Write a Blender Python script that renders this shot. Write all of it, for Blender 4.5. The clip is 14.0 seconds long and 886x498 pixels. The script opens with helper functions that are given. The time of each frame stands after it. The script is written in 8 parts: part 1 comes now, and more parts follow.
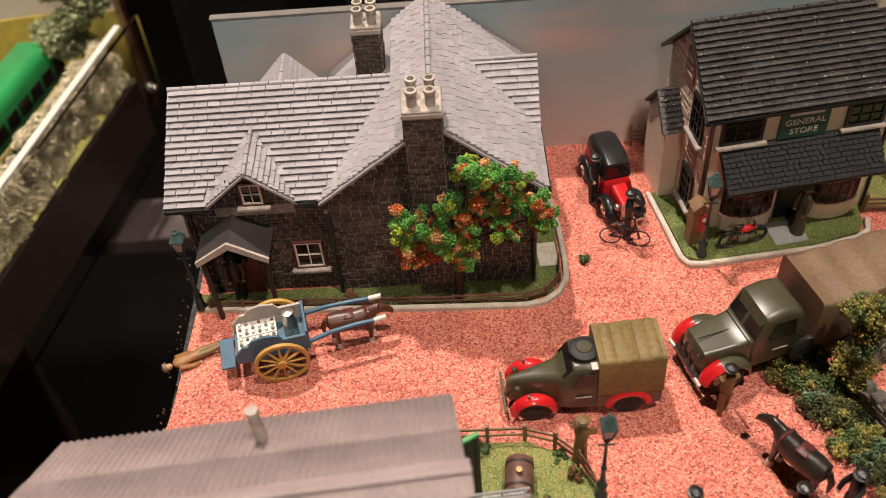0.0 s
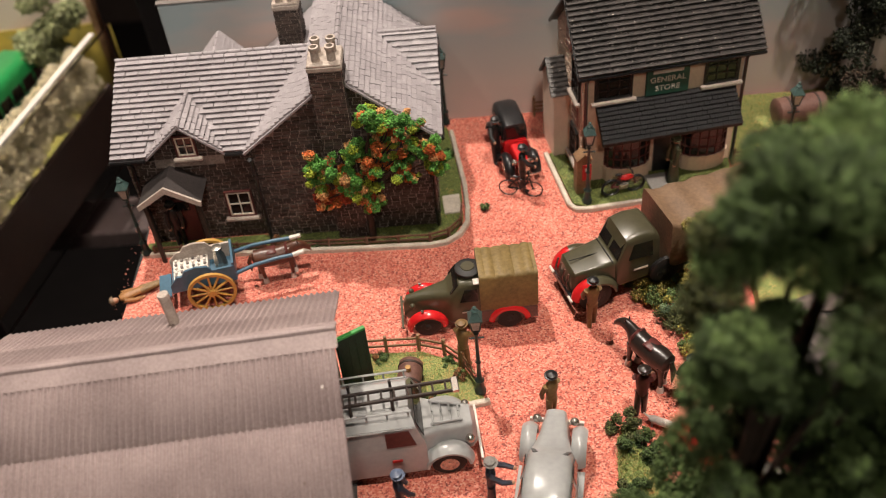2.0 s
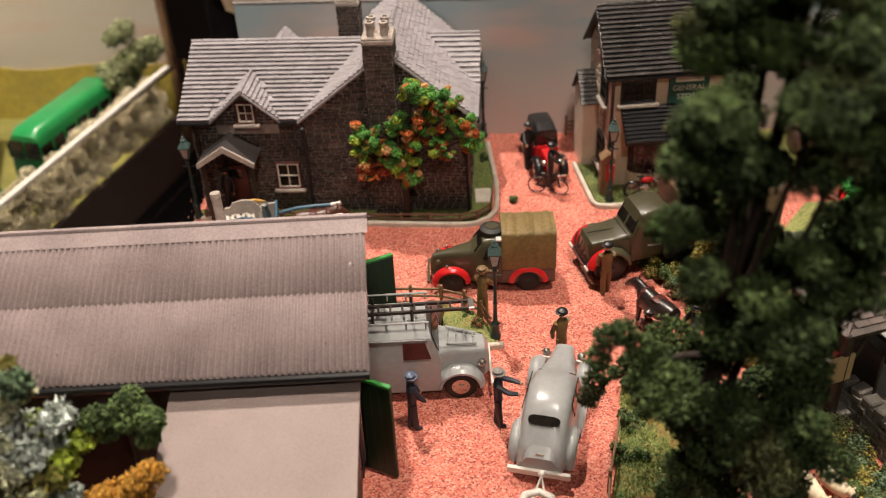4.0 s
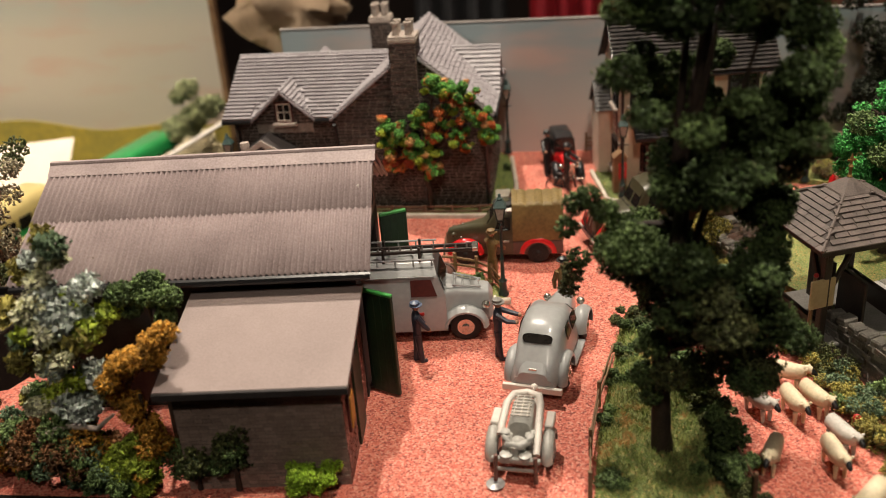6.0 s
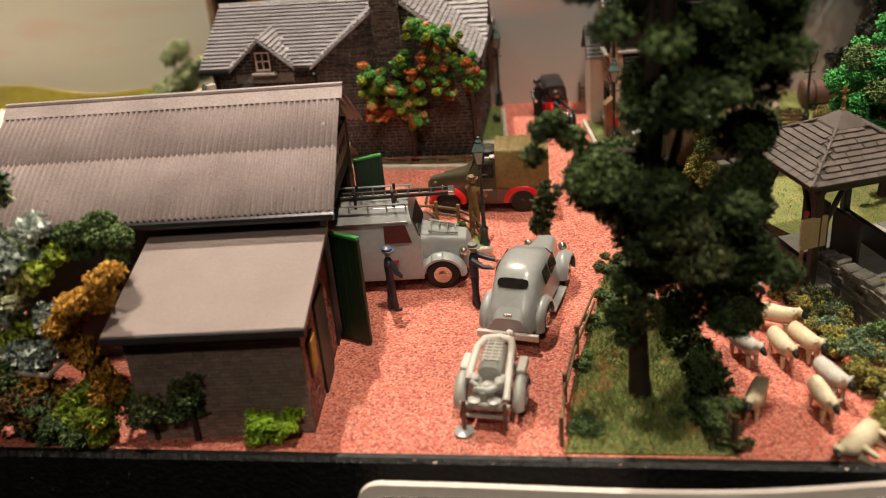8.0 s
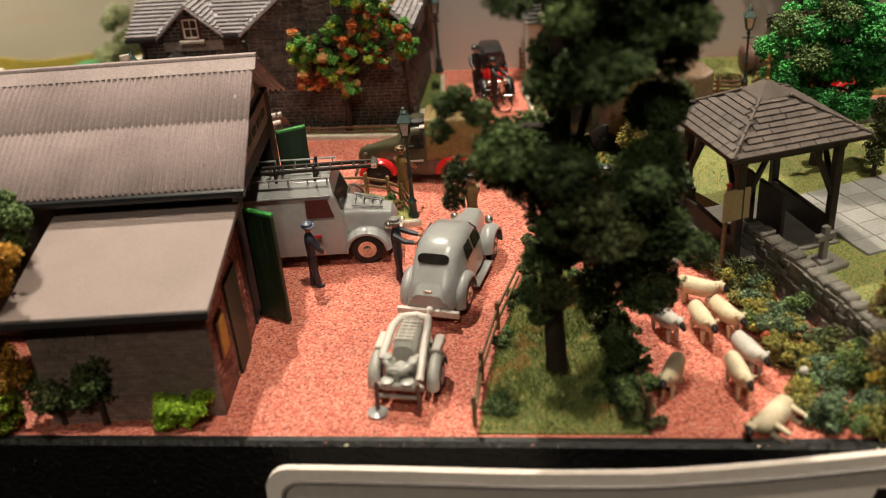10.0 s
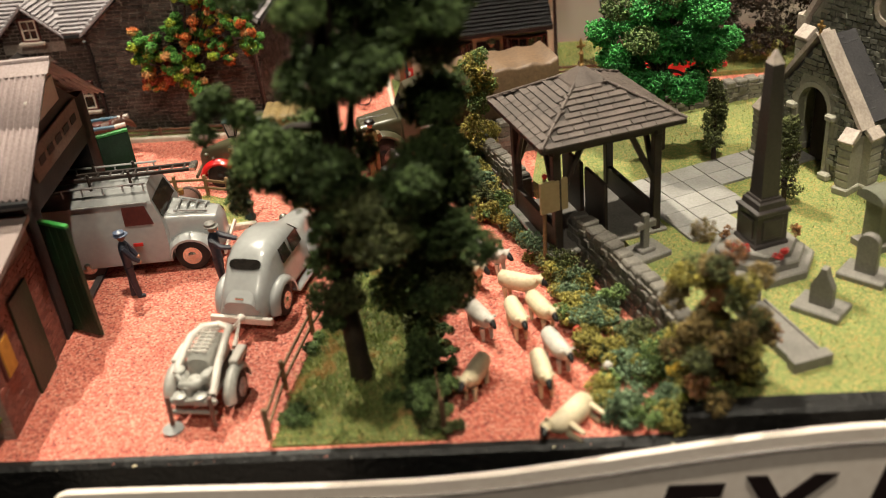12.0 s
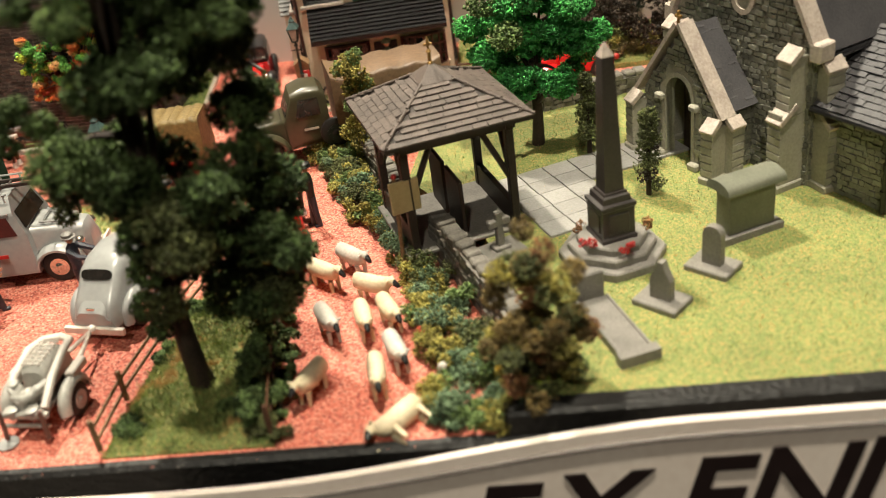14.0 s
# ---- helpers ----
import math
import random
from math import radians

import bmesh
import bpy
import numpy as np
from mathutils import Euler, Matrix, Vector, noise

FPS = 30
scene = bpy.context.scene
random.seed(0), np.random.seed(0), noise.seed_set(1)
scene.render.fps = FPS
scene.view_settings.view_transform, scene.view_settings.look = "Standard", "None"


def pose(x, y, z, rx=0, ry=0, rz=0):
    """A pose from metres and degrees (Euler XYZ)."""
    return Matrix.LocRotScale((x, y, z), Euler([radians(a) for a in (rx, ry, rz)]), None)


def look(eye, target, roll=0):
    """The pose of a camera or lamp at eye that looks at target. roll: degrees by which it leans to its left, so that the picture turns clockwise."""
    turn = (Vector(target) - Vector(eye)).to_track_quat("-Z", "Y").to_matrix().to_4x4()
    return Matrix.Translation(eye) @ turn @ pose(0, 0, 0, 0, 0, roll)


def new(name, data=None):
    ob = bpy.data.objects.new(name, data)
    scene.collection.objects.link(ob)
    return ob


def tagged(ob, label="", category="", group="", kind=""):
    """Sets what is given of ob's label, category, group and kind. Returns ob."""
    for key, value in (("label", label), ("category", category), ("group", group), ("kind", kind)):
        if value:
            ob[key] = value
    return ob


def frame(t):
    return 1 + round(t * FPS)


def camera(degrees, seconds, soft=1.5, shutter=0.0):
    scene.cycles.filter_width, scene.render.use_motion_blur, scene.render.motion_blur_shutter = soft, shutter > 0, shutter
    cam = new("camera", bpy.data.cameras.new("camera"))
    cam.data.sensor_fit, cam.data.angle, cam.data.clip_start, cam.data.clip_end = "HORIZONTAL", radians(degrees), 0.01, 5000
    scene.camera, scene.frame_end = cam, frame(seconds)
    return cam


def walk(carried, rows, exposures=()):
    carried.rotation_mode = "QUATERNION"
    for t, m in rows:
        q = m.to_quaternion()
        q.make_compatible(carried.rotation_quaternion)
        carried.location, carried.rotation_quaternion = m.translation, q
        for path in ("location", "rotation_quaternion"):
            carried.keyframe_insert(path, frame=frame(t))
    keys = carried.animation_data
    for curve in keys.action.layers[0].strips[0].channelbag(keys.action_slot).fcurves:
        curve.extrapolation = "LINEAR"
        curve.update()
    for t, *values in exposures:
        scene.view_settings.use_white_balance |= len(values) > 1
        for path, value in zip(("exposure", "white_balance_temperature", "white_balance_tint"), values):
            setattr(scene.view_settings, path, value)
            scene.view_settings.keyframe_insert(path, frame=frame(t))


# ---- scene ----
cam = camera(49.6, 14.0, soft=0.95)
cam.data.dof.use_dof, cam.data.dof.focus_distance, cam.data.dof.aperture_fstop = True, 0.305, 13.5
PATH = [
    (0, (0.0652, 0.0854, 0.2436), (0.0170, 1.4788, -1.1903), -4.96),
    (0.5, (0.0707, 0.0809, 0.2449), (0.0237, 1.4840, -1.1795), -5.69),
    (1, (0.0804, 0.0675, 0.2427), (0.0347, 1.4726, -1.1799), -5.73),
    (1.5, (0.0921, 0.0467, 0.2516), (0.0528, 1.4976, -1.1244), -6.31),
    (2, (0.0985, 0.0266, 0.2457), (0.0433, 1.4916, -1.1147), -5.88),
    (2.5, (0.1035, 0.0079, 0.2467), (0.0282, 1.5104, -1.0712), -4.53),
    (3, (0.1018, -0.0084, 0.2448), (0.0233, 1.5431, -1.0149), -3.02),
    (3.5, (0.0973, -0.0238, 0.2316), (-0.0012, 1.5913, -0.9438), -1.74),
    (4, (0.1011, -0.0343, 0.2102), (-0.0231, 1.6199, -0.9069), -2.75),
    (4.2, (0.0998, -0.0377, 0.2023), (-0.0235, 1.6271, -0.8991), -2.14),
    (6.3, (0.1248, -0.0897, 0.1667), (-0.1480, 1.7142, -0.6527), -4.42),
    (6.5, (0.1253, -0.0916, 0.1684), (-0.1487, 1.7201, -0.6333), -4.48),
    (7, (0.1275, -0.0894, 0.1638), (-0.1603, 1.7183, -0.6420), -4.73),
    (7.5, (0.1325, -0.0805, 0.1548), (-0.1599, 1.7079, -0.6914), -4.89),
    (7.7, (0.1333, -0.0780, 0.1517), (-0.1664, 1.6974, -0.7189), -5.16),
    (9.8, (0.1450, -0.0678, 0.1504), (-0.1150, 1.6618, -0.8195), -4.96),
    (10, (0.1481, -0.0665, 0.1506), (-0.0957, 1.6620, -0.8254), -5.06),
    (10.5, (0.1595, -0.0619, 0.1487), (-0.0634, 1.6669, -0.8320), -5.46),
    (11, (0.1717, -0.0593, 0.1478), (-0.0217, 1.6680, -0.8416), -5.63),
    (11.5, (0.1762, -0.0591, 0.1478), (0.0053, 1.6678, -0.8465), -5.55),
    (12, (0.1878, -0.0543, 0.1461), (0.0204, 1.6661, -0.8600), -6.22),
    (12.5, (0.2007, -0.0517, 0.1444), (0.0241, 1.6644, -0.8675), -6.87),
    (13, (0.2090, -0.0503, 0.1424), (0.0437, 1.6656, -0.8716), -7.14),
    (13.5, (0.2174, -0.0519, 0.1428), (0.0542, 1.6657, -0.8689), -7.45),
    (14, (0.2282, -0.0506, 0.1418), (0.0531, 1.6665, -0.8685), -8.13),
]
walk(cam, [(t, look(eye, target, roll)) for t, eye, target, roll in PATH], exposures=[(0, -0.44, 6350, 13), (4.2, -0.4, 6400, 12), (7, -0.4, 6600, 8), (10, -0.38, 6600, 5), (12.5, 0.06, 6550, 3), (14, 0.2, 6550, 2)])

# ---- light, room brightness ----
world = bpy.data.worlds.new("dim_room")
world.use_nodes = True
world.node_tree.nodes["Background"].inputs[0].default_value = (1.0, 0.80, 0.62, 1)
world.node_tree.nodes["Background"].inputs[1].default_value = 0.018
scene.world = world


def unseen_spot(x, y, z, power, size, aim, spread=150):
    lamp = bpy.data.lights.new("unseen_lamp", "AREA")
    lamp.shape, lamp.size, lamp.energy, lamp.color, lamp.spread = "DISK", size, power, (1.0, 0.875, 0.73), radians(spread)
    ob = new("unseen_lamp", lamp)
    ob.matrix_world = look((x, y, z), aim)
    return ob


# key: unseen overhead lamp, placed from the way shadows fall
unseen_spot(-0.12, 0.70, 1.20, 15.5, 0.035, (0.12, 0.22, 0))
# added lamp, no fitting seen: lifts the churchyard and the garage roof
unseen_spot(0.30, 0.02, 1.25, 3.4, 0.06, (0.27, 0.2, 0), 80)
# added front fill, no fitting seen: brightens faces turned to the camera
unseen_spot(0.16, -0.75, 1.05, 2.9, 0.10, (0.18, 0.15, 0))
# added lamp, no fitting seen: brightens the neighbouring backdrop
unseen_spot(-0.55, 0.05, 1.25, 2.4, 0.08, (-0.38, 0.60, 0), 50)

# ---- mesh helpers, in millimetres ----
MM = 0.001


class Geo:
    def __init__(self):
        self.v, self.f, self.mi, self.m = [], [], [], 0

    def put(self, vs, fs):
        n = len(self.v)
        self.v.extend(tuple(p) for p in vs)
        self.f.extend(tuple(i + n for i in f) for f in fs)
        self.mi.extend([self.m] * len(fs))
        return self

    def box(self, c, s, b=0.0, rz=0.0, mat=None):
        x, y, z = s[0] / 2, s[1] / 2, s[2] / 2
        b = min(b, x * 0.9, y * 0.9, z * 0.9)
        q = mat or Matrix.Rotation(radians(rz), 3, "Z")
        c = Vector(c)
        if b <= 0:
            vs = [Vector((i * x, j * y, k * z)) for i in (-1, 1) for j in (-1, 1) for k in (-1, 1)]
            fs = [(0, 1, 3, 2), (4, 6, 7, 5), (0, 4, 5, 1), (2, 3, 7, 6), (0, 2, 6, 4), (1, 5, 7, 3)]
        else:
            vs, idx = [], {}
            for i in (-1, 1):
                for j in (-1, 1):
                    for k in (-1, 1):
                        for a in range(3):
                            d = [b, b, b]
                            d[a] = 0
                            idx[i, j, k, a] = len(vs)
                            vs.append(Vector((i * (x - d[0]), j * (y - d[1]), k * (z - d[2]))))
            fs = []
            for a, s1, s2 in ((0, 1, 2), (1, 0, 2), (2, 0, 1)):
                for e in (-1, 1):
                    q4 = []
                    for p, r in ((-1, -1), (1, -1), (1, 1), (-1, 1)):
                        key = [0, 0, 0]
                        key[a], key[s1], key[s2] = e, p, r
                        q4.append(idx[(*key, a)])
                    fs.append(tuple(q4))
            for a, s1, s2 in ((0, 1, 2), (1, 0, 2), (2, 0, 1)):
                for p in (-1, 1):
                    for r in (-1, 1):
                        lo, hi = [0, 0, 0], [0, 0, 0]
                        lo[a], hi[a] = -1, 1
                        lo[s1] = hi[s1] = p
                        lo[s2] = hi[s2] = r
                        fs.append((idx[(*lo, s1)], idx[(*hi, s1)], idx[(*hi, s2)], idx[(*lo, s2)]))
            for i in (-1, 1):
                for j in (-1, 1):
                    for k in (-1, 1):
                        fs.append(tuple(idx[i, j, k, a] for a in range(3)))
        return self.put([c + q @ p for p in vs], fs)

    def tube(self, pts, r, n=8, cap=True):
        pts = [Vector(p) for p in pts]
        rs = r if isinstance(r, (list, tuple)) else [r] * len(pts)
        vs, fs = [], []
        for i, p in enumerate(pts):
            d = pts[min(i + 1, len(pts) - 1)] - pts[max(i - 1, 0)]
            d.normalize()
            a = d.orthogonal().normalized() if i == 0 else (side - d * side.dot(d)).normalized()
            side = a
            c = d.cross(a)
            for k in range(n):
                w = 2 * math.pi * k / n
                vs.append(p + rs[i] * (math.cos(w) * a + math.sin(w) * c))
        for i in range(len(pts) - 1):
            for k in range(n):
                fs.append((i * n + k, i * n + (k + 1) % n, (i + 1) * n + (k + 1) % n, (i + 1) * n + k))
        if cap:
            fs += [tuple(range(n))[::-1], tuple(range((len(pts) - 1) * n, len(pts) * n))]
        return self.put(vs, fs)

    def prism(self, poly, axis, a, b):
        at = {"x": lambda p, t: (t, p[0], p[1]), "y": lambda p, t: (p[0], t, p[1]), "z": lambda p, t: (p[0], p[1], t)}[axis]
        n = len(poly)
        vs = [at(p, a) for p in poly] + [at(p, b) for p in poly]
        fs = [tuple(range(n)), tuple(range(n, 2 * n))[::-1]] + [(i, (i + 1) % n, n + (i + 1) % n, n + i) for i in range(n)]
        return self.put(vs, fs)

    def loft(self, rings, cap=True):
        n = len(rings[0])
        vs = [p for r in rings for p in r]
        fs = [(i * n + k, i * n + (k + 1) % n, (i + 1) * n + (k + 1) % n, (i + 1) * n + k) for i in range(len(rings) - 1) for k in range(n)]
        if cap:
            fs += [tuple(range(n))[::-1], tuple(range((len(rings) - 1) * n, len(rings) * n))]
        return self.put(vs, fs)

    def rev(self, prof, c=(0, 0, 0), n=12, phase=0.0):
        rings = [[(c[0] + r * math.cos(2 * math.pi * k / n + phase), c[1] + r * math.sin(2 * math.pi * k / n + phase), c[2] + z) for k in range(n)] for r, z in prof]
        return self.loft(rings)

    def ball(self, c, r, n=10, m=7, mat=None):
        r = r if isinstance(r, (list, tuple)) else (r, r, r)
        rings = []
        for i in range(m + 1):
            a = math.pi * (0.02 + 0.96 * i / m)
            ring = []
            for k in range(n):
                w = 2 * math.pi * k / n
                p = Vector((r[0] * math.sin(a) * math.cos(w), r[1] * math.sin(a) * math.sin(w), -r[2] * math.cos(a)))
                ring.append(Vector(c) + (mat @ p if mat else p))
            rings.append(ring)
        return self.loft(rings)


def mesh_of(geo, mats, smooth=0.0):
    me = bpy.data.meshes.new("mesh")
    me.from_pydata([(x * MM, y * MM, z * MM) for x, y, z in geo.v], [], geo.f)
    for m in mats if isinstance(mats, (list, tuple)) else [mats]:
        me.materials.append(m)
    if any(geo.mi):
        me.polygons.foreach_set("material_index", geo.mi)
    bm = bmesh.new()
    bm.from_mesh(me)
    bmesh.ops.recalc_face_normals(bm, faces=bm.faces)
    if smooth:
        for f in bm.faces:
            f.smooth = True
        for e in bm.edges:
            if len(e.link_faces) == 2 and e.calc_face_angle(0) > radians(smooth):
                e.smooth = False
    bm.to_mesh(me)
    bm.free()
    return me


def part(name, geo, mats, parent, label="", at=(0, 0, 0), smooth=0.0, rz=0.0):
    ob = new(name, geo if isinstance(geo, bpy.types.Mesh) else mesh_of(geo, mats, smooth))
    ob.parent = parent
    ob.location = [c * MM for c in at]
    ob.rotation_euler = (0, 0, radians(rz))
    if label:
        ob["label"] = label
    return ob


def thing(name, at, label, category, group="", kind="", rz=0.0):
    ob = new(name)
    ob.empty_display_size = 0.005
    ob.location = [c * MM for c in at]
    ob.rotation_euler = (0, 0, radians(rz))
    return tagged(ob, label, category, group, kind)


def single(name, geo, mats, at, label, category, group="", kind="", rz=0.0, smooth=0.0):
    ob = new(name, mesh_of(geo, mats, smooth))
    ob.location = [c * MM for c in at]
    ob.rotation_euler = (0, 0, radians(rz))
    return tagged(ob, label, category, group, kind)


def here(x, y, z=0.0, rz=0.0):
    return pose(x * MM, y * MM, z * MM, 0, 0, rz)


# ---- materials ----
def material(name, base, other=None, rough=0.6, grain=1.5, blotch=12.0, bump=0.3, metal=0.0, island=0.0, thing_random=0.0, coat=0.0, speck=None):
    """Two noises, of grain and blotch millimetres, between base and other; island or thing_random: how much single pieces differ."""
    m = bpy.data.materials.new(name)
    m.use_nodes = True
    t = m.node_tree
    bsdf = t.nodes["Principled BSDF"]
    co = t.nodes.new("ShaderNodeNewGeometry")
    other = other or tuple(c * 0.6 for c in base)

    def noise_node(mm, detail=3):
        n = t.nodes.new("ShaderNodeTexNoise")
        n.inputs["Scale"].default_value, n.inputs["Detail"].default_value = 1000.0 / mm, detail
        t.links.new(co.outputs["Position"], n.inputs["Vector"])
        return n

    fine, wide = noise_node(grain), noise_node(blotch)
    add = t.nodes.new("ShaderNodeMath")
    add.operation = "MULTIPLY_ADD"
    add.inputs[1].default_value, add.inputs[2].default_value = 0.5, 0.0
    t.links.new(fine.outputs[0], add.inputs[0])
    add2 = t.nodes.new("ShaderNodeMath")
    add2.operation = "MULTIPLY_ADD"
    add2.inputs[1].default_value = 0.5
    t.links.new(wide.outputs[0], add2.inputs[0])
    t.links.new(add.outputs[0], add2.inputs[2])
    ramp = t.nodes.new("ShaderNodeValToRGB")
    ramp.color_ramp.elements[0].position, ramp.color_ramp.elements[1].position = 0.36, 0.64
    ramp.color_ramp.elements[0].color, ramp.color_ramp.elements[1].color = (*other, 1), (*base, 1)
    t.links.new(add2.outputs[0], ramp.inputs[0])
    colour = ramp.outputs[0]
    if island or thing_random:
        src = co.outputs["Random Per Island"]
        if thing_random:
            src = t.nodes.new("ShaderNodeObjectInfo").outputs["Random"]
        hsv = t.nodes.new("ShaderNodeHueSaturation")
        mp = t.nodes.new("ShaderNodeMapRange")
        k = island or thing_random
        mp.inputs[3].default_value, mp.inputs[4].default_value = 1 - k, 1 + k
        t.links.new(src, mp.inputs[0])
        t.links.new(mp.outputs[0], hsv.inputs["Value"])
        t.links.new(colour, hsv.inputs["Color"])
        colour = hsv.outputs[0]
    if speck:
        mix = t.nodes.new("ShaderNodeMix")
        mix.data_type = "RGBA"
        sp = noise_node(speck[1], 2)
        sr = t.nodes.new("ShaderNodeValToRGB")
        sr.color_ramp.elements[0].position, sr.color_ramp.elements[1].position = speck[2], speck[2] + 0.05
        t.links.new(sp.outputs[0], sr.inputs[0])
        t.links.new(sr.outputs[0], mix.inputs[0])
        t.links.new(colour, mix.inputs[6])
        mix.inputs[7].default_value = (*speck[0], 1)
        colour = mix.outputs[2]
    t.links.new(colour, bsdf.inputs["Base Color"])
    bsdf.inputs["Roughness"].default_value, bsdf.inputs["Metallic"].default_value = rough, metal
    bsdf.inputs["Coat Weight"].default_value = coat
    if bump:
        b = t.nodes.new("ShaderNodeBump")
        b.inputs["Strength"].default_value, b.inputs["Distance"].default_value = bump, grain * MM * 0.3
        t.links.new(fine.outputs[0], b.inputs["Height"])
        t.links.new(b.outputs[0], bsdf.inputs["Normal"])
    return m


def granules(name, tones, mm, bump):
    """Loose scatter: cells of mm millimetres, each with its own tone."""
    m = bpy.data.materials.new(name)
    m.use_nodes = True
    t = m.node_tree
    bsdf = t.nodes["Principled BSDF"]
    co = t.nodes.new("ShaderNodeNewGeometry")
    vor = t.nodes.new("ShaderNodeTexVoronoi")
    vor.inputs["Scale"].default_value = 1000.0 / mm
    t.links.new(co.outputs["Position"], vor.inputs["Vector"])
    sep = t.nodes.new("ShaderNodeSeparateColor")
    t.links.new(vor.outputs["Color"], sep.inputs[0])
    ramp = t.nodes.new("ShaderNodeValToRGB")
    els = ramp.color_ramp.elements
    while len(els) < len(tones):
        els.new(0.5)
    for i, c in enumerate(tones):
        els[i].position, els[i].color = i / (len(tones) - 1), (*c, 1)
    t.links.new(sep.outputs[0], ramp.inputs[0])
    wide = t.nodes.new("ShaderNodeTexNoise")
    wide.inputs["Scale"].default_value = 45
    t.links.new(co.outputs["Position"], wide.inputs["Vector"])
    mp = t.nodes.new("ShaderNodeMapRange")
    mp.inputs[3].default_value, mp.inputs[4].default_value = 0.7, 1.25
    t.links.new(wide.outputs[0], mp.inputs[0])
    hsv = t.nodes.new("ShaderNodeHueSaturation")
    t.links.new(mp.outputs[0], hsv.inputs["Value"])
    t.links.new(ramp.outputs[0], hsv.inputs["Color"])
    t.links.new(hsv.outputs[0], bsdf.inputs["Base Color"])
    bsdf.inputs["Roughness"].default_value = 0.75
    b = t.nodes.new("ShaderNodeBump")
    b.inputs["Strength"].default_value, b.inputs["Distance"].default_value = bump, mm * MM * 0.5
    t.links.new(vor.outputs["Distance"], b.inputs["Height"])
    t.links.new(b.outputs[0], bsdf.inputs["Normal"])
    return m


def clear(name, tint, rough=0.03):
    m = bpy.data.materials.new(name)
    m.use_nodes = True
    t = m.node_tree
    bsdf = t.nodes["Principled BSDF"]
    bsdf.inputs["Base Color"].default_value = (*tint, 1)
    bsdf.inputs["Transmission Weight"].default_value, bsdf.inputs["Roughness"].default_value, bsdf.inputs["IOR"].default_value = 1.0, rough, 1.12
    return m


RED_GRIT = granules("red_grit", [(0.20, 0.045, 0.035), (0.52, 0.112, 0.076), (0.62, 0.172, 0.116), (0.67, 0.232, 0.163), (0.72, 0.34, 0.25)], 0.55, 0.6)
TURF = granules("turf", [(0.11, 0.15, 0.04), (0.18, 0.235, 0.065), (0.26, 0.285, 0.09), (0.44, 0.29, 0.10)], 0.40, 0.8)
DARK_TURF = granules("dark_turf", [(0.06, 0.08, 0.02), (0.11, 0.14, 0.03), (0.17, 0.2, 0.05)], 0.5, 0.8)
BLADE = material("grass_fibre", (0.36, 0.39, 0.13), (0.16, 0.25, 0.065), 0.8, 2.5, 13, 0, island=0.6, speck=((0.58, 0.36, 0.14), 8, 0.56))
BLACK_FOAM = material("black_foam_edge", (0.012, 0.011, 0.011), (0.004, 0.004, 0.004), 0.5, 1.6, 6, 1.0, speck=((0.13, 0.11, 0.09), 1.6, 0.72))
KERB = material("pale_kerb", (0.62, 0.56, 0.47), (0.42, 0.37, 0.30), 0.7, 0.8, 6, 0.3)
BRICK = material("dark_stone_brick", (0.085, 0.060, 0.049), (0.034, 0.025, 0.021), 0.62, 0.7, 9, 0.6, island=0.5)
MORTAR = material("mortar", (0.42, 0.355, 0.31), (0.18, 0.145, 0.125), 0.8, 0.7, 6, 0.4)
SLATE = material("grey_slate", (0.36, 0.33, 0.345), (0.27, 0.246, 0.255), 0.5, 0.6, 16, 0.3, island=0.10)
SLATE_PIECE = material("grey_slate_piece", (0.36, 0.33, 0.345), (0.27, 0.246, 0.255), 0.5, 0.6, 16, 0.3, thing_random=0.11)
DARK_TILE = material("dark_roof_tile", (0.060, 0.052, 0.048), (0.024, 0.021, 0.020), 0.42, 0.5, 7, 0.5, island=0.25, speck=((0.42, 0.38, 0.33), 1.1, 0.69))
AWNING_TILE = material("black_awning_tile", (0.016, 0.015, 0.016), (0.010, 0.009, 0.010), 0.6, 0.5, 7, 0.5, island=0.25)
STONE_TRIM = material("pale_stone_trim", (0.52, 0.45, 0.39), (0.34, 0.28, 0.24), 0.6, 0.8, 5, 0.3)
DARK_WOOD = material("dark_timber", (0.042, 0.027, 0.020), (0.020, 0.014, 0.011), 0.6, 0.6, 6, 0.4)
FENCE_WOOD = material("brown_fence_wood", (0.17, 0.085, 0.045), (0.08, 0.04, 0.022), 0.6, 0.6, 6, 0.4)
OLD_WOOD = material("light_fence_wood", (0.30, 0.18, 0.09), (0.15, 0.08, 0.04), 0.6, 0.6, 6, 0.4)
MAROON = material("maroon_paint", (0.11, 0.025, 0.02), (0.07, 0.016, 0.014), 0.45, 1, 6, 0.2)
WHITE_PAINT = material("white_paint", (0.72, 0.66, 0.56), (0.58, 0.52, 0.43), 0.5, 0.8, 5, 0.15)
BLACK_PAINT = material("black_paint", (0.016, 0.015, 0.016), (0.009, 0.009, 0.01), 0.3, 1, 6, 0.1)
GLASS_DARK = material("dark_window", (0.02, 0.017, 0.015), (0.010, 0.009, 0.008), 0.12, 2, 6, 0.0)
CREAM_RENDER = material("cream_render", (0.76, 0.60, 0.44), (0.64, 0.50, 0.36), 0.7, 0.9, 12, 0.4)
CREAM_BRICK = material("whitewashed_brick", (0.74, 0.62, 0.50), (0.60, 0.49, 0.39), 0.7, 0.6, 9, 0.4, island=0.12)
SIGN_GREEN = material("sign_green", (0.015, 0.085, 0.06), (0.012, 0.065, 0.048), 0.4, 1.5, 8, 0.1)
SIGN_TEXT = material("sign_lettering", (0.62, 0.60, 0.52), (0.5, 0.48, 0.42), 0.5, 1, 5, 0.0)
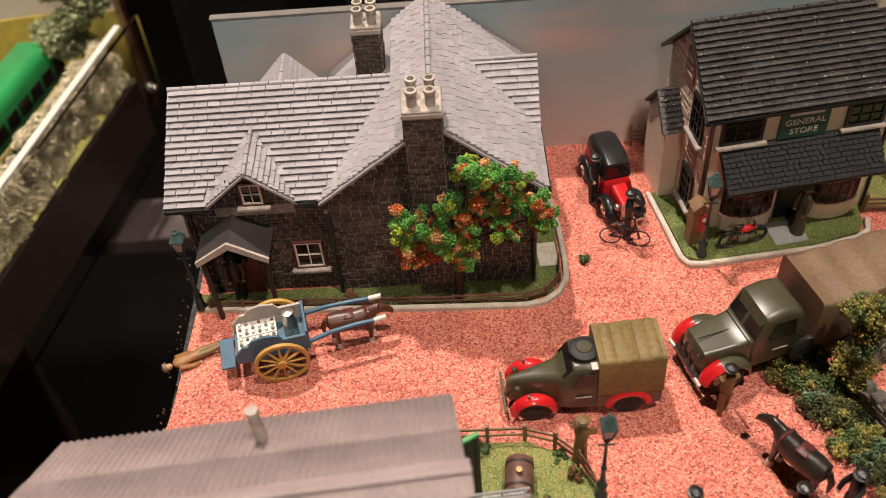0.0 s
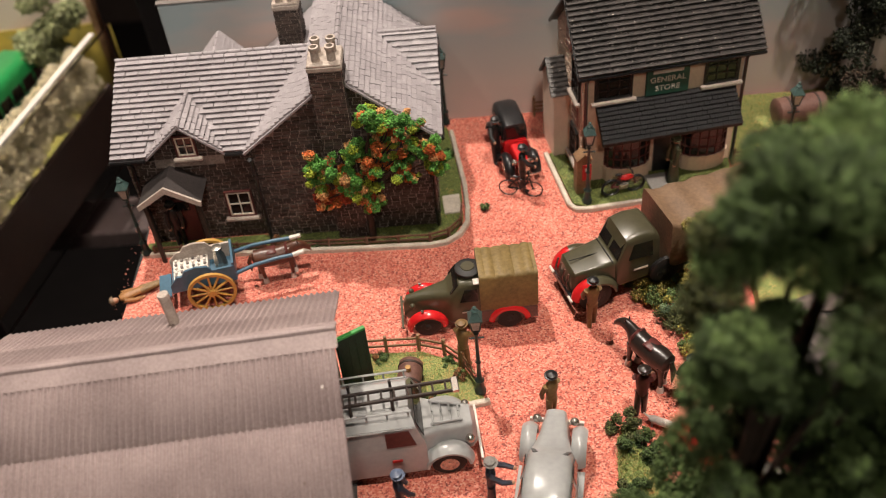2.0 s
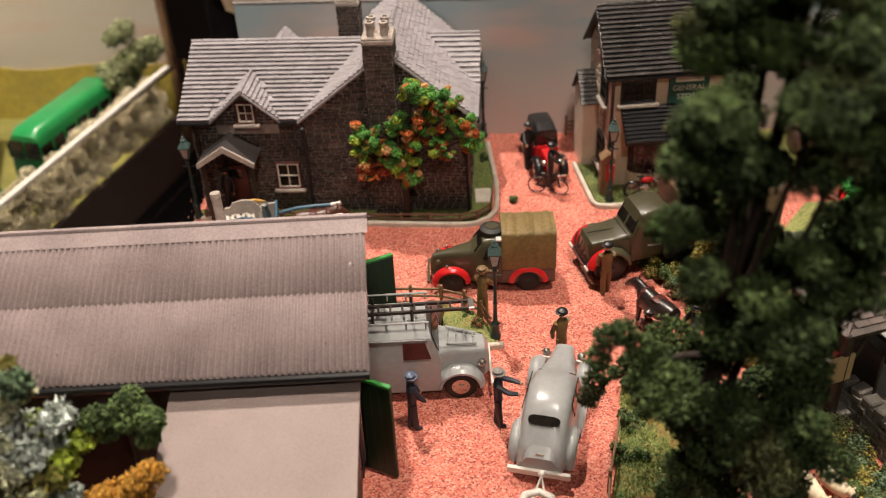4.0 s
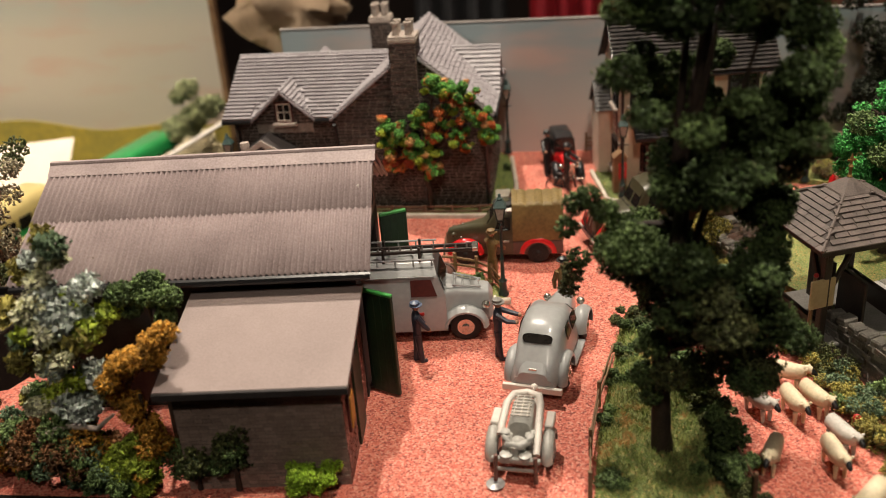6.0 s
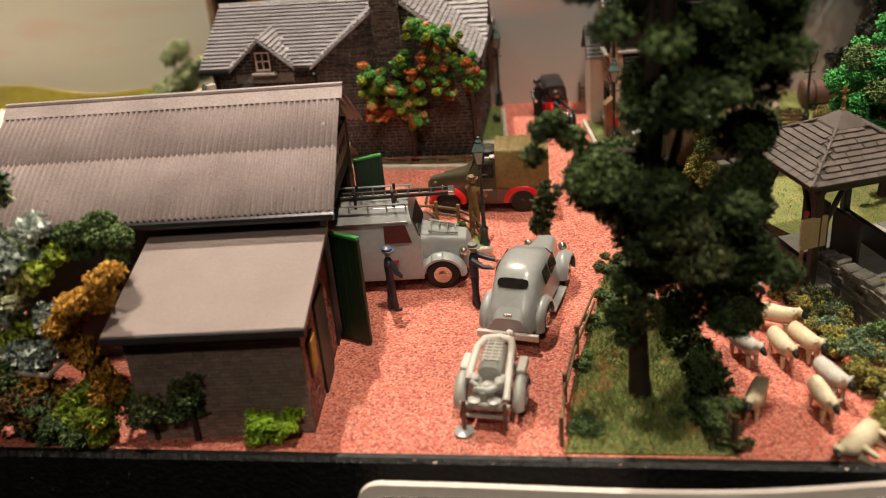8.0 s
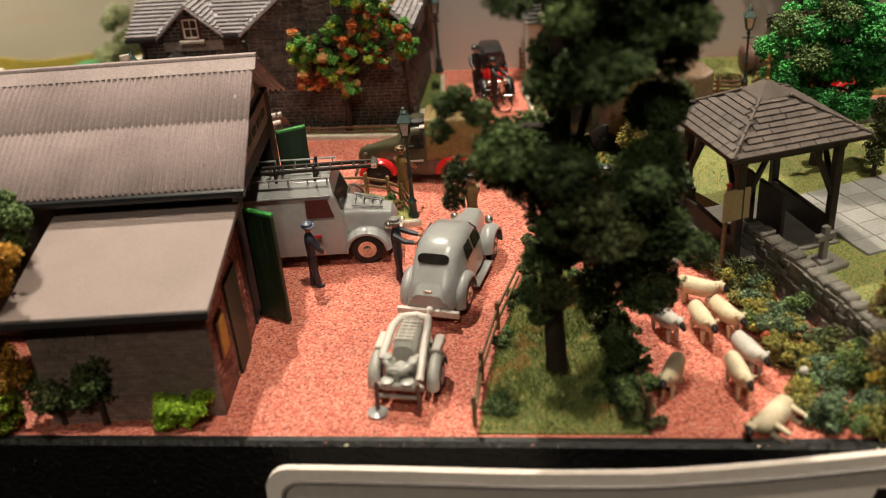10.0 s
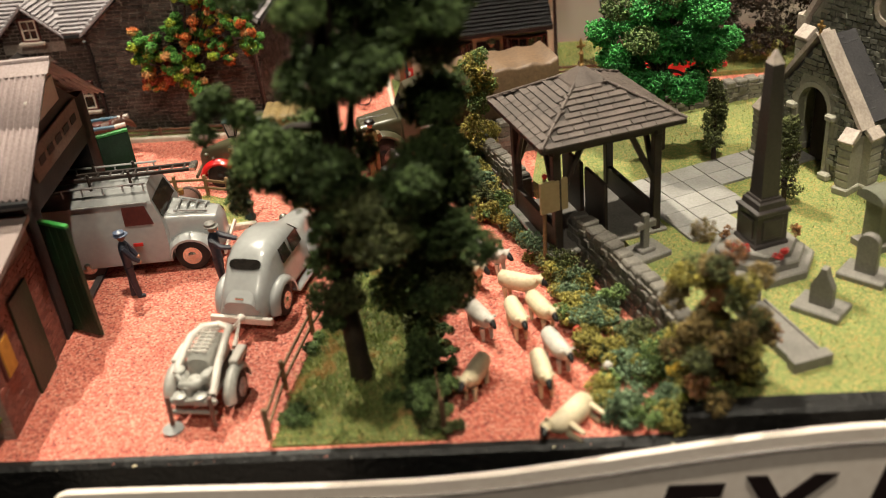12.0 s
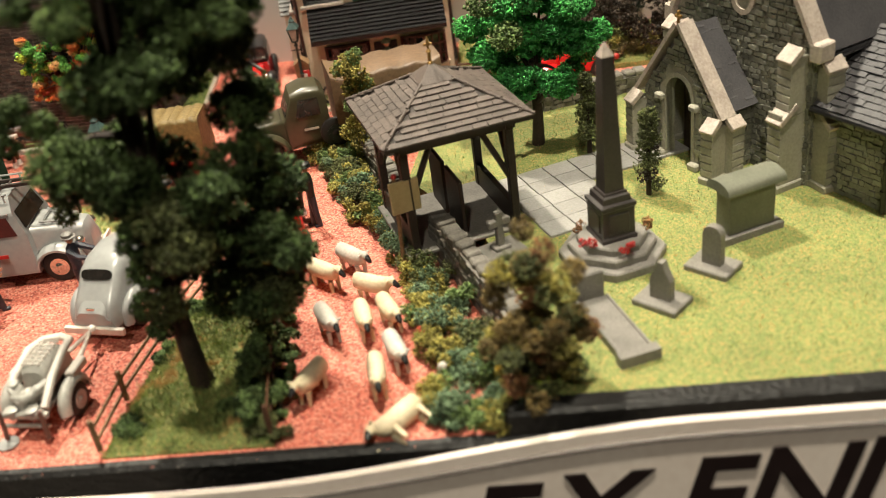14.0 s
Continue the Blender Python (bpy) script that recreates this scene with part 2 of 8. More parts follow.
POSTER = material("faded_poster", (0.30, 0.15, 0.12), (0.17, 0.07, 0.06), 0.5, 1.2, 4, 0.1)
POSTER_INK = material("poster_lettering", (0.55, 0.46, 0.38), (0.42, 0.34, 0.28), 0.5, 1, 5, 0.0)
CORRUGATED = material("weathered_sheet_roof", (0.425, 0.336, 0.325), (0.277, 0.212, 0.206), 0.6, 0.7, 14, 0.25, speck=((0.189, 0.130, 0.106), 1.8, 0.74))
FLAT_FELT = material("brown_felt_roof", (0.33, 0.255, 0.235), (0.255, 0.195, 0.18), 0.65, 0.6, 16, 0.3)
SHED_WALL = material("dark_board_wall", (0.045, 0.036, 0.034), (0.024, 0.02, 0.02), 0.6, 0.8, 8, 0.4)
PLASTER = material("dull_plaster", (0.30, 0.22, 0.18), (0.20, 0.145, 0.12), 0.7, 0.9, 10, 0.3)
# door green darkened: the roof's shade on the leaves is in this colour
SHADED_DOOR_GREEN = material("green_door_roof_shade", (0.009, 0.036, 0.014), (0.005, 0.02, 0.008), 0.45, 1, 7, 0.25)
BRIGHT_GREEN = material("bright_green_edge", (0.06, 0.34, 0.07), (0.04, 0.24, 0.05), 0.4, 1, 7, 0.15)
GREY_CAR = material("grey_car_enamel", (0.36, 0.365, 0.36), (0.30, 0.305, 0.30), 0.28, 2, 14, 0.0, coat=0.3)
OLIVE = material("olive_enamel", (0.075, 0.068, 0.038), (0.055, 0.05, 0.028), 0.32, 2, 12, 0.0, coat=0.25)
CANVAS = material("khaki_canvas", (0.24, 0.165, 0.055), (0.14, 0.095, 0.032), 0.6, 1.2, 9, 0.35)
TAN_CANVAS = material("tan_canvas", (0.21, 0.13, 0.075), (0.12, 0.075, 0.045), 0.5, 1.2, 14, 0.35)
RED_CAR = material("red_enamel", (0.62, 0.018, 0.02), (0.5, 0.012, 0.014), 0.25, 2, 10, 0.0, coat=0.4)
RUBBER = material("tyre_rubber", (0.018, 0.016, 0.015), (0.010, 0.009, 0.009), 0.6, 0.8, 5, 0.3)
CHROME = material("bare_metal", (0.62, 0.58, 0.52), (0.5, 0.46, 0.4), 0.25, 1, 5, 0.0, metal=0.9)
WHITE_PLASTIC = material("white_plastic", (0.68, 0.63, 0.57), (0.58, 0.53, 0.48), 0.4, 1, 6, 0.1)
CART_BLUE = material("cart_blue", (0.055, 0.13, 0.20), (0.04, 0.10, 0.15), 0.4, 1, 6, 0.15)
CART_YELLOW = material("wheel_yellow", (0.52, 0.30, 0.07), (0.40, 0.22, 0.05), 0.45, 1, 5, 0.15)
LAMP_GREEN = material("lamp_post_green", (0.02, 0.035, 0.03), (0.012, 0.02, 0.018), 0.35, 1, 5, 0.1)
LAMP_TOP = material("lamp_hood_verdigris", (0.07, 0.12, 0.11), (0.04, 0.08, 0.075), 0.45, 1, 4, 0.15)
LAMP_GLASS = material("frosted_lamp_glass", (0.60, 0.56, 0.48), (0.42, 0.39, 0.33), 0.2, 1, 4, 0.0)
ACRYLIC = clear("acrylic_sheet", (0.96, 0.94, 0.92), 0.02)
KHAKI_CLOTH = material("khaki_figure_paint", (0.22, 0.13, 0.045), (0.14, 0.08, 0.028), 0.5, 1, 4, 0.2)
NAVY_CLOTH = material("navy_figure_paint", (0.03, 0.035, 0.055), (0.018, 0.02, 0.03), 0.5, 1, 4, 0.2)
BLACK_CLOTH = material("black_figure_paint", (0.014, 0.013, 0.014), (0.009, 0.009, 0.009), 0.4, 1, 4, 0.2)
GREEN_CLOTH = material("drab_green_figure_paint", (0.055, 0.065, 0.03), (0.035, 0.04, 0.02), 0.5, 1, 4, 0.2)
SKIN = material("figure_flesh_paint", (0.50, 0.27, 0.17), (0.42, 0.22, 0.13), 0.5, 1, 4, 0.1)
RED_PAINT = material("red_paint", (0.55, 0.03, 0.025), (0.4, 0.02, 0.02), 0.4, 1, 4, 0.1)
STEEL_HELMET = material("helmet_blue", (0.10, 0.13, 0.20), (0.07, 0.09, 0.14), 0.35, 1, 4, 0.1)
HORSE_BROWN = material("brown_horse_paint", (0.11, 0.042, 0.022), (0.055, 0.02, 0.012), 0.35, 1, 5, 0.2)
HORSE_DARK = material("dark_horse_paint", (0.032, 0.022, 0.018), (0.015, 0.011, 0.01), 0.3, 1, 5, 0.2)
FLEECE = material("cream_fleece", (0.76, 0.65, 0.46), (0.60, 0.50, 0.33), 0.6, 0.8, 5, 0.4)
GREY_FLEECE = material("white_fleece", (0.62, 0.58, 0.52), (0.46, 0.43, 0.38), 0.6, 0.8, 5, 0.4)
GREY_STONE = material("grey_monument_stone", (0.24, 0.225, 0.205), (0.15, 0.14, 0.125), 0.5, 0.6, 7, 0.3)
DARK_STONE = material("dark_obelisk_stone", (0.050, 0.042, 0.039), (0.028, 0.023, 0.022), 0.34, 0.6, 7, 0.3)
CHEST_STONE = material("greenish_tomb_stone", (0.185, 0.19, 0.145), (0.13, 0.135, 0.10), 0.5, 0.7, 8, 0.25)
RUBBLE = material("grey_rubble_stone", (0.23, 0.21, 0.18), (0.11, 0.10, 0.085), 0.6, 0.7, 8, 0.5, island=0.3)
RUBBLE_BED = material("rubble_mortar", (0.10, 0.09, 0.075), (0.06, 0.055, 0.045), 0.8, 0.7, 6, 0.4)
FLINT = material("church_flint", (0.25, 0.25, 0.205), (0.14, 0.14, 0.115), 0.4, 0.7, 9, 0.5, island=0.28)
CHURCH_MORTAR = material("church_mortar", (0.36, 0.35, 0.29), (0.24, 0.235, 0.195), 0.7, 0.7, 6, 0.3)
ASHLAR = material("church_ashlar", (0.37, 0.35, 0.285), (0.26, 0.25, 0.20), 0.55, 0.8, 8, 0.3)
PAVING = material("pale_paving", (0.32, 0.31, 0.295), (0.24, 0.23, 0.215), 0.6, 0.7, 9, 0.25, thing_random=0.08)
LYCH_SHINGLE = material("grey_brown_shingle", (0.125, 0.096, 0.082), (0.07, 0.055, 0.048), 0.6, 0.6, 7, 0.4, thing_random=0.18)
RUST = material("rusty_brown_paint", (0.17, 0.085, 0.065), (0.10, 0.05, 0.04), 0.5, 0.8, 6, 0.3)
BRASS = material("brass_finial", (0.40, 0.24, 0.08), (0.26, 0.15, 0.05), 0.35, 1, 5, 0.1, metal=0.5)
BARK = material("dark_bark", (0.050, 0.030, 0.020), (0.022, 0.014, 0.01), 0.7, 0.8, 5, 0.7)
BOARD_WHITE = material("white_sign_board", (0.86, 0.77, 0.70), (0.78, 0.68, 0.61), 0.3, 2, 25, 0.05)
SIGN_BLACK = material("black_sign_lettering", (0.022, 0.014, 0.014), (0.016, 0.01, 0.01), 0.35, 2, 9, 0.05)
BOARD_GREY = material("grey_sign_border", (0.20, 0.18, 0.165), (0.16, 0.14, 0.13), 0.4, 2, 9, 0.05)
TABLE = material("dark_table_cloth", (0.008, 0.0065, 0.0065), (0.005, 0.004, 0.004), 0.9, 2, 40, 0.3)
SHELF = material("dull_mauve_shelf", (0.085, 0.06, 0.058), (0.055, 0.038, 0.036), 0.7, 2, 30, 0.2)
ROOM = material("dark_room_wall", (0.050, 0.032, 0.026), (0.035, 0.022, 0.018), 0.8, 8, 90, 0.2)
CURTAIN = material("red_curtain", (0.40, 0.018, 0.03), (0.28, 0.012, 0.02), 0.7, 3, 30, 0.2)
CLOTH = material("crumpled_cream_cloth", (0.62, 0.46, 0.31), (0.5, 0.36, 0.24), 0.8, 2, 14, 0.4)
BUS_GREEN = material("green_bus_enamel", (0.02, 0.28, 0.075), (0.016, 0.22, 0.06), 0.28, 2, 10, 0.0, coat=0.3)
BUS_DARK = material("dark_green_bus_enamel", (0.01, 0.075, 0.03), (0.008, 0.06, 0.024), 0.3, 2, 10, 0.0)
BUS_CREAM = material("cream_bus_enamel", (0.66, 0.53, 0.22), (0.58, 0.46, 0.19), 0.35, 2, 10, 0.0)
CREAM_ROOF = material("cream_card_roof", (0.72, 0.62, 0.50), (0.64, 0.55, 0.44), 0.7, 2, 25, 0.1)
RED_BRICK = material("dark_red_wall", (0.10, 0.03, 0.022), (0.07, 0.02, 0.016), 0.6, 1, 8, 0.3)

PUMP_GREY = material("pale_grey_pump_paint", (0.46, 0.45, 0.41), (0.36, 0.35, 0.32), 0.35, 1, 8, 0.1)
TABLE.node_tree.nodes["Principled BSDF"].inputs["Specular IOR Level"].default_value = 0.1


def foliage(name, a, b, rough=0.75, c=None):
    return material(name, a, b, rough, 1.6, 14, 0.0, island=0.5, speck=(c, 7.0, 0.58) if c else None)


DEEP_GREEN = foliage("deep_green_foam", (0.115, 0.18, 0.05), (0.034, 0.06, 0.02))
CONIFER = foliage("yew_foam", (0.131, 0.149, 0.044), (0.061, 0.070, 0.025))
BRIGHT_LEAF = foliage("bright_green_foam", (0.11, 0.50, 0.11), (0.035, 0.22, 0.05))
LIME_LEAF = foliage("lime_foam", (0.48, 0.58, 0.06), (0.28, 0.38, 0.04))
OLIVE_LEAF = foliage("olive_foam", (0.42, 0.36, 0.075), (0.21, 0.19, 0.05))
BLUE_GREEN = foliage("blue_green_foam", (0.20, 0.29, 0.16), (0.09, 0.145, 0.075))
MID_GREEN = foliage("mid_green_foam", (0.175, 0.263, 0.079), (0.088, 0.140, 0.044))
OCHRE_LEAF = foliage("ochre_foam", (0.74, 0.40, 0.06), (0.48, 0.23, 0.03))
PALE_LEAF = foliage("pale_foam", (0.82, 0.80, 0.58), (0.48, 0.50, 0.28))
RUSSET = foliage("russet_foam", (0.350, 0.149, 0.052), (0.158, 0.079, 0.035))
HEDGE_CREAM = foliage("bleached_hedge_foam", (0.62, 0.54, 0.37), (0.38, 0.33, 0.21))
ORANGE_LEAF = foliage("orange_foam", (0.76, 0.24, 0.06), (0.56, 0.12, 0.03), c=(0.62, 0.36, 0.12))
SILVER_LEAF = foliage("silver_leaf_paper", (0.78, 0.84, 0.80), (0.36, 0.42, 0.34))


# ---- foam foliage: thousands of small crumbs in clumps ----
def crumbs(clumps, count, size, seed, shell=0.55, flat=False):
    """clumps: (x, y, z, rx, ry, rz). Each crumb is a small tetrahedron, or a bent leaf when flat."""
    rng = np.random.default_rng(seed)
    c = np.array(clumps, float)
    vol = np.prod(c[:, 3:], axis=1) ** (2 / 3)
    pick = rng.choice(len(c), count, p=vol / vol.sum())
    d = rng.normal(size=(count, 3))
    d /= np.linalg.norm(d, axis=1)[:, None]
    rad = shell + (1 - shell) * rng.random(count) ** 0.7
    bumpy = 1 + 0.16 * np.sin(5 * d[:, 0] + pick) * np.sin(6 * d[:, 1] + 2 * pick) * np.cos(5 * d[:, 2])
    p = c[pick, :3] + d * (rad * bumpy)[:, None] * c[pick, 3:]
    s = size * (0.55 + 0.9 * rng.random(count))
    k = 4
    off = rng.normal(size=(count, k, 3))
    off /= np.linalg.norm(off, axis=2)[:, :, None]
    v = (p[:, None, :] + off * s[:, None, None]).reshape(-1, 3)
    base = np.arange(count)[:, None] * k
    quad = ((0, 1, 2), (1, 3, 2)) if flat else ((0, 1, 2), (0, 3, 1), (1, 3, 2), (0, 2, 3))
    f = np.concatenate([base + np.array(q) for q in quad])
    return v, f


def crumb_mesh(sets, mats):
    """sets: list of (v, f, material index)."""
    me = bpy.data.meshes.new("mesh")
    vs, fs, ms, n = [], [], [], 0
    for v, f, m in sets:
        vs.append(v)
        fs.append(f + n)
        ms.append(np.full(len(f), m))
        n += len(v)
    v, f = np.concatenate(vs) * MM, np.concatenate(fs)
    me.vertices.add(len(v))
    me.vertices.foreach_set("co", v.ravel())
    me.loops.add(len(f) * 3)
    me.loops.foreach_set("vertex_index", f.ravel().astype(np.int32))
    me.polygons.add(len(f))
    me.polygons.foreach_set("loop_start", np.arange(len(f), dtype=np.int32) * 3)
    me.polygons.foreach_set("material_index", np.concatenate(ms).astype(np.int32))
    for m in mats:
        me.materials.append(m)
    me.update(calc_edges=True)
    me.validate()
    return me


def clump_cloud(rng, n, centre, spread, r0, r1):
    out = []
    for _ in range(n):
        d = rng.normal(size=3)
        d *= rng.random() ** 0.4 / np.linalg.norm(d)
        r = r0 + (r1 - r0) * rng.random()
        out.append((*(np.array(centre) + d * spread), r, r * (0.8 + 0.4 * rng.random()), r * (0.65 + 0.3 * rng.random())))
    return out


# ---- pieces laid in rows on a plane ----
def rows(W, H, w, h, gap, seed, stagger=0.5, jitter=0.0, keep=None, vary=0.0):
    """Rectangles (u, v, du, dv) that fill W x H in courses."""
    rng = random.Random(seed)
    out, v, i = [], 0.0, 0
    while v < H - h * 0.3:
        dv = min(h, H - v)
        u = -w * stagger * (i % 2) - (rng.random() * w if vary else 0)
        while u < W:
            du = w * (1 + vary * (rng.random() - 0.5) * 2)
            a, b = max(u, 0), min(u + du, W)
            if b - a > w * 0.15 and (keep is None or keep((a + b) / 2, v + dv / 2)):
                out.append((a + gap / 2, v + gap / 2, b - a - gap, dv - gap))
            u += du
        v += h
        i += 1
    return out


def lay(geo, rects, o, eu, ev, thick, seed=0, rough=0.0, lap=0.0, cut=None):
    """Raises each rectangle by thick from the plane at o along eu x ev; lap tips the lower edge out as slates lie."""
    rng = random.Random(seed)
    o, eu, ev = Vector(o), Vector(eu).normalized(), Vector(ev).normalized()
    n = eu.cross(ev)
    for u, v, du, dv in rects:
        j = lambda: (rng.random() - 0.5) * 2 * rough
        t = thick * (1 + j() * 0.6 / max(rough, 1e-6) * (1 if rough else 0))
        c = [(u + j(), v + j()), (u + du + j(), v + j()), (u + du + j(), v + dv + j()), (u + j(), v + dv + j())]
        top = [o + eu * a + ev * b + n * (t + (lap if k < 2 else 0)) for k, (a, b) in enumerate(c)]
        bot = [o + eu * a + ev * b - n * 0.05 for a, b in c]
        geo.put(bot + top, [(4, 5, 6, 7), (0, 1, 5, 4), (1, 2, 6, 5), (2, 3, 7, 6), (3, 0, 4, 7)])
    return geo


def in_poly(poly):
    def f(u, v):
        s, n = False, len(poly)
        for i in range(n):
            (x1, y1), (x2, y2) = poly[i], poly[(i + 1) % n]
            if (y1 > v) != (y2 > v) and u < (x2 - x1) * (v - y1) / (y2 - y1) + x1:
                s = not s
        return s
    return f

# ---- ground of the display board ----
FRONT, BACK = 109.0, 374.5


g = Geo()
g.prism([(-120, FRONT), (520, FRONT), (520, BACK + 2), (-30, BACK + 2), (-27.5, 300), (-29, 260), (-34, 222), (-60, 160), (-90, 150), (-120, 150)], "z", -6, 0)
single("ground", g, [RED_GRIT], (0, 0, 0), "red granular scatter road surface on the display board", "ground", kind="structure")

g = Geo()
g.box((200, FRONT - 1.2, -11.6), (640, 3.6, 24.0), 1.0)
g.box((370, FRONT + 1.6, -4), (300, 6.0, 20.6), 0.8)
g.box((244, FRONT + 134, -14), (552, 264, 15))
single("board_edge", g, [BLACK_FOAM], (0, 0, 0), "rough black foam edge of the display board", "board edge", kind="structure")

rng = np.random.default_rng(3)
pts = np.column_stack([rng.uniform(-34, 235, 9000), rng.uniform(106, 372, 9000), np.zeros(9000), np.full(9000, .3), np.full(9000, .3), np.full(9000, .1)])
ob = new("road_grit", crumb_mesh([(*crumbs(pts, 9000, 0.36, 5), 0)], [material("loose_grit", (0.66, 0.26, 0.19), (0.42, 0.11, 0.08), 0.7, 0.5, 20, 0, island=0.5)]))
tagged(ob, "loose pink and red grit grains on the road", "grit", kind="stuff")


def rim_height(poly, x, y, rise):
    p, near = Vector((x, y)), 1e9
    for a, b in zip(poly, poly[1:] + poly[:1]):
        a, b = Vector(a), Vector(b)
        u = max(0.0, min(1.0, (p - a).dot(b - a) / (b - a).length_squared))
        near = min(near, (a + (b - a) * u - p).length)
    k = min(1.0, near / 8.0)
    return rise * (1 - (1 - k) ** 2) * (0.72 + 0.5 * noise.noise((x * 0.13, y * 0.13, 1.0))) + 0.5 * noise.noise((x * 0.5, y * 0.5, 4.0)) * k


def grass_patch(name, poly, z0, z1, mat, blades, seed, label, bottom=0.2, length=1.3, rise=0.0):
    """A patch of turf; rise: the height to which it swells away from its rim."""
    g = Geo()
    g.prism(poly, "z", z0, z1)
    swell = lambda x, y: rim_height(poly, x, y, rise)
    if rise:
        test = in_poly(poly)
        x0, y0 = min(p[0] for p in poly), min(p[1] for p in poly)
        nx, ny = int((max(p[0] for p in poly) - x0) / 1.5) + 2, int((max(p[1] for p in poly) - y0) / 1.5) + 2
        vs = [(x0 + i * 1.5, y0 + j * 1.5, z1 - 0.3 + swell(x0 + i * 1.5, y0 + j * 1.5)) for i in range(nx) for j in range(ny)]
        fs = [(i * ny + j, (i + 1) * ny + j, (i + 1) * ny + j + 1, i * ny + j + 1) for i in range(nx - 1) for j in range(ny - 1) if all(test(*vs[k][:2]) for k in (i * ny + j, (i + 1) * ny + j, (i + 1) * ny + j + 1, i * ny + j + 1))]
        g.put(vs, fs)
    single(name, g, [mat], (0, 0, 0), label, "grass", kind="structure")
    xs, ys = [p[0] for p in poly], [p[1] for p in poly]
    rng = np.random.default_rng(seed)
    test = in_poly(poly)
    P = np.array([(x, y) for x, y in zip(rng.uniform(min(xs), max(xs), blades), rng.uniform(min(ys), max(ys), blades)) if test(x, y)])
    n = len(P)
    a = rng.uniform(0, 2 * np.pi, n)
    lean = rng.normal(size=(n, 2)) * 0.55
    h = length * (0.4 + 0.7 * rng.random(n))
    w = 0.14
    base = np.column_stack([P, z1 - bottom + np.array([swell(*p) for p in P]) if rise else np.full(n, z1 - bottom)])
    side = np.column_stack([np.cos(a) * w, np.sin(a) * w, np.zeros(n)])
    tip = base + np.column_stack([lean, np.ones(n)]) * h[:, None]
    v = np.stack([base - side, base + side, tip], 1).reshape(-1, 3)
    f = np.arange(n * 3).reshape(-1, 3)
    ob = new(name + "_fibres", crumb_mesh([(v, f, 0)], [BLADE]))
    tagged(ob, "short flocked grass fibres", "grass", kind="stuff")


YARD = 6.0
grass_patch("churchyard_ground", [(218, FRONT + 4), (520, FRONT + 4), (520, 300), (222, 300), (196, 262), (192, 226), (215, 190), (226, 150)], -3, YARD, TURF, 42000, 11, "yellow-green flocked grass of the churchyard")
VERGE = [(128, FRONT + 1), (168, FRONT + 1), (163, 150), (154, 172), (150, 186), (145, 206), (139, 200), (136, 178), (130, 140)]
grass_patch("tree_verge", VERGE, -3, 0.5, TURF, 19000, 12, "mossy grass strip below the large tree", length=1.9, rise=4.2)
grass_patch("garage_lawn", [(56, 241), (80, 240), (92, 234), (98.4, 224), (99.4, 218.5), (88, 216), (56, 216)], -3, 1.2, TURF, 3500, 13, "small grass patch behind the garage")
grass_patch("house_lawn", [(-26, 300), (30, 297), (84, 295), (93, 298), (97, 306), (97, 330), (93, 366), (88, 372), (80, 372), (80, 306), (-26, 306)], -3, 1.2, DARK_TURF, 5000, 14, "dark narrow grass border round the stone house")
grass_patch("store_lawn", [(134.5, 343), (140.2, 310), (146, 308), (184, 312), (201, 317), (204, 321), (205, 331), (147, 323), (140, 345)], -3, 1.2, DARK_TURF, 3500, 15, "dark narrow grass border round the store")
grass_patch("field_ground", [(206, 330), (222, 326), (240, 320), (300, 322), (400, 330), (400, 372), (206, 372)], -3, 2.0, TURF, 6000, 16, "rough grass bank beside the store", length=2.0)


def kerb_run(name, pts, label, w=1.9, h=2.4):
    g = Geo()
    for a, b in zip(pts, pts[1:]):
        a, b = Vector((*a, 0)), Vector((*b, 0))
        d = b - a
        g.box((a + b) / 2 + Vector((0, 0, h / 2 - 0.4)), (d.length + 0.7, w, h), 0.4, math.degrees(math.atan2(d.y, d.x)))
    single(name, g, [KERB], (0, 0, 0), label, "kerb", kind="structure")


kerb_run("kerb_house", [(-27, 300), (0, 297.5), (31, 295.5), (60, 294), (84, 293), (90, 294), (95.5, 298), (98.5, 304), (99, 312), (98.5, 327), (94.5, 364)], "pale painted kerb round the stone house")
kerb_run("kerb_store", [(133, 343), (138.5, 310), (140.5, 307), (145, 306.4), (184, 310.5), (200, 314.5), (204.5, 317.5), (206, 323)], "pale painted kerb round the store")
kerb_run("kerb_lawn", [(88, 215.4), (101, 217.4)], "short pale kerb at the corner of the lawn")
g = Geo()
g.box((93, 315, 1.6), (7, 11, 0.9), 0.3, 4)
single("doorstep_slab", g, [KERB], (0, 0, 0), "pale stone slab path beside the house", "paving", kind="structure")
g = Geo()
g.box((176.5, 318.5, 1.6), (12, 11, 0.8), 0.3, 8)
single("store_path", g, [PAVING], (0, 0, 0), "pale stone path to the store door", "paving", kind="structure")


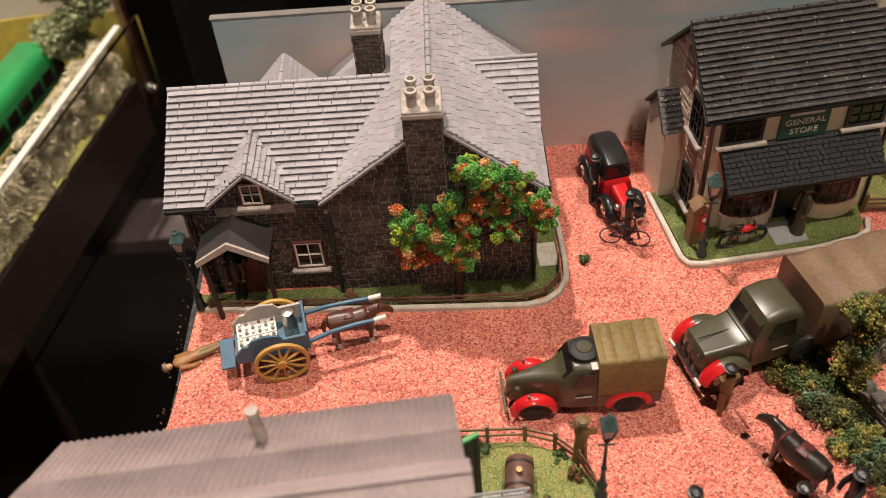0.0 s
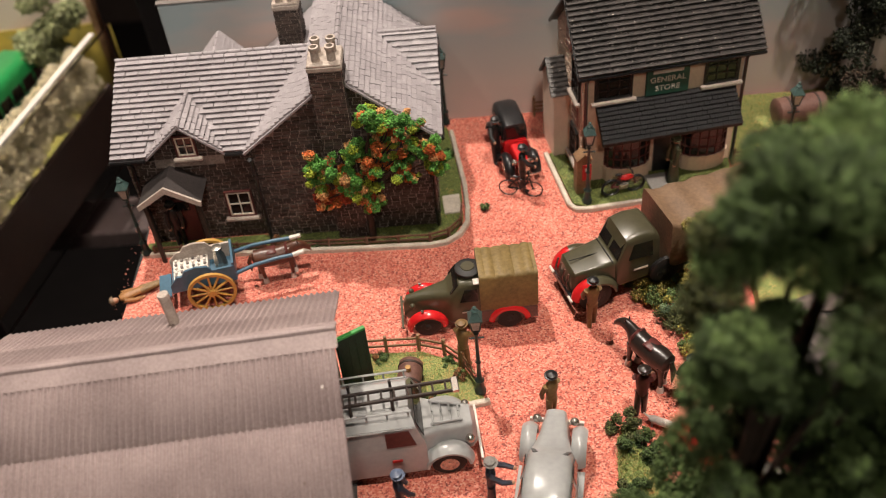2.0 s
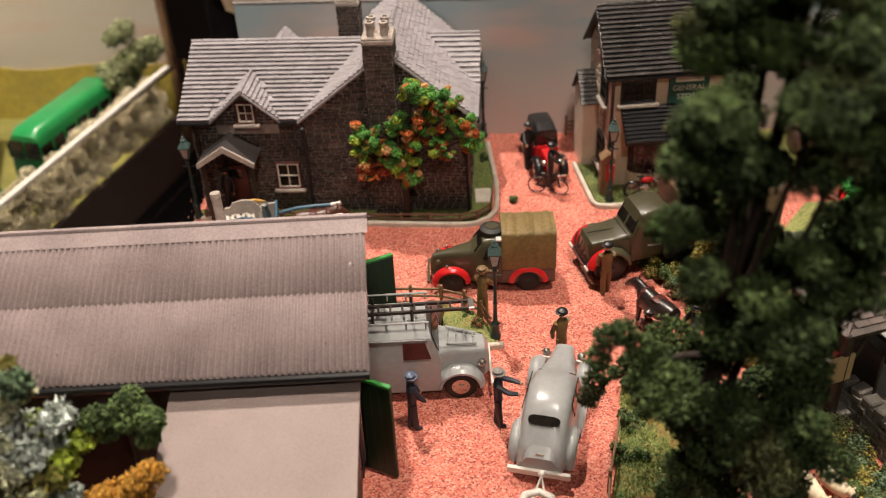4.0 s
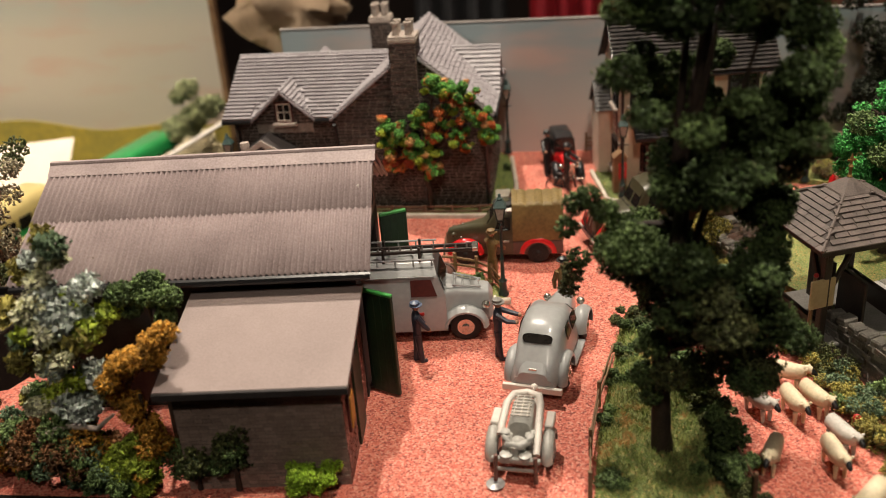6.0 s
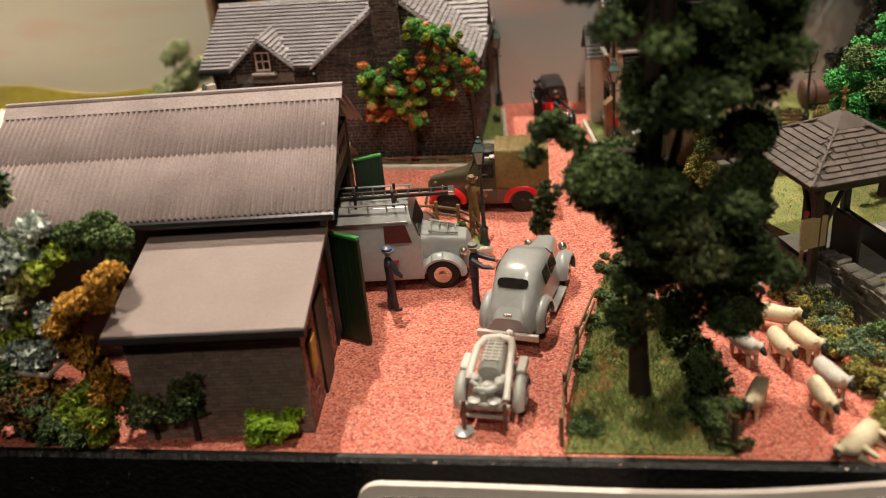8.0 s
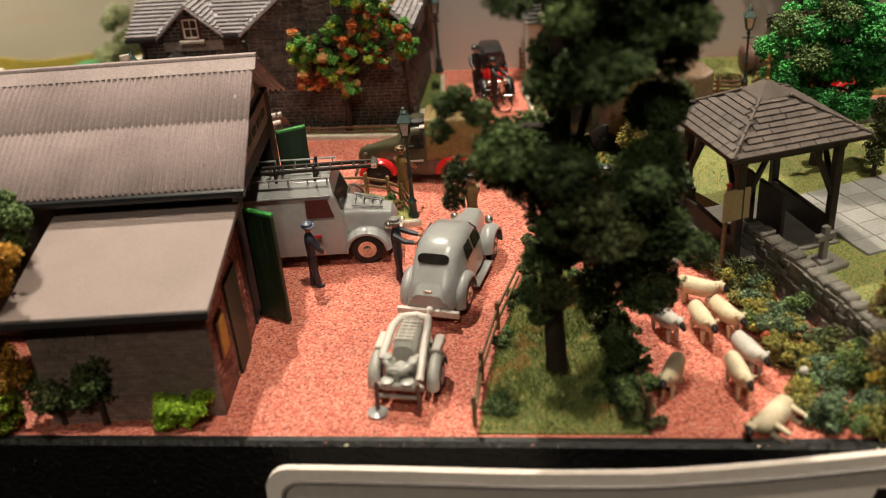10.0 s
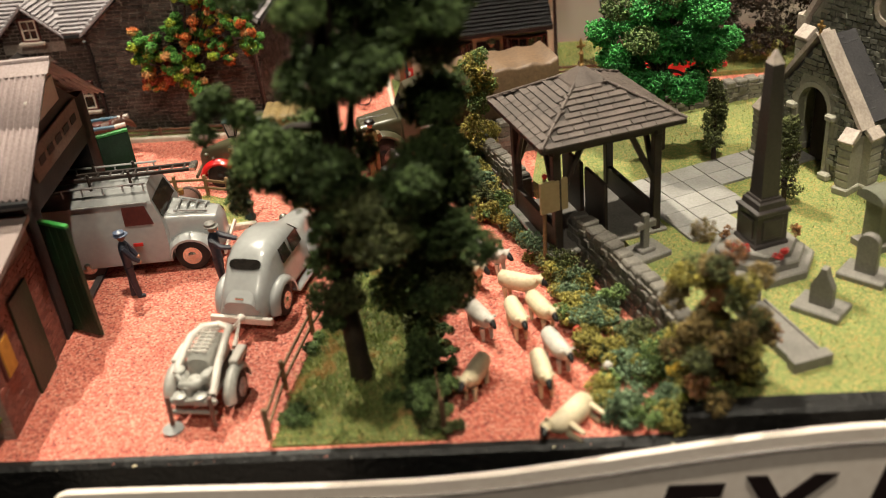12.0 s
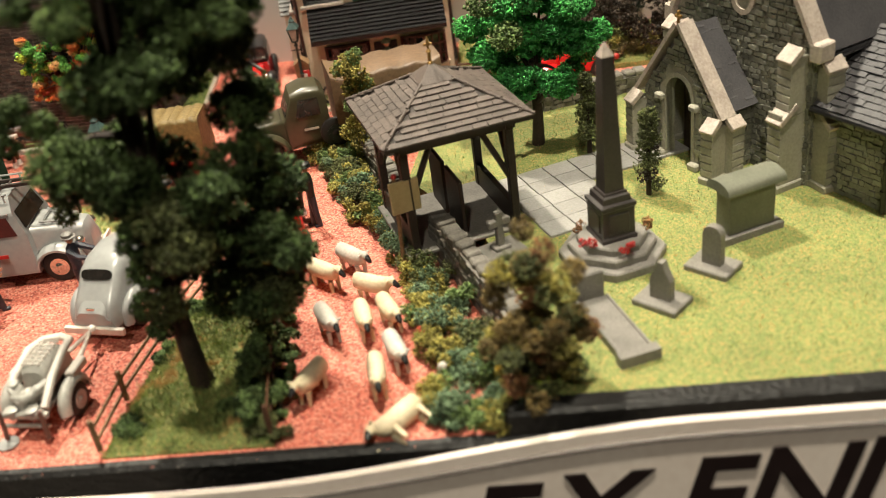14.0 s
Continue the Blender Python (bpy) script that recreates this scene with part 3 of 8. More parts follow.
# ---- painted backdrop ----
def sky_paint(name, high, low, cloud, ground=None, top=70.0):
    m = bpy.data.materials.new(name)
    m.use_nodes = True
    t = m.node_tree
    co = t.nodes.new("ShaderNodeNewGeometry")
    sep = t.nodes.new("ShaderNodeSeparateXYZ")
    t.links.new(co.outputs["Position"], sep.inputs[0])
    n = t.nodes.new("ShaderNodeTexNoise")
    mapn = t.nodes.new("ShaderNodeMapping")
    mapn.inputs["Scale"].default_value = (9, 9, 30)
    t.links.new(co.outputs["Position"], mapn.inputs[0])
    t.links.new(mapn.outputs[0], n.inputs["Vector"])
    n.inputs["Scale"].default_value, n.inputs["Detail"].default_value = 1.4, 3
    mp = t.nodes.new("ShaderNodeMapRange")
    mp.inputs[1].default_value, mp.inputs[2].default_value = 0.0, top * MM
    t.links.new(sep.outputs[2], mp.inputs[0])
    r = t.nodes.new("ShaderNodeValToRGB")
    r.color_ramp.elements[0].color, r.color_ramp.elements[1].color = (*low, 1), (*high, 1)
    r.color_ramp.elements[0].position, r.color_ramp.elements[1].position = 0.25, 0.8
    t.links.new(mp.outputs[0], r.inputs[0])
    mix = t.nodes.new("ShaderNodeMix")
    mix.data_type = "RGBA"
    cr = t.nodes.new("ShaderNodeValToRGB")
    cr.color_ramp.elements[0].position, cr.color_ramp.elements[1].position = 0.52, 0.68
    t.links.new(n.outputs[0], cr.inputs[0])
    t.links.new(cr.outputs[0], mix.inputs[0])
    t.links.new(r.outputs[0], mix.inputs[6])
    mix.inputs[7].default_value = (*cloud, 1)
    t.links.new(mix.outputs[2], t.nodes["Principled BSDF"].inputs["Base Color"])
    t.nodes["Principled BSDF"].inputs["Roughness"].default_value = 0.55
    return m


SKY = sky_paint("painted_sky", (0.30, 0.37, 0.39), (0.52, 0.44, 0.40), (0.52, 0.40, 0.36))
g = Geo()
g.box((250, BACK + 1.5, 27.4), (536, 2.5, 76.8), 0.4)
single("backdrop", g, [SKY], (0, 0, 0), "painted grey-blue sky backdrop board with pink clouds", "backdrop", kind="structure")
g = Geo()
g.box((250, BACK + 1.5, 66.2), (537, 3.0, 0.9), 0.3)
single("backdrop_trim", g, [BOARD_GREY], (0, 0, 0), "dark edge along the top of the backdrop", "trim", kind="structure")


# ---- stone house ----
def brick_wall(parent, name, o, eu, ev, W, H, keep=None, seed=1, bw=3.2, bh=1.5, mat=None, bed=None, back=None):
    g = Geo()
    lay(g, rows(W, H, bw, bh, 0.34, seed, 0.5, keep=keep, vary=0.08), o, eu, ev, 0.32, seed, 0.07)
    ob = part("brickwork", g, [mat or BRICK], parent)
    ob["kind"] = "stuff"
    return ob


def slate_slope(parent, o, eu, ev, W, H, keep, seed, w=3.4, h=2.1, mat=None, name="slate_covering", lap=0.85):
    g = Geo()
    lay(g, rows(W, H, w, h, 0.12, seed, 0.5, keep=keep, vary=0.12), o, eu, ev, 0.18, seed, 0.04, lap=lap)
    ob = part(name, g, [mat or SLATE], parent)
    ob["kind"] = "stuff"
    return ob


def sash(parent, x, y, z, w, h, cols=2, rows_=2, paint=None, frame_mat=None, rz=0.0, sill=True, curved=False):
    """A window in a wall that looks along -y at (x, y), its foot at z."""
    paint, frame_mat = paint or WHITE_PAINT, frame_mat or MAROON
    g = Geo()
    for s in (-1, 1):
        g.box((s * (w / 2 + 0.35), 0, h / 2), (0.7, 1.0, h + 1.4), 0.12)
    for k in (-0.35, h + 0.35):
        g.box((0, 0, k), (w, 1.0, 0.7), 0.12)
    win = part("window", g, [frame_mat], parent, at=(x, y, z), rz=rz)
    g = Geo()
    g.box((0, 0.25, h / 2), (w, 0.2, h))
    part("pane", g, [GLASS_DARK], win)
    g = Geo()
    for s in (-1, 1):
        g.box((s * (w / 2 - 0.3), -0.15, h / 2), (0.6, 0.5, h), 0.08)
    for k in (0.3, h - 0.3):
        g.box((0, -0.15, k), (w - 1.2, 0.5, 0.6), 0.08)
    for i in range(1, cols):
        g.box((-w / 2 + w * i / cols, -0.1, h / 2), (0.4, 0.4, h - 1.2), 0.06)
    for i in range(1, rows_):
        g.box((0, -0.12, h * i / rows_), (w - 1.2, 0.42, 0.5), 0.06)
    part("sash_frame", g, [paint], win, "white painted sash")
    if sill:
        g = Geo()
        g.box((0, -0.8, -1.3), (w + 4.2, 2.0, 1.3), 0.25)
        part("sill", g, [STONE_TRIM], win, "pale stone sill")
    return win


def chimney(parent, x, y, z0, z1, sx, sy, pots, seed):
    g = Geo()
    g.box((x, y, (z0 + z1) / 2), (sx, sy, z1 - z0), 0.15)
    stack = part("chimney", g, [MORTAR], parent)
    b = Geo()
    H = z1 - z0 - 2.6
    lay(b, rows(sx, H, 3.0, 1.45, 0.28, seed, vary=.1), (x - sx / 2, y - sy / 2, z0), (1, 0, 0), (0, 0, 1), 0.28, seed, 0.04)
    lay(b, rows(sy, H, 3.0, 1.45, 0.28, seed + 1, vary=.1), (x + sx / 2, y - sy / 2, z0), (0, 1, 0), (0, 0, 1), 0.28, seed, 0.04)
    lay(b, rows(sy, H, 3.0, 1.45, 0.28, seed + 2, vary=.1), (x - sx / 2, y + sy / 2, z0), (0, -1, 0), (0, 0, 1), 0.28, seed, 0.04)
    part("brickwork", b, [BRICK], stack)["kind"] = "stuff"
    g = Geo()
    g.box((x, y, z1 - 1.3), (sx + 1.0, sy + 1.0, 1.8), 0.3)
    g.box((x, y, z1), (sx + 0.6, sy + 0.6, 1.0), 0.3)
    part("cap", g, [STONE_TRIM], stack, "pale chimney cap")
    for i in (-1, 1):
        for j in (-1, 1):
            g = Geo()
            g.rev([(1.5, 0), (1.4, 4.0), (1.75, 4.3), (1.75, 5.4), (1.1, 5.5), (1.0, 3.0)], n=12)
            part("chimney_pot", g, [STONE_TRIM], stack, at=(x + i * sx * 0.24, y + j * sy * 0.24, z1 + 0.4), smooth=40)
    return stack


house = thing("stone_house", (0, 0, 0), "dark stone house with grey slate roofs and brick chimneys", "house")
WALL_L, WALL_G, EAVE, RIDGE_L, RIDGE_G = 308.0, 305.0, 43.0, 62.5, 71.5
GX0, GX1, GXR = 23.0, 88.0, 57.0
g = Geo()
g.prism([(WALL_L, 0), (354, 0), (354, EAVE), (340.5, RIDGE_L - 1.2), (WALL_L, EAVE)], "x", -24, 40)
g.prism([(-13.5, 36), (11.9, 36), (11.9, EAVE), (-0.8, 53.8), (-13.5, EAVE)], "y", WALL_L - 0.6, 326)
g.prism([(GX0, 0), (GX1, 0), (GX1, EAVE), (GXR, RIDGE_G - 1.4), (GX0, EAVE)], "y", WALL_G, 372)
g.prism([(336, 30), (360, 30), (360, EAVE), (348, 59.5), (336, EAVE)], "x", 70, 89)
g.prism([(-6, 30), (22, 30), (22, EAVE), (8, 57), (-6, EAVE)], "y", 342, 358)
part("wall", g, [MORTAR], house)
brick_wall(house, "front", (-24, WALL_L, 0), (1, 0, 0), (0, 0, 1), 47, EAVE + 14, lambda u, v: v < EAVE or abs(u - 23) < (57 - v) - 1.2, 2)
brick_wall(house, "gable", (GX0, WALL_G, 0), (1, 0, 0), (0, 0, 1), GX1 - GX0, RIDGE_G, lambda u, v: v < EAVE + (1 - abs(u - (GXR - GX0)) / (GXR - GX0 - 0.5)) * (RIDGE_G - EAVE - 2), 3)
brick_wall(house, "side", (GX1, WALL_G, 0), (0, 1, 0), (0, 0, 1), 67, EAVE, None, 4)
brick_wall(house, "left", (-24, 372, 0), (0, -1, 0), (0, 0, 1), 64, EAVE + 18, lambda u, v: u > 18.5 and v < EAVE + min((u - 18) * 1.35, (64 - u) * 0.55) - 0.8, 5)
brick_wall(house, "dormer", (-13.5, WALL_L - 0.6, 40), (1, 0, 0), (0, 0, 1), 25.4, 13.6, lambda u, v: abs(u - 12.7) < (13.8 - v) * 1.17 - 0.4 or v < 3, 6)


def roof_bed(poly_quads, t=0.9):
    g = Geo()
    for q in poly_quads:
        q = [Vector(p) for p in q]
        n = (q[1] - q[0]).cross(q[2] - q[0]).normalized() * t
        k = len(q)
        g.put(q + [p - n for p in q], [tuple(range(k)), tuple(range(k, 2 * k))[::-1]] + [(i, (i + 1) % k, k + (i + 1) % k, k + i) for i in range(k)])
    return g


EY = 304.5   # front eave of the left wing
DA = 55.2   # apex of the dormer
sl = (RIDGE_L - EAVE) / (340.5 - EY)
# valley between the wings: height of the gable roof's left slope
gs = (RIDGE_G - EAVE) / (GXR - 20.5)
beds = [[(-28, EY, EAVE), (-15.4, EY, EAVE), (-0.8, 328, EAVE + (328 - EY) * sl), (-0.8, 340.5, RIDGE_L), (-28, 340.5, RIDGE_L)],
        [(13.8, EY, EAVE), (20, EY, EAVE), (48, 340.5, RIDGE_L), (-0.8, 340.5, RIDGE_L), (-0.8, 328, EAVE + (328 - EY) * sl)],
        [(-28, 340.5, RIDGE_L), (45, 340.5, RIDGE_L), (20, 356, EAVE), (-28, 356, EAVE)],
        [(20.5, 303.6, EAVE), (GXR, 303.6, RIDGE_G), (GXR, 373.5, RIDGE_G), (20.5, 373.5, EAVE)],
        [(GXR, 303.6, RIDGE_G), (91.5, 303.6, EAVE), (91.5, 373.5, EAVE), (GXR, 373.5, RIDGE_G)],
        [(-15.4, 305, EAVE - 0.6), (-0.8, 305, DA), (-0.8, 328, DA), (-15.4, 307, EAVE)],
        [(-0.8, 305, DA), (13.8, 305, EAVE - 0.6), (13.8, 307, EAVE), (-0.8, 328, DA)],
        [(92, 333, EAVE), (92, 348, 61), (68, 348, 61), (91, 333, EAVE)],
        [(92, 348, 61), (92, 363, EAVE), (91, 363, EAVE), (68, 348, 61)],
        [(-8, 359, EAVE), (8, 359, 60.5), (8, 342, 60.5), (-8, 352, EAVE)],
        [(8, 359, 60.5), (24, 359, EAVE), (24, 352, EAVE), (8, 342, 60.5)]]
part("roof", roof_bed(beds), [SLATE], house)


def slope_frame(a, b, c):
    """Origin a, along the eave to b, up the slope towards c."""
    a, b, c = Vector(a), Vector(b), Vector(c)
    eu = (b - a).normalized()
    ev = (c - a) - eu * (c - a).dot(eu)
    return a, eu, ev.normalized(), (b - a).length, ev.length


def dorm_cut(u, v):
    y = EY + v * (340.5 - EY) / 40.9
    x = -28 + u
    z = EAVE + (y - EY) * sl
    return not (z < DA + 0.2 and abs(x + 0.8) < (DA + 0.5 - z) * 1.19) and (x < 21 + (z - EAVE) / gs + 0.6)


a, eu, ev, W, H = slope_frame((-28, EY, EAVE), (50, EY, EAVE), (-28, 340.5, RIDGE_L))
a_front, eu_front, ev_front = a, eu, ev
front_slates = rows(W, H, 4.6, 2.25, 0.14, 21, 0.5, keep=dorm_cut, vary=0.1)
a2, eu2, ev2, W2, H2 = slope_frame((20.5, 373.5, EAVE), (20.5, 303.6, EAVE), (GXR, 373.5, RIDGE_G))
slate_slope(house, a2, eu2, ev2, W2, H2, lambda u, v: (373.5 - u) < 318 + v * 0.6 or EAVE + v * 0.62 > RIDGE_L or (373.5 - u) < EY + 1.5 + v * 0.78, 22, 3.2, 2.2)
a2, eu2, ev2, W2, H2 = slope_frame((91.5, 303.6, EAVE), (91.5, 373.5, EAVE), (GXR, 303.6, RIDGE_G))
slate_slope(house, a2, eu2, ev2, W2, H2, lambda u, v: abs(u - 44.4) > 15.5 * (1 - v / 29.5) or v > 29.5, 23, 3.2, 2.2)
for s in (-1, 1):
    q = [(-0.8 + s * 14.6, 305, EAVE - 0.6), (-0.8 + s * 14.6, 328, EAVE - 0.6), (-0.8, 305, DA)]
    if s > 0:
        a2, eu2, ev2, W2, H2 = slope_frame(q[0], q[1], q[2])
        kp = lambda u, v: u < 2.4 + v * 1.07
    else:
        a2, eu2, ev2, W2, H2 = slope_frame(q[1], q[0], q[2])
        kp = lambda u, v: (23 - u) < 2.4 + v * 1.07
    slate_slope(house, a2, eu2, ev2, W2, H2, kp, 24, 3.4, 1.9)
a2, eu2, ev2, W2, H2 = slope_frame((68, 333, EAVE), (92.3, 333, EAVE), (68, 348, 61))
slate_slope(house, a2, eu2, ev2, W2, H2, lambda u, v: u > 24 - v * 1.04, 25, 4.5, 2.2, lap=0.7)
slate_slope(house, (24, 343, EAVE), (0, 1, 0), (-16, 0, 17.5), 16, 23, None, 26, 3.4, 1.9)
slate_slope(house, (-8, 359, EAVE), (0, -1, 0), (16, 0, 17.5), 16, 23, None, 27, 3.4, 1.9)


def ridge_line(parent, a, b, r=0.9, mat=None, name="ridge_tiles"):
    g = Geo()
    a, b = Vector(a), Vector(b)
    n = max(1, int((b - a).length / 4.5))
    for i in range(n):
        p, q = a + (b - a) * (i / n), a + (b - a) * ((i + 0.94) / n)
        g.tube([p, q], [r, r * 0.92], 8)
    return part(name, g, [mat or SLATE], parent, smooth=50)


ridge_line(house, (-28, 340.5, RIDGE_L), (48, 340.5, RIDGE_L))
ridge_line(house, (GXR, 303, RIDGE_G), (GXR, 373, RIDGE_G), 1.1)
ridge_line(house, (-0.8, 304.6, DA), (-0.8, 328, DA + 0.2), 0.8)
ridge_line(house, (68, 348, 61.2), (92.5, 348, 61.2), 0.8)
ridge_line(house, (8, 343, 60.7), (8, 359, 60.7), 0.8)
g = Geo()
for p, q in (((-28.2, EY - 0.2, EAVE - 0.9), (-15.4, EY - 0.2, EAVE - 0.9)), ((13.8, EY - 0.2, EAVE - 0.9), (21, EY - 0.2, EAVE - 0.9)), ((91.8, 303.5, EAVE - 0.9), (91.8, 373, EAVE - 0.9))):
    g = Geo()
    g.tube([p, q], 0.85, 8)
    part("gutter", g, [BLACK_PAINT], house, smooth=40)
for x, y in ((-22, WALL_L - 1.2), (22.6, WALL_G - 1.4), (GX1 - 0.6, WALL_G - 1.0)):
    g = Geo()
    g.tube([(x, y, 1), (x, y, EAVE - 5), (x, y - 2.2, EAVE - 2)], 0.75, 8)
    for k in (8, 20, 32):
        g.tube([(x, y, k), (x, y, k + 0.8)], 1.05, 8)
    part("downpipe", g, [BLACK_PAINT], house, "black drainpipe", smooth=40)
# barge boards
for q, w in (([(-15.2, 304.7, EAVE - 0.8), (-0.8, 304.7, DA - 0.4), (13.6, 304.7, EAVE - 0.8)], 0.55), ([(20.6, 303.2, EAVE - 0.6), (GXR, 303.2, RIDGE_G - 0.6), (91.4, 303.2, EAVE - 0.6)], 0.6)):
    g = Geo()
    g.tube(q, w, 4)
    part("barge_board", g, [SLATE], house)
sash(house, -0.4, WALL_L - 1.4, 41.6, 6.4, 8.0)
sash(house, 13.2, WALL_L - 0.9, 11.4, 9.0, 11.0)
chimney(house, 55.0, 306.5, 0, 77.4, 11.0, 11.5, 4, 31)
chimney(house, 37.5, 352, 55, 76.0, 9.0, 9.0, 4, 35)

# porch
g = Geo()
g.prism([(-20, 29.4), (-8.5, 37.0), (3.4, 29.4), (3.0, 28.4), (-8.5, 35.6), (-19.6, 28.4)], "y", 294.5, WALL_L)
porch = part("porch", g, [SHED_WALL], house, "dark timber porch with a pale gable board")
g = Geo()
g.prism([(-20, 29.6), (-8.5, 37.3), (3.4, 29.6), (3.1, 27.6), (-8.5, 34.6), (-19.7, 27.6)], "y", 293.6, 294.5)
part("gable_board", g, [STONE_TRIM], porch)
for x in (-18, 1.4):
    g = Geo()
    g.box((x, 296, 14.5), (1.5, 1.5, 29), 0.2)
    g.box((x, 302, 28), (1.1, 12, 1.2), 0.2)
    part("porch_post", g, [DARK_WOOD], porch)
g = Geo()
g.box((-8.5, WALL_L - 0.7, 11), (9, 1.2, 22), 0.2)
door = part("door", g, [MAROON], house, "dark maroon front door")
g = Geo()
g.box((-8.5, WALL_L - 1.4, 18), (5, 0.3, 4.4), 0.1)
part("door_light", g, [GLASS_DARK], door)

# ---- garage with corrugated roof ----
garage = thing("garage", (18.1, -5.2, 0), "long dark garage with a faded corrugated roof and green doors", "garage", rz=4.8)
GY, GZ, GE = 191.0, 69.0, 47.0
g = Geo()
g.prism([(159, 0), (221, 0), (221, 47.5), (GY, 66.6), (159, 47.5)], "x", -34, 20)
for y0, y1 in ((159, 168), (213, 221)):
    g.prism([(y0, 0), (y1, 0), (y1, 50), (y0, 50)], "x", 20, 56)
g.prism([(163, 36), (218, 36), (218, 48), (GY, 66), (163, 48)], "x", 20, 56)
part("wall", g, [SHED_WALL], garage)


def corrugated(parent, y_eave, z_eave, y_ridge, z_ridge, x0a, x1a, x0b, x1b, pitch=1.75, amp=0.5, rows_=2):
    g = Geo()
    n = int((x1a - x0a) / pitch) * 6
    for r in range(rows_):
        s0, s1 = r / rows_, (r + 1) / rows_ + (0.012 if r < rows_ - 1 else 0)
        lift = 0.35 * (rows_ - 1 - r) * -1
        vs, fs = [], []
        for i in range(n + 1):
            u = i / n
            h = amp * math.sin(2 * math.pi * i / 6) + 0.4 * r * (1)
            for s in (s0, s1):
                xa = x0a + (x1a - x0a) * u
                xb = x0b + (x1b - x0b) * u
                vs.append((xa + (xb - xa) * s, y_eave + (y_ridge - y_eave) * s, z_eave + (z_ridge - z_eave) * s + h + 0.2))
        k = len(vs)
        vs += [(x, y, z - 0.5) for x, y, z in vs]
        for i in range(n):
            a = 2 * i
            fs += [(a, a + 2, a + 3, a + 1), (k + a, k + a + 1, k + a + 3, k + a + 2), (a, k + a, k + a + 2, a + 2)]
        g.put(vs, fs)
    return part("roof", g, [CORRUGATED], parent, smooth=75)


corrugated(garage, 152.5, GE, GY, GZ, -44, 61.5, -40, 60.8)
corrugated(garage, 227.0, GE, GY, GZ, -36, 60.5, -40, 60.8)
g = Geo()
g.prism([(GY - 4.6, GZ - 1.7), (GY, GZ + 1.3), (GY + 4.6, GZ - 1.7), (GY, GZ + 0.3)], "x", -40.6, 61.6)
g.tube([(-40.6, GY, GZ + 0.9), (61.6, GY, GZ + 0.9)], 0.9, 8)
part("ridge_cap", g, [CORRUGATED], garage, "pale folded ridge sheet")
g = Geo()
g.tube([(-43, 152, GE - 1.4), (61.5, 152, GE - 1.4)], 1.2, 8)
g.box((7, 153.2, GE - 1.6), (108, 1.0, 2.4), 0.2)
part("gutter", g, [BLACK_PAINT], garage, smooth=40)
g = Geo()
g.tube([(15, 215.5, 51), (14.4, 216.5, 63.6)], 1.5, 12)
g.tube([(14.4, 216.5, 63.6), (14.3, 216.6, 65)], [1.7, 1.55], 12)
part("flue", g, [STONE_TRIM], garage, "pale stub flue pipe", smooth=40)
for y0, y1, x1, nm in ((163, 160, 66, "near"), (218, 222, 66, "far")):
    g = Geo()
    a, b = Vector((57, y0, 0)), Vector((x1, y1 - 2 if nm == "near" else y1, 0))
    d = b - a
    ang = math.degrees(math.atan2(d.y, d.x))
    g.box((a + b) / 2 + Vector((0, 0, 18)), (d.length, 1.3, 34), 0.2, ang)
    leaf = part("door", g, [SHADED_DOOR_GREEN], garage, "open green plank door")
    g = Geo()
    b2 = Geo()
    g.box((a + b) / 2 + Vector((0, 0, 35.4)), (d.length, 1.5, 1.0), 0.2, ang)
    for k in range(4):
        c = a + d * ((k + 0.5) / 4)
        b2.box(c + Vector((0, 0, 18)), (0.25, 1.6, 33), 0, ang)
    part("plank_batten", b2, [SHADED_DOOR_GREEN], leaf)
    part("door_edge", g, [BRIGHT_GREEN], leaf, "bright green top edge")
g = Geo()
g.box((56.6, GY - 2, 59), (0.8, 22, 7.5), 0.2)
sign = part("name_board", g, [WHITE_PLASTIC], garage, "weathered pale sign board on the gable")
g = Geo()
g.box((56.6, GY, 47), (0.8, 40, 9.0), 0.2)
lower = part("name_board", g, [PLASTER], garage, "weathered pale sign board over the doorway")
g = Geo()
for k in range(5):
    g.box((57.1, GY - 14 + k * 7, 47), (0.2, 4.6, 2.2))
part("lettering_bar", g, [SHED_WALL], lower)
g = Geo()
g.box((56.5, GY, 1), (2, 56, 0.8))
part("threshold", g, [SHED_WALL], garage)

# ---- lean-to office in front of the garage ----
office = thing("office", (18.1, -5.2, 0), "flat-roofed brick office built against the garage", "shed", rz=4.8)
g = Geo()
g.prism([(118, 0), (158, 0), (158, 39.0), (118, 33.0)], "x", 11, 55.5)
part("wall", g, [PLASTER], office)
g = Geo()
lay(g, rows(44.5, 32, 2.5, 1.15, 0.22, 41, vary=0.1), (11, 118, 0), (1, 0, 0), (0, 0, 1), 0.25, 41, 0.04)
part("brickwork", g, [material("office_brick", (0.34, 0.25, 0.21), (0.22, 0.155, 0.13), 0.65, 0.7, 8, 0.4, island=0.2)], office)["kind"] = "stuff"
g = Geo()
g.prism([(113, 33.2), (155.5, 39.8), (155.5, 41.2), (113, 34.8)], "x", 8.5, 58.5)
part("roof", g, [FLAT_FELT], office, "smooth brown felt roof")
g = Geo()
g.box((33.5, 112.6, 33.6), (50.2, 0.9, 2.2), 0.2)
part("fascia", g, [SHED_WALL], office)
g = Geo()
g.box((56.0, 141, 14), (0.9, 12, 28), 0.15)
side = Geo()
lay(side, rows(40, 33.2, 2.5, 1.15, 0.22, 43), (55.5, 118, 0), (0, 1, 0), (0, 0, 1), 0.2, 43, 0.04)
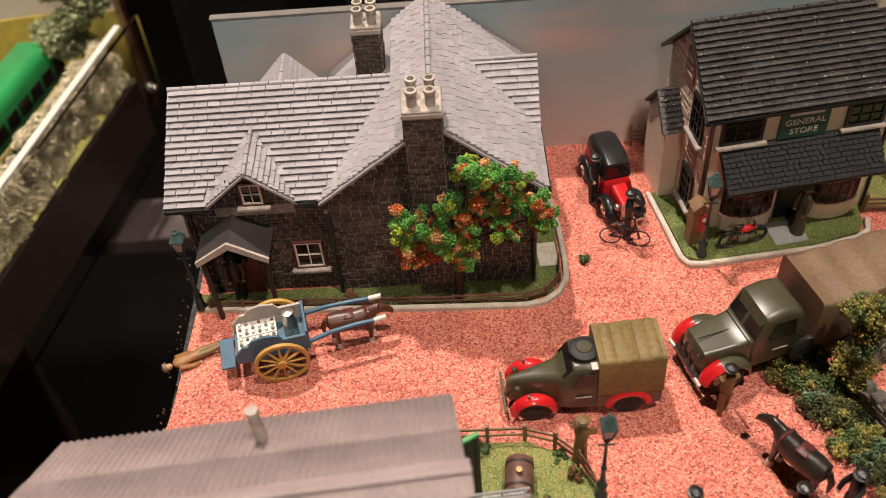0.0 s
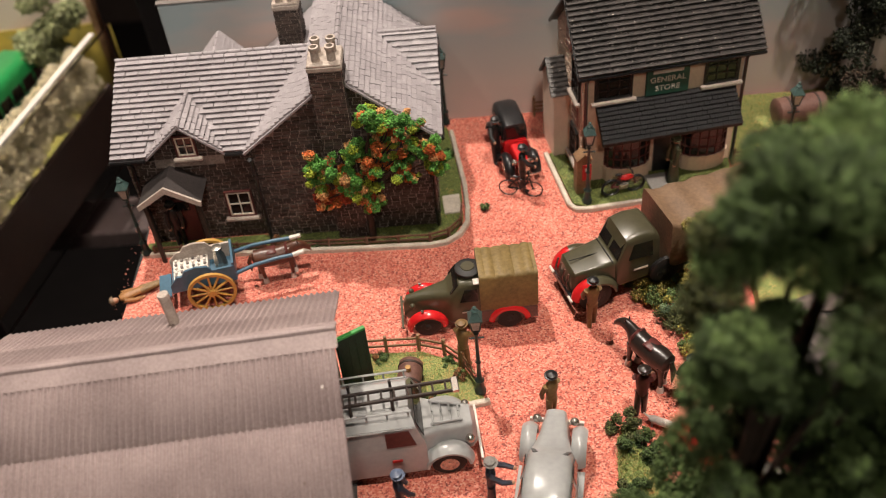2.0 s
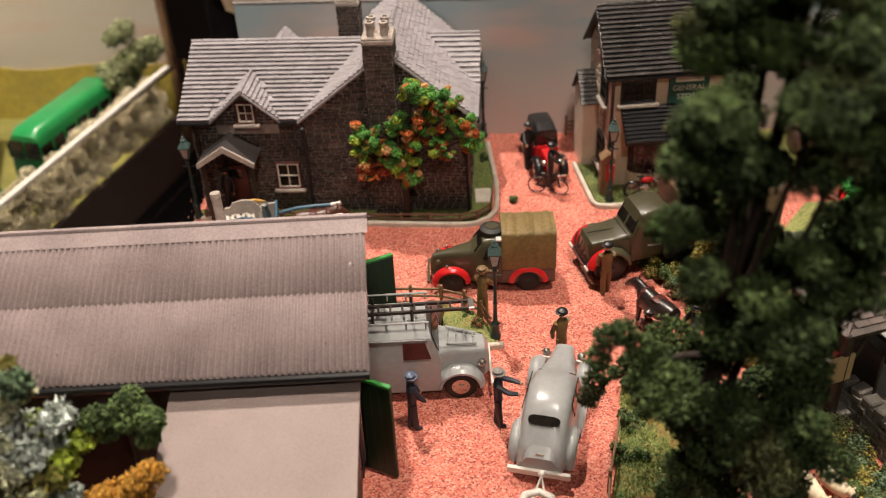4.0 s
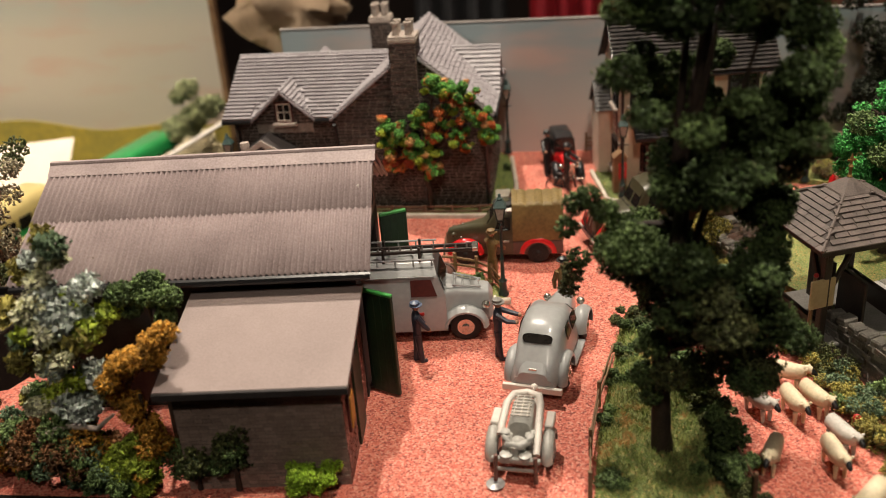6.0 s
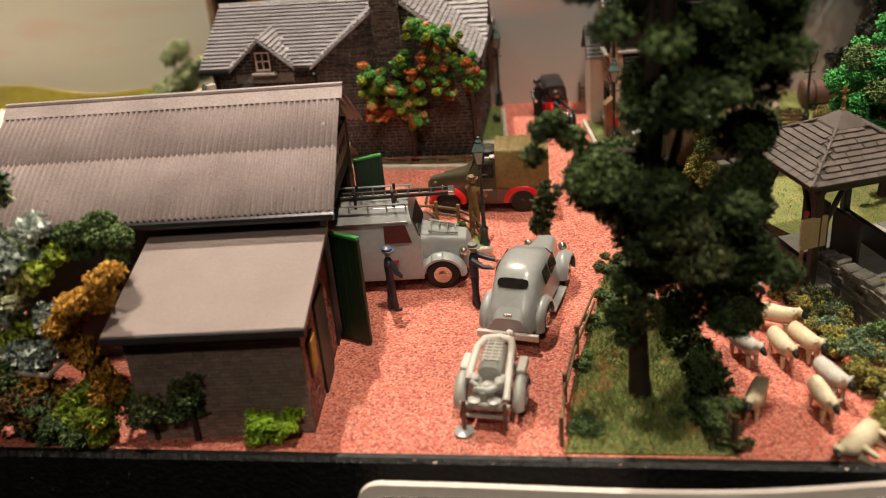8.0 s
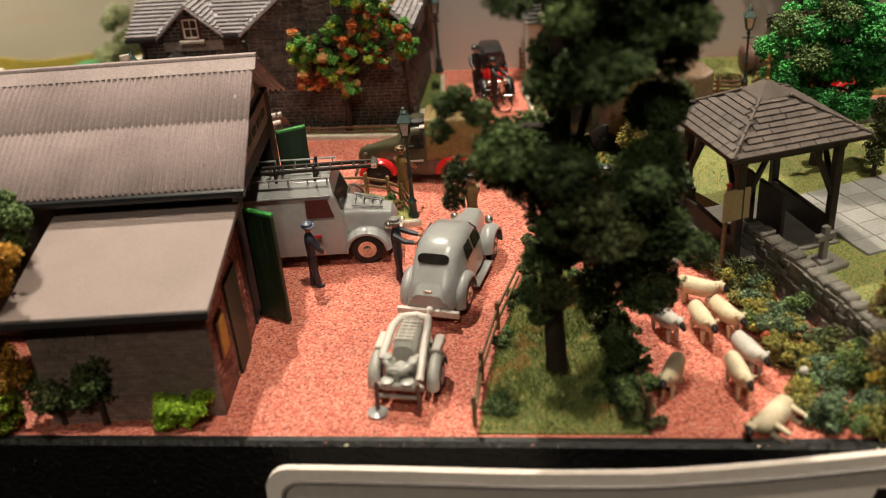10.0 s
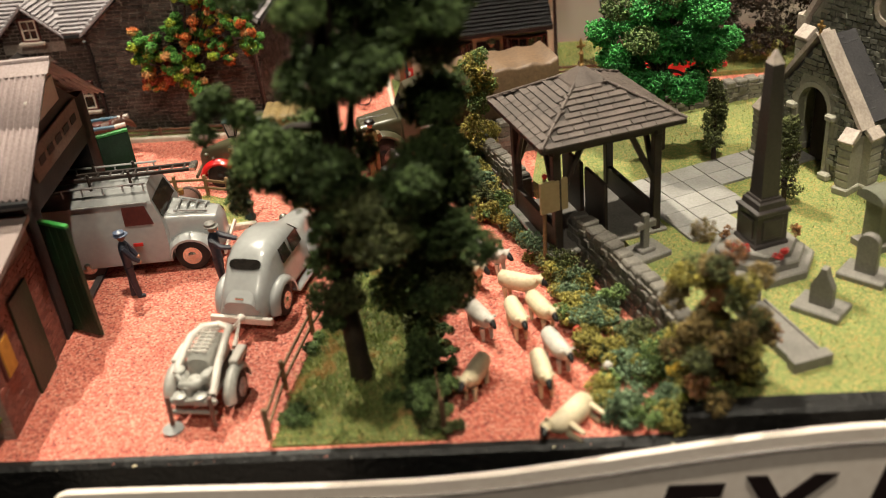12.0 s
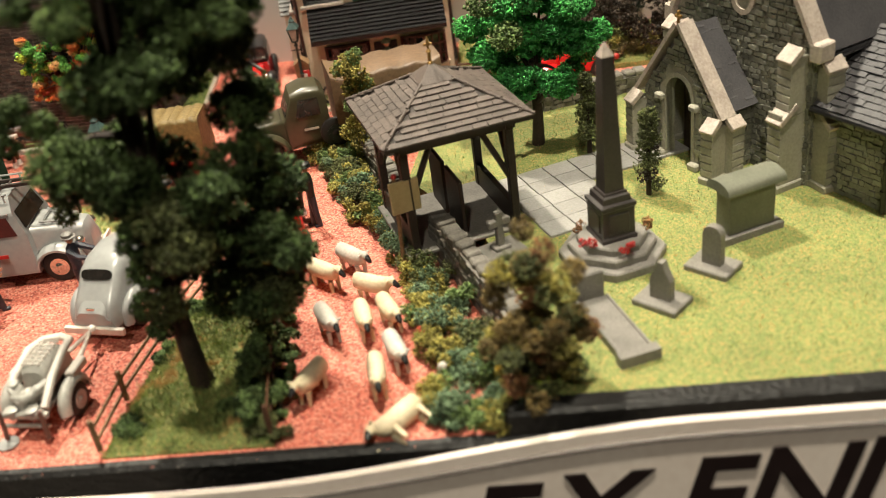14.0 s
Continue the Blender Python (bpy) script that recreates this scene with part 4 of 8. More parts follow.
# side brick reddened: bounce off the red road is put into its colour
part("brickwork", side, [material("office_brick_red_bounce", (0.30, 0.12, 0.09), (0.18, 0.075, 0.06), 0.65, 0.7, 8, 0.4, island=0.25)], office)["kind"] = "stuff"
d = part("door", g, [SHADED_DOOR_GREEN], office, "dark green office door")
g = Geo()
g.box((56.0, 126, 19), (0.9, 7, 11), 0.15)
w = part("window", g, [MAROON], office)
g = Geo()
g.box((56.6, 126, 19), (0.4, 5.4, 9.4), 0.1)
# pane takes the ochre leaf colour
part("pane", g, [OCHRE_LEAF], w, "ochre yellow pane")

# ---- general store ----
store = thing("general_store", (145, 323.2, 0), "cream two-storey general store with dark tiled roof", "shop", rz=7.5)
SW, SD, SE, SR = 61.0, 38.0, 52.0, 73.5
g = Geo()
g.prism([(0, 0), (SD, 0), (SD, SE + 1.6), (SD / 2, SR - 1.4), (0, SE + 1.6)], "x", 0, SW)
part("wall", g, [CREAM_RENDER], store)
g = Geo()
lay(g, rows(SD, 71, 2.6, 1.25, 0.2, 51, keep=lambda u, v: v < SE + 1 or abs(u - SD / 2) < (SR - 2 - v) * 0.98, vary=0.1), (0, SD, 0), (0, -1, 0), (0, 0, 1), 0.22, 51, 0.04)
part("brickwork", g, [CREAM_BRICK], store)["kind"] = "stuff"
fr = slope_frame((-3.0, -3.2, SE), (SW + 6.5, -3.2, SE), (-3.0, SD / 2, SR))
store_roof = part("roof", roof_bed([[(-3, -3.2, SE), (SW + 6.5, -3.2, SE), (SW + 6.5, SD / 2, SR), (-3, SD / 2, SR)], [(-3, SD / 2, SR), (SW + 6.5, SD / 2, SR), (SW + 6.5, SD + 3.2, SE), (-3, SD + 3.2, SE)]]), [DARK_TILE], store)


def tile_roof(parent, o, eu, ev, W, H, course, width, mat, seed, lap=0.42):
    g = Geo()
    lay(g, rows(W, H, width, course, 0.05, seed, 0.5, vary=0.05), o, eu, ev, 0.15, seed, 0.02, lap=lap)
    ob = part("roof_tiles", g, [mat], parent)
    ob["kind"] = "stuff"
    return ob


tile_roof(store, fr[0], fr[1], fr[2], fr[3], fr[4], 2.05, 2.1, DARK_TILE, 52, 1.15)
ridge_line(store, (-3, SD / 2, SR + 0.3), (SW + 6.5, SD / 2, SR + 0.3), 0.9, DARK_TILE)
g = Geo()
g.tube([(-2.8, -3.0, SE - 0.8), (-2.8, SD / 2, SR - 0.8), (-2.8, SD + 3, SE - 0.8)], 0.7, 4)
g.tube([(-3, -3.4, SE - 1), (SW + 6.5, -3.4, SE - 1)], 0.7, 8)
part("barge_board", g, [BLACK_PAINT], store)


def shop_window(x, z, w, h, cols, rws, rz=0.0, at_y=-0.9, sill=True):
    return sash(store, x, at_y, z, w, h, cols, rws, BLACK_PAINT, BLACK_PAINT, rz, sill)


shop_window(11, 39.6, 13, 11.0, 3, 3)
shop_window(52.5, 39.6, 12, 11.0, 3, 3)
# pent roof over the shop front
g = Geo()
g.prism([(0, 37.6), (0, 35.6), (-11.5, 25.4), (-12, 26.7)], "x", 4.5, 58.5)
awning = part("pent_roof", g, [AWNING_TILE], store, "black tiled pent roof over the shop front")
g = Geo()
lay(g, rows(54, 16.2, 2.0, 1.75, 0.08, 55, vary=0.05), (4.5, -12, 26.8), (1, 0, 0), (0, 12, 10.9), 0.15, 55, 0.05, lap=0.8)
part("roof_tiles", g, [AWNING_TILE], awning)["kind"] = "stuff"
for xx, nm in ((18, "a"), (49, "b")):
    g = Geo()
    ring = lambda z, r: [(xx + 9.5 * math.cos(math.pi + math.pi * k / 8) * r, -0.2 + 5.0 * math.sin(math.pi + math.pi * k / 8) * r, z) for k in range(9)] + [(xx + 9.5 * r, 0.5, z), (xx - 9.5 * r, 0.5, z)]
    g.loft([ring(0, 1.0), ring(7.0, 1.0), ring(7.4, 1.06), ring(8.0, 1.06)])
    bay = part("bow_window", g, [CREAM_RENDER], store, "rounded bow window with small dark panes")
    g = Geo()
    g.loft([ring(8.0, 0.93), ring(21, 0.93)])
    part("pane", g, [GLASS_DARK], bay)
    g = Geo()
    for k in range(9):
        a = math.pi + math.pi * k / 8
        g.tube([(xx + 9.0 * math.cos(a), -0.2 + 4.75 * math.sin(a), 8), (xx + 9.0 * math.cos(a), -0.2 + 4.75 * math.sin(a), 21)], 0.3, 5)
    for z in (8.4, 12.5, 16.8, 21):
        g.tube([(xx + 9.0 * math.cos(math.pi + math.pi * k / 8), -0.2 + 4.75 * math.sin(math.pi + math.pi * k / 8), z) for k in range(9)], 0.3, 5)
    part("glazing_grid", g, [MAROON], bay)
g = Geo()
g.box((33.5, -0.4, 10), (9.5, 1.2, 20), 0.2)
part("door", g, [BLACK_PAINT], store, "black recessed shop door")
# sign over the door
g = Geo()
g.box((31.5, -0.9, 44.7), (16.5, 1.0, 13.4), 0.2)
board = part("shop_sign", g, [SIGN_GREEN], store, "dark green painted sign with pale lettering")
g = Geo()
g.box((31.5, -1.5, 48.6), (11.6, 0.25, 2.5), 0.1)
part("lettering_bar", g, [SIGN_TEXT], board)


def lettering(text, size, parent, at, mat, rx=90.0, rz=0.0, extrude=0.12, name="lettering", shear=0.0, bold=0.0):
    cu = bpy.data.curves.new(name, "FONT")
    cu.body, cu.size, cu.extrude, cu.align_x, cu.align_y, cu.shear = text, size * MM, extrude * MM, "CENTER", "CENTER", shear
    cu.offset = bold * MM
    tmp = new("tmp", cu)
    bpy.context.view_layer.update()
    me = bpy.data.meshes.new_from_object(tmp.evaluated_get(bpy.context.evaluated_depsgraph_get()))
    bpy.data.objects.remove(tmp)
    me.materials.clear()
    me.materials.append(mat)
    ob = new(name, me)
    ob.parent = parent
    ob.location = [c * MM for c in at]
    ob.rotation_euler = (radians(rx), 0, radians(rz))
    return ob


lettering("GENERAL", 3.2, board, (31.5, -1.55, 44.7), SIGN_TEXT)
lettering("STORE", 3.2, board, (31.5, -1.55, 41.0), SIGN_TEXT)
# gable side: windows and posters
for y, z, w, h, kind in ((8.0, 37.5, 8.5, 14, "win"), (9, 8, 8.5, 13, "win"), (19.5, 51, 7, 12, "poster"), (9.0, 24.0, 7.5, 10.5, "poster")):
    if kind == "win":
        shop_window(-0.9, z, w, h, 3, 3, 0.0, y) .rotation_euler = (0, 0, radians(-90))
    else:
        g = Geo()
        g.box((-0.6, y, z + h / 2), (0.6, w, h), 0.1)
        ps = part("wall_poster", g, [POSTER], store, "faded red and cream painted advertisement")
        g = Geo()
        for k in range(3):
            g.box((-1.0, y, z + h * (0.25 + 0.25 * k)), (0.2, w * 0.7, h * 0.1))
        part("lettering_bar", g, [POSTER_INK], ps)
for x in (0.6, SW + 0.4):
    g = Geo()
    g.tube([(x, -1.2, 1), (x, -1.2, 48), (x, -3, SE - 1)], 0.7, 8)
    part("downpipe", g, [BLACK_PAINT], store, smooth=40)
# rear side annex
g = Geo()
g.prism([(19, 0), (37, 0), (37, 32), (28, 41.6), (19, 32)], "x", -6.5, 0)
annex = part("annex", g, [CREAM_BRICK], store, "small whitewashed side annex")
g = Geo()
g.prism([(19, 31), (17.5, 31), (28, 43), (38.5, 31), (37, 31), (28, 41.5)], "x", -8, -0.4)
part("annex_roof", g, [DARK_TILE], annex)
g = Geo()
lay(g, rows(7.6, 15.8, 2.0, 1.9, 0.08, 57), (-8, 17.5, 31.1), (1, 0, 0), (0, 10.5, 12), 0.15, 57, 0.05, lap=0.4)
part("roof_tiles", g, [DARK_TILE], annex)["kind"] = "stuff"

g = Geo()
g.box((60, SD / 2, 75), (6.5, 6.5, 12), 0.3)
stack = part("chimney", g, [CREAM_BRICK], store, "short pale brick chimney")
g = Geo()
g.box((60, SD / 2, 81.4), (7.6, 7.6, 1.4), 0.3)
part("cap", g, [STONE_TRIM], stack)

# ---- vehicles: forward is +x ----
def rr(x, w, z0, z1, r, tuck=1.0, y0=0.0):
    """A rounded cross-section; tuck narrows the top."""
    out = []
    for cx, cz, a0, k in ((w / 2 - r, z0 + r, -90, 1.0), (w / 2 * tuck - r, z1 - r, 0, tuck), (-w / 2 * tuck + r, z1 - r, 90, tuck), (-w / 2 + r, z0 + r, 180, 1.0)):
        for i in range(4):
            a = radians(a0 + 30 * i)
            out.append((x, y0 + cx + r * math.cos(a), cz + r * math.sin(a)))
    return out


def wheel(parent, x, y, r, w, rim_mat, spokes=False):
    g = Geo()
    g.tube([(0, -w / 2, 0), (0, -w / 2 + 0.1, 0), (0, -w * 0.3, 0), (0, w * 0.3, 0), (0, w / 2 - 0.1, 0), (0, w / 2, 0)], [r * 0.55, r * 0.86, r, r, r * 0.86, r * 0.55], 20)
    wh = part("wheel", g, [RUBBER], parent, at=(x, y, r), smooth=40)
    g = Geo()
    s = 1 if y > 0 else -1
    g.tube([(0, -w / 2 - 0.12, 0), (0, w / 2 + 0.12, 0)], r * 0.56, 16)
    g.tube([(0, s * w / 2, 0), (0, s * (w / 2 + 0.5), 0)], [r * 0.3, r * 0.15], 12)
    for k in range(6):
        a = math.pi * k / 3
        g.tube([(r * 0.42 * math.cos(a), s * w / 2, r * 0.42 * math.sin(a)), (r * 0.42 * math.cos(a), s * (w / 2 + 0.25), r * 0.42 * math.sin(a))], r * 0.07, 6)
    part("rim", g, [rim_mat], wh, smooth=40)
    return wh


def mudguard(parent, x, z, r, y0, y1, a0, a1, mat, name="mudguard", front_drop=0.0):
    """An arched wing over a wheel, round across its width."""
    g = Geo()
    rings = []
    for i in range(13):
        a = radians(a0 + (a1 - a0) * i / 12)
        ring = []
        for k in range(7):
            u = k / 6
            bulge = math.sin(math.pi * u) * 1.1
            R = r + bulge
            ring.append((x + R * math.cos(a) * 1.08, y0 + (y1 - y0) * u, z + R * math.sin(a)))
        for k in range(6, -1, -1):
            u = k / 6
            R = r - 0.7 + math.sin(math.pi * u) * 1.0
            ring.append((x + R * math.cos(a) * 1.08, y0 + (y1 - y0) * u, z + R * math.sin(a)))
        rings.append(ring)
    g.loft(rings)
    return part(name, g, [mat], parent, smooth=50)


def pane(parent, pts, mat=None, out=(0, 0, 0), name="window"):
    g = Geo()
    v = [Vector(p) for p in pts]
    n = (v[1] - v[0]).cross(v[2] - v[0]).normalized() * 0.12
    if n.dot(Vector(out)) < 0:
        n = -n
    k = len(v)
    g.put([p + n for p in v] + [p - n for p in v], [tuple(range(k)), tuple(range(k, 2 * k))[::-1]] + [(i, (i + 1) % k, k + (i + 1) % k, k + i) for i in range(k)])
    return part(name, g, [mat or GLASS_DARK], parent)


def ball_part(parent, name, c, r, mat, n=8):
    g = Geo()
    g.ball(c, r, n, 6)
    return part(name, g, [mat], parent, smooth=60)


def bars(parent, name, boxes, mat, label=""):
    g = Geo()
    for c, s in boxes:
        g.box(c, s, 0.12)
    return part(name, g, [mat], parent, label)


# olive army utility with canvas back
tilly = thing("army_utility", (97, 256.5, 0), "olive army utility with khaki canvas and red wings", "army car", rz=183)
g = Geo()
g.loft([rr(22.5, 3.2, 4.5, 10.5, 1.0, 0.6), rr(21.5, 5.0, 3.5, 12.5, 1.3, 0.6), rr(15, 8.0, 3.5, 14.2, 1.8, 0.65), rr(8, 11.5, 3.2, 15.5, 2.0, 0.75), rr(6.6, 13.5, 3.0, 16.2, 2.0, 0.85), rr(3.2, 15.0, 3.0, 20.8, 2.2, 0.86), rr(0, 15.2, 3.0, 21.6, 2.2, 0.86), rr(-4, 15.4, 3.0, 21.4, 2.0, 0.88)])
part("body", g, [OLIVE], tilly, smooth=35)
g = Geo()
g.loft([rr(-3.4 - 1.08 * k, 16.5 + 0.15 * math.sin(k * 1.7), 9, 25.0 + 0.32 * math.sin(k * 2.1 + 0.6) + 0.2 * math.sin(k * 0.9), 1.5, 0.94) for k in range(19)])
part("canvas_tilt", g, [CANVAS], tilly, "creased khaki canvas cover", smooth=35)
g = Geo()
g.loft([rr(-3.6, 16.0, 3.6, 9.6, 0.8), rr(-22.6, 16.0, 3.6, 9.6, 0.8)])
part("tray", g, [RUST], tilly, "brown cargo bed side")
for s in (-1, 1):
    mudguard(tilly, 15.0, 4.2, 5.6, s * 4.6, s * 8.6, -5, 178, RED_CAR, "front_wing")
    mudguard(tilly, -13.0, 4.2, 5.6, s * 7.0, s * 8.8, 0, 180, RED_CAR, "rear_wing")
    wheel(tilly, 15.0, s * 6.6, 4.5, 2.6, RUBBER)
    wheel(tilly, -13.0, s * 6.9, 4.5, 2.6, RUBBER)
    pane(tilly, [(3.4, s * 7.35, 14.2), (-2.6, s * 7.55, 14.2), (-2.6, s * 7.0, 19.2), (1.6, s * 6.9, 19.2)], out=(0, s, 0))
    bars(tilly, "lettering_bar", [((0.5, s * 7.62, 9.4), (5.0, 0.2, 0.7))], SIGN_TEXT)
    ball_part(tilly, "headlight", (19.5, s * 3.6, 11.2), 1.0, OLIVE)
    ball_part(tilly, "side_lamp", (16.4, s * 6.6, 11.2), 0.6, CHROME)
pane(tilly, [(6.3, -5.2, 16.3), (6.3, 5.2, 16.3), (3.6, 5.2, 20.2), (3.6, -5.2, 20.2)], out=(1, 0, 0.5), name="windscreen")
g = Geo()
g.tube([(-0.3, 0, 21.4), (-0.3, 0, 22.0), (-0.3, 0, 23.0), (-0.3, 0, 23.6)], [3.4, 4.4, 4.4, 3.4], 20)
spare = part("spare_wheel", g, [RUBBER], tilly, "spare wheel lying on the cab roof", smooth=40)
g = Geo()
g.tube([(-0.3, 0, 23.3), (-0.3, 0, 23.9)], [2.6, 2.2], 16)
part("rim", g, [OLIVE], spare, smooth=40)
bars(tilly, "bumper", [((23.4, 0, 5.0), (0.8, 15, 1.3))], OLIVE)
bars(tilly, "grille", [((22.4, 0, 8.0), (0.7, 1.0, 5.0))], CHROME)
bars(tilly, "folded_paper", [((-2.4, 6.0, 21.9), (2.0, 2.6, 0.6))], WHITE_PLASTIC, "white scrap on the roof")

# large army lorry
lorry = thing("army_lorry", (153.6, 268.6, 0), "olive army lorry with tall tan canvas cover", "lorry", rz=196)
g = Geo()
g.loft([rr(23.6, 10.5, 6, 14.4, 1.6, 0.92), rr(22.6, 13.0, 6, 15.6, 1.6, 0.92), rr(14, 14.4, 6, 16.6, 1.5, 0.94), rr(8.6, 15.4, 6, 17.2, 1.5, 0.95), rr(8.0, 16.6, 5.6, 17.6, 1.5, 0.95), rr(4.8, 17.2, 5.6, 25.6, 2.6, 0.92), rr(0, 17.4, 5.6, 27.2, 3.0, 0.90), rr(-5.5, 17.4, 5.6, 26.6, 3.0, 0.90), rr(-7.4, 17.0, 5.6, 24.4, 3.0, 0.9)])
part("cab", g, [OLIVE], lorry, smooth=35)
bars(lorry, "bonnet_seam", [((15.5, 0, 16.7), (14, 0.35, 0.3)), ((9.4, 0, 17.3), (0.35, 14, 0.3))], BLACK_PAINT)
g = Geo()
N = 14
rings = []
for i in range(N):
    x = -9.8 - 39.5 * i / (N - 1)
    h = 29.6 + 0.5 * math.cos(i * 1.9) + (0.7 if i in (0, N - 1) else 0)
    rings.append(rr(x, 22.4 + 0.4 * math.sin(i * 2.3), 11, h, 1.4, 0.97))
g.loft(rings)
part("canvas_tilt", g, [TAN_CANVAS], lorry, "tall tan canvas cover", smooth=35)
bars(lorry, "cargo_bed", [((-29.6, 0, 10.0), (39.5, 21.4, 3.0)), ((-28, 0, 7.6), (50, 8, 2.4))], OLIVE)
for s in (-1, 1):
    mudguard(lorry, 16.5, 6.0, 7.0, s * 6.2, s * 11.0, 74, 172, OLIVE, "front_wing")
    mudguard(lorry, 16.5, 6.0, 7.0, s * 6.2, s * 11.0, 8, 74, RED_CAR, "wing_tip")
    wheel(lorry, 16.5, s * 8.7, 6.0, 3.4, BLACK_PAINT)
    wheel(lorry, -38.0, s * 9.4, 6.4, 4.6, BLACK_PAINT)
    pane(lorry, [(4.2, s * 8.45, 17.6), (-4.6, s * 8.6, 17.6), (-4.4, s * 8.0, 23.6), (2.4, s * 7.95, 23.6)], out=(0, s, 0.2))
    bars(lorry, "lettering_bar", [((-0.5, s * 8.78, 12.8), (5.2, 0.2, 0.9))], SIGN_TEXT)
    pane(lorry, [(7.9, s * 0.7, 18.0), (7.9, s * 7.2, 18.0), (5.2, s * 6.6, 24.0), (5.2, s * 0.7, 24.0)], out=(1, 0, 0.3), name="windscreen")
    g = Geo()
    g.tube([(24.4, s * 1.5, 6.5), (25.6, s * 1.6, 11), (24.6, s * 1.7, 15)], 0.35, 6)
    g.tube([(24.2, s * 4.2, 6.5), (25.4, s * 4.4, 11), (24.4, s * 4.5, 15)], 0.35, 6)
    part("guard_bar", g, [RUST], lorry, smooth=50)
    bars(lorry, "bumper_end", [((25.4, s * 8.0, 6.6), (0.9, 3.2, 0.9))], WHITE_PLASTIC)
bars(lorry, "bumper", [((24.6, 0, 5.8), (1.2, 19, 2.0))], BLACK_PAINT)
wheel(lorry, -8.6, 10.0, 5.4, 2.4, BLACK_PAINT).location.z += 5 * MM

# made-up red cart among the flock, stands in for an unidentified red patch
red_stand_in = thing("red_stand_in", (160.5, 189, 0), "bright red cart shape standing in for an unidentified red object", "cart", rz=108)
g = Geo()
g.box((0, 0, 8.0), (15, 7.6, 1.0), 0.2)
part("bed", g, [RED_CAR], red_stand_in)
for s in (-1, 1):
    g = Geo()
    g.box((0, s * 4.0, 10.0), (15, 0.7, 4.4), 0.2)
    part("side_board", g, [RED_CAR], red_stand_in)
    g = Geo()
    g.tube([(-7, s * 3.0, 7.6), (-13, s * 3.0, 9.0)], 0.45, 6)
    part("handle", g, [DARK_WOOD], red_stand_in)
    wheel(red_stand_in, 1.0, s * 5.0, 4.6, 1.0, RED_PAINT)
for x in (-7.2, 7.2):
    g = Geo()
    g.box((x, 0, 10.0), (0.7, 7.3, 4.4), 0.2)
    part("end_board", g, [RED_CAR], red_stand_in)
g = Geo()
g.tube([(-6, 0, 7.5), (-6.4, 0, 0)], 0.5, 6)
part("prop", g, [DARK_WOOD], red_stand_in)

# vintage cars
def old_car(at, rz, body_mat, roof_mat, label, L=36.0, open_top=False):
    car = thing("vintage_car", at, label, "car", "red vintage cars", rz=rz)
    g = Geo()
    g.loft([rr(L * 0.48, 4.5, 4, 10.5, 0.8, 0.9), rr(L * 0.20, 6.4, 3.6, 11.6, 1.0, 0.9), rr(L * 0.19, 10.4, 3.2, 12.2, 1.4, 0.94), rr(-L * 0.40, 11.4, 3.2, 12.2, 1.6, 0.94), rr(-L * 0.46, 10, 3.6, 11, 1.6, 0.9)])
    part("body", g, [body_mat], car, smooth=35)
    g = Geo()
    if open_top:
        g.loft([rr(-L * 0.12, 10.6, 11.6, 15.2, 1.4, 0.9), rr(-L * 0.42, 10.6, 11, 14.6, 1.6, 0.9)])
        part("hood", g, [roof_mat], car, "folded black hood", smooth=40)
    else:
        g.loft([rr(L * 0.14, 10.2, 11.6, 19.2, 1.6, 0.9), rr(0, 10.8, 11.6, 20.2, 2.0, 0.9), rr(-L * 0.3, 10.8, 11.6, 20.0, 2.0, 0.9), rr(-L * 0.40, 10, 11.6, 18.2, 2.0, 0.9)])
        part("roof", g, [roof_mat], car, "black cabin roof", smooth=40)
        for s in (-1, 1):
            pane(car, [(L * 0.1, s * 5.35, 13.0), (-L * 0.28, s * 5.55, 13.0), (-L * 0.28, s * 5.1, 17.4), (L * 0.08, s * 5.0, 17.4)], out=(0, s, 0.1))
        pane(car, [(L * 0.145, -4.2, 13.2), (L * 0.145, 4.2, 13.2), (L * 0.145, 3.8, 18), (L * 0.145, -3.8, 18)], out=(1, 0, 0), name="windscreen")
    for s in (-1, 1):
        mudguard(car, L * 0.33, 4.0, 5.0, s * 3.4, s * 7.4, -10, 170, BLACK_PAINT if not open_top else body_mat, "front_wing")
        mudguard(car, -L * 0.30, 4.0, 5.0, s * 5.2, s * 7.6, 0, 180, BLACK_PAINT if not open_top else body_mat, "rear_wing")
        wheel(car, L * 0.33, s * 6.0, 4.2, 1.7, CHROME)
        wheel(car, -L * 0.30, s * 6.4, 4.2, 1.7, CHROME)
        ball_part(car, "headlight", (L * 0.46, s * 3.6, 9.4), 1.3, CHROME)
        bars(car, "running_board", [((0, s * 6.6, 3.4), (L * 0.34, 2.0, 0.5))], BLACK_PAINT)
    bars(car, "radiator", [((L * 0.49, 0, 7.4), (0.8, 4.8, 6.4))], CHROME, "bright radiator")
    bars(car, "bumper", [((L * 0.53, 0, 4.0), (0.6, 12, 0.9))], CHROME)
    return car


old_car((119.5, 345, 0), -80, RED_CAR, BLACK_PAINT, "red and black vintage car parked beside the store")
old_car((251, 316, 0), 205, RED_CAR, BLACK_PAINT, "open red sports car with a folded black hood", 34, True)

# grey fire service van half inside the garage
van = thing("fire_van", (65, 200, 0), "grey fire service van half out of the garage", "van", rz=4.8)
g = Geo()
g.loft([rr(31.4, 7, 5, 13, 1.4, 0.85), rr(30, 10, 4, 15.2, 1.8, 0.85), rr(22, 12.6, 4, 16.6, 2.0, 0.88), rr(17, 15.5, 4, 17.4, 2.0, 0.9), rr(14, 16.5, 4, 17.8, 1.6, 0.94)])
part("bonnet", g, [GREY_CAR], van, smooth=32)


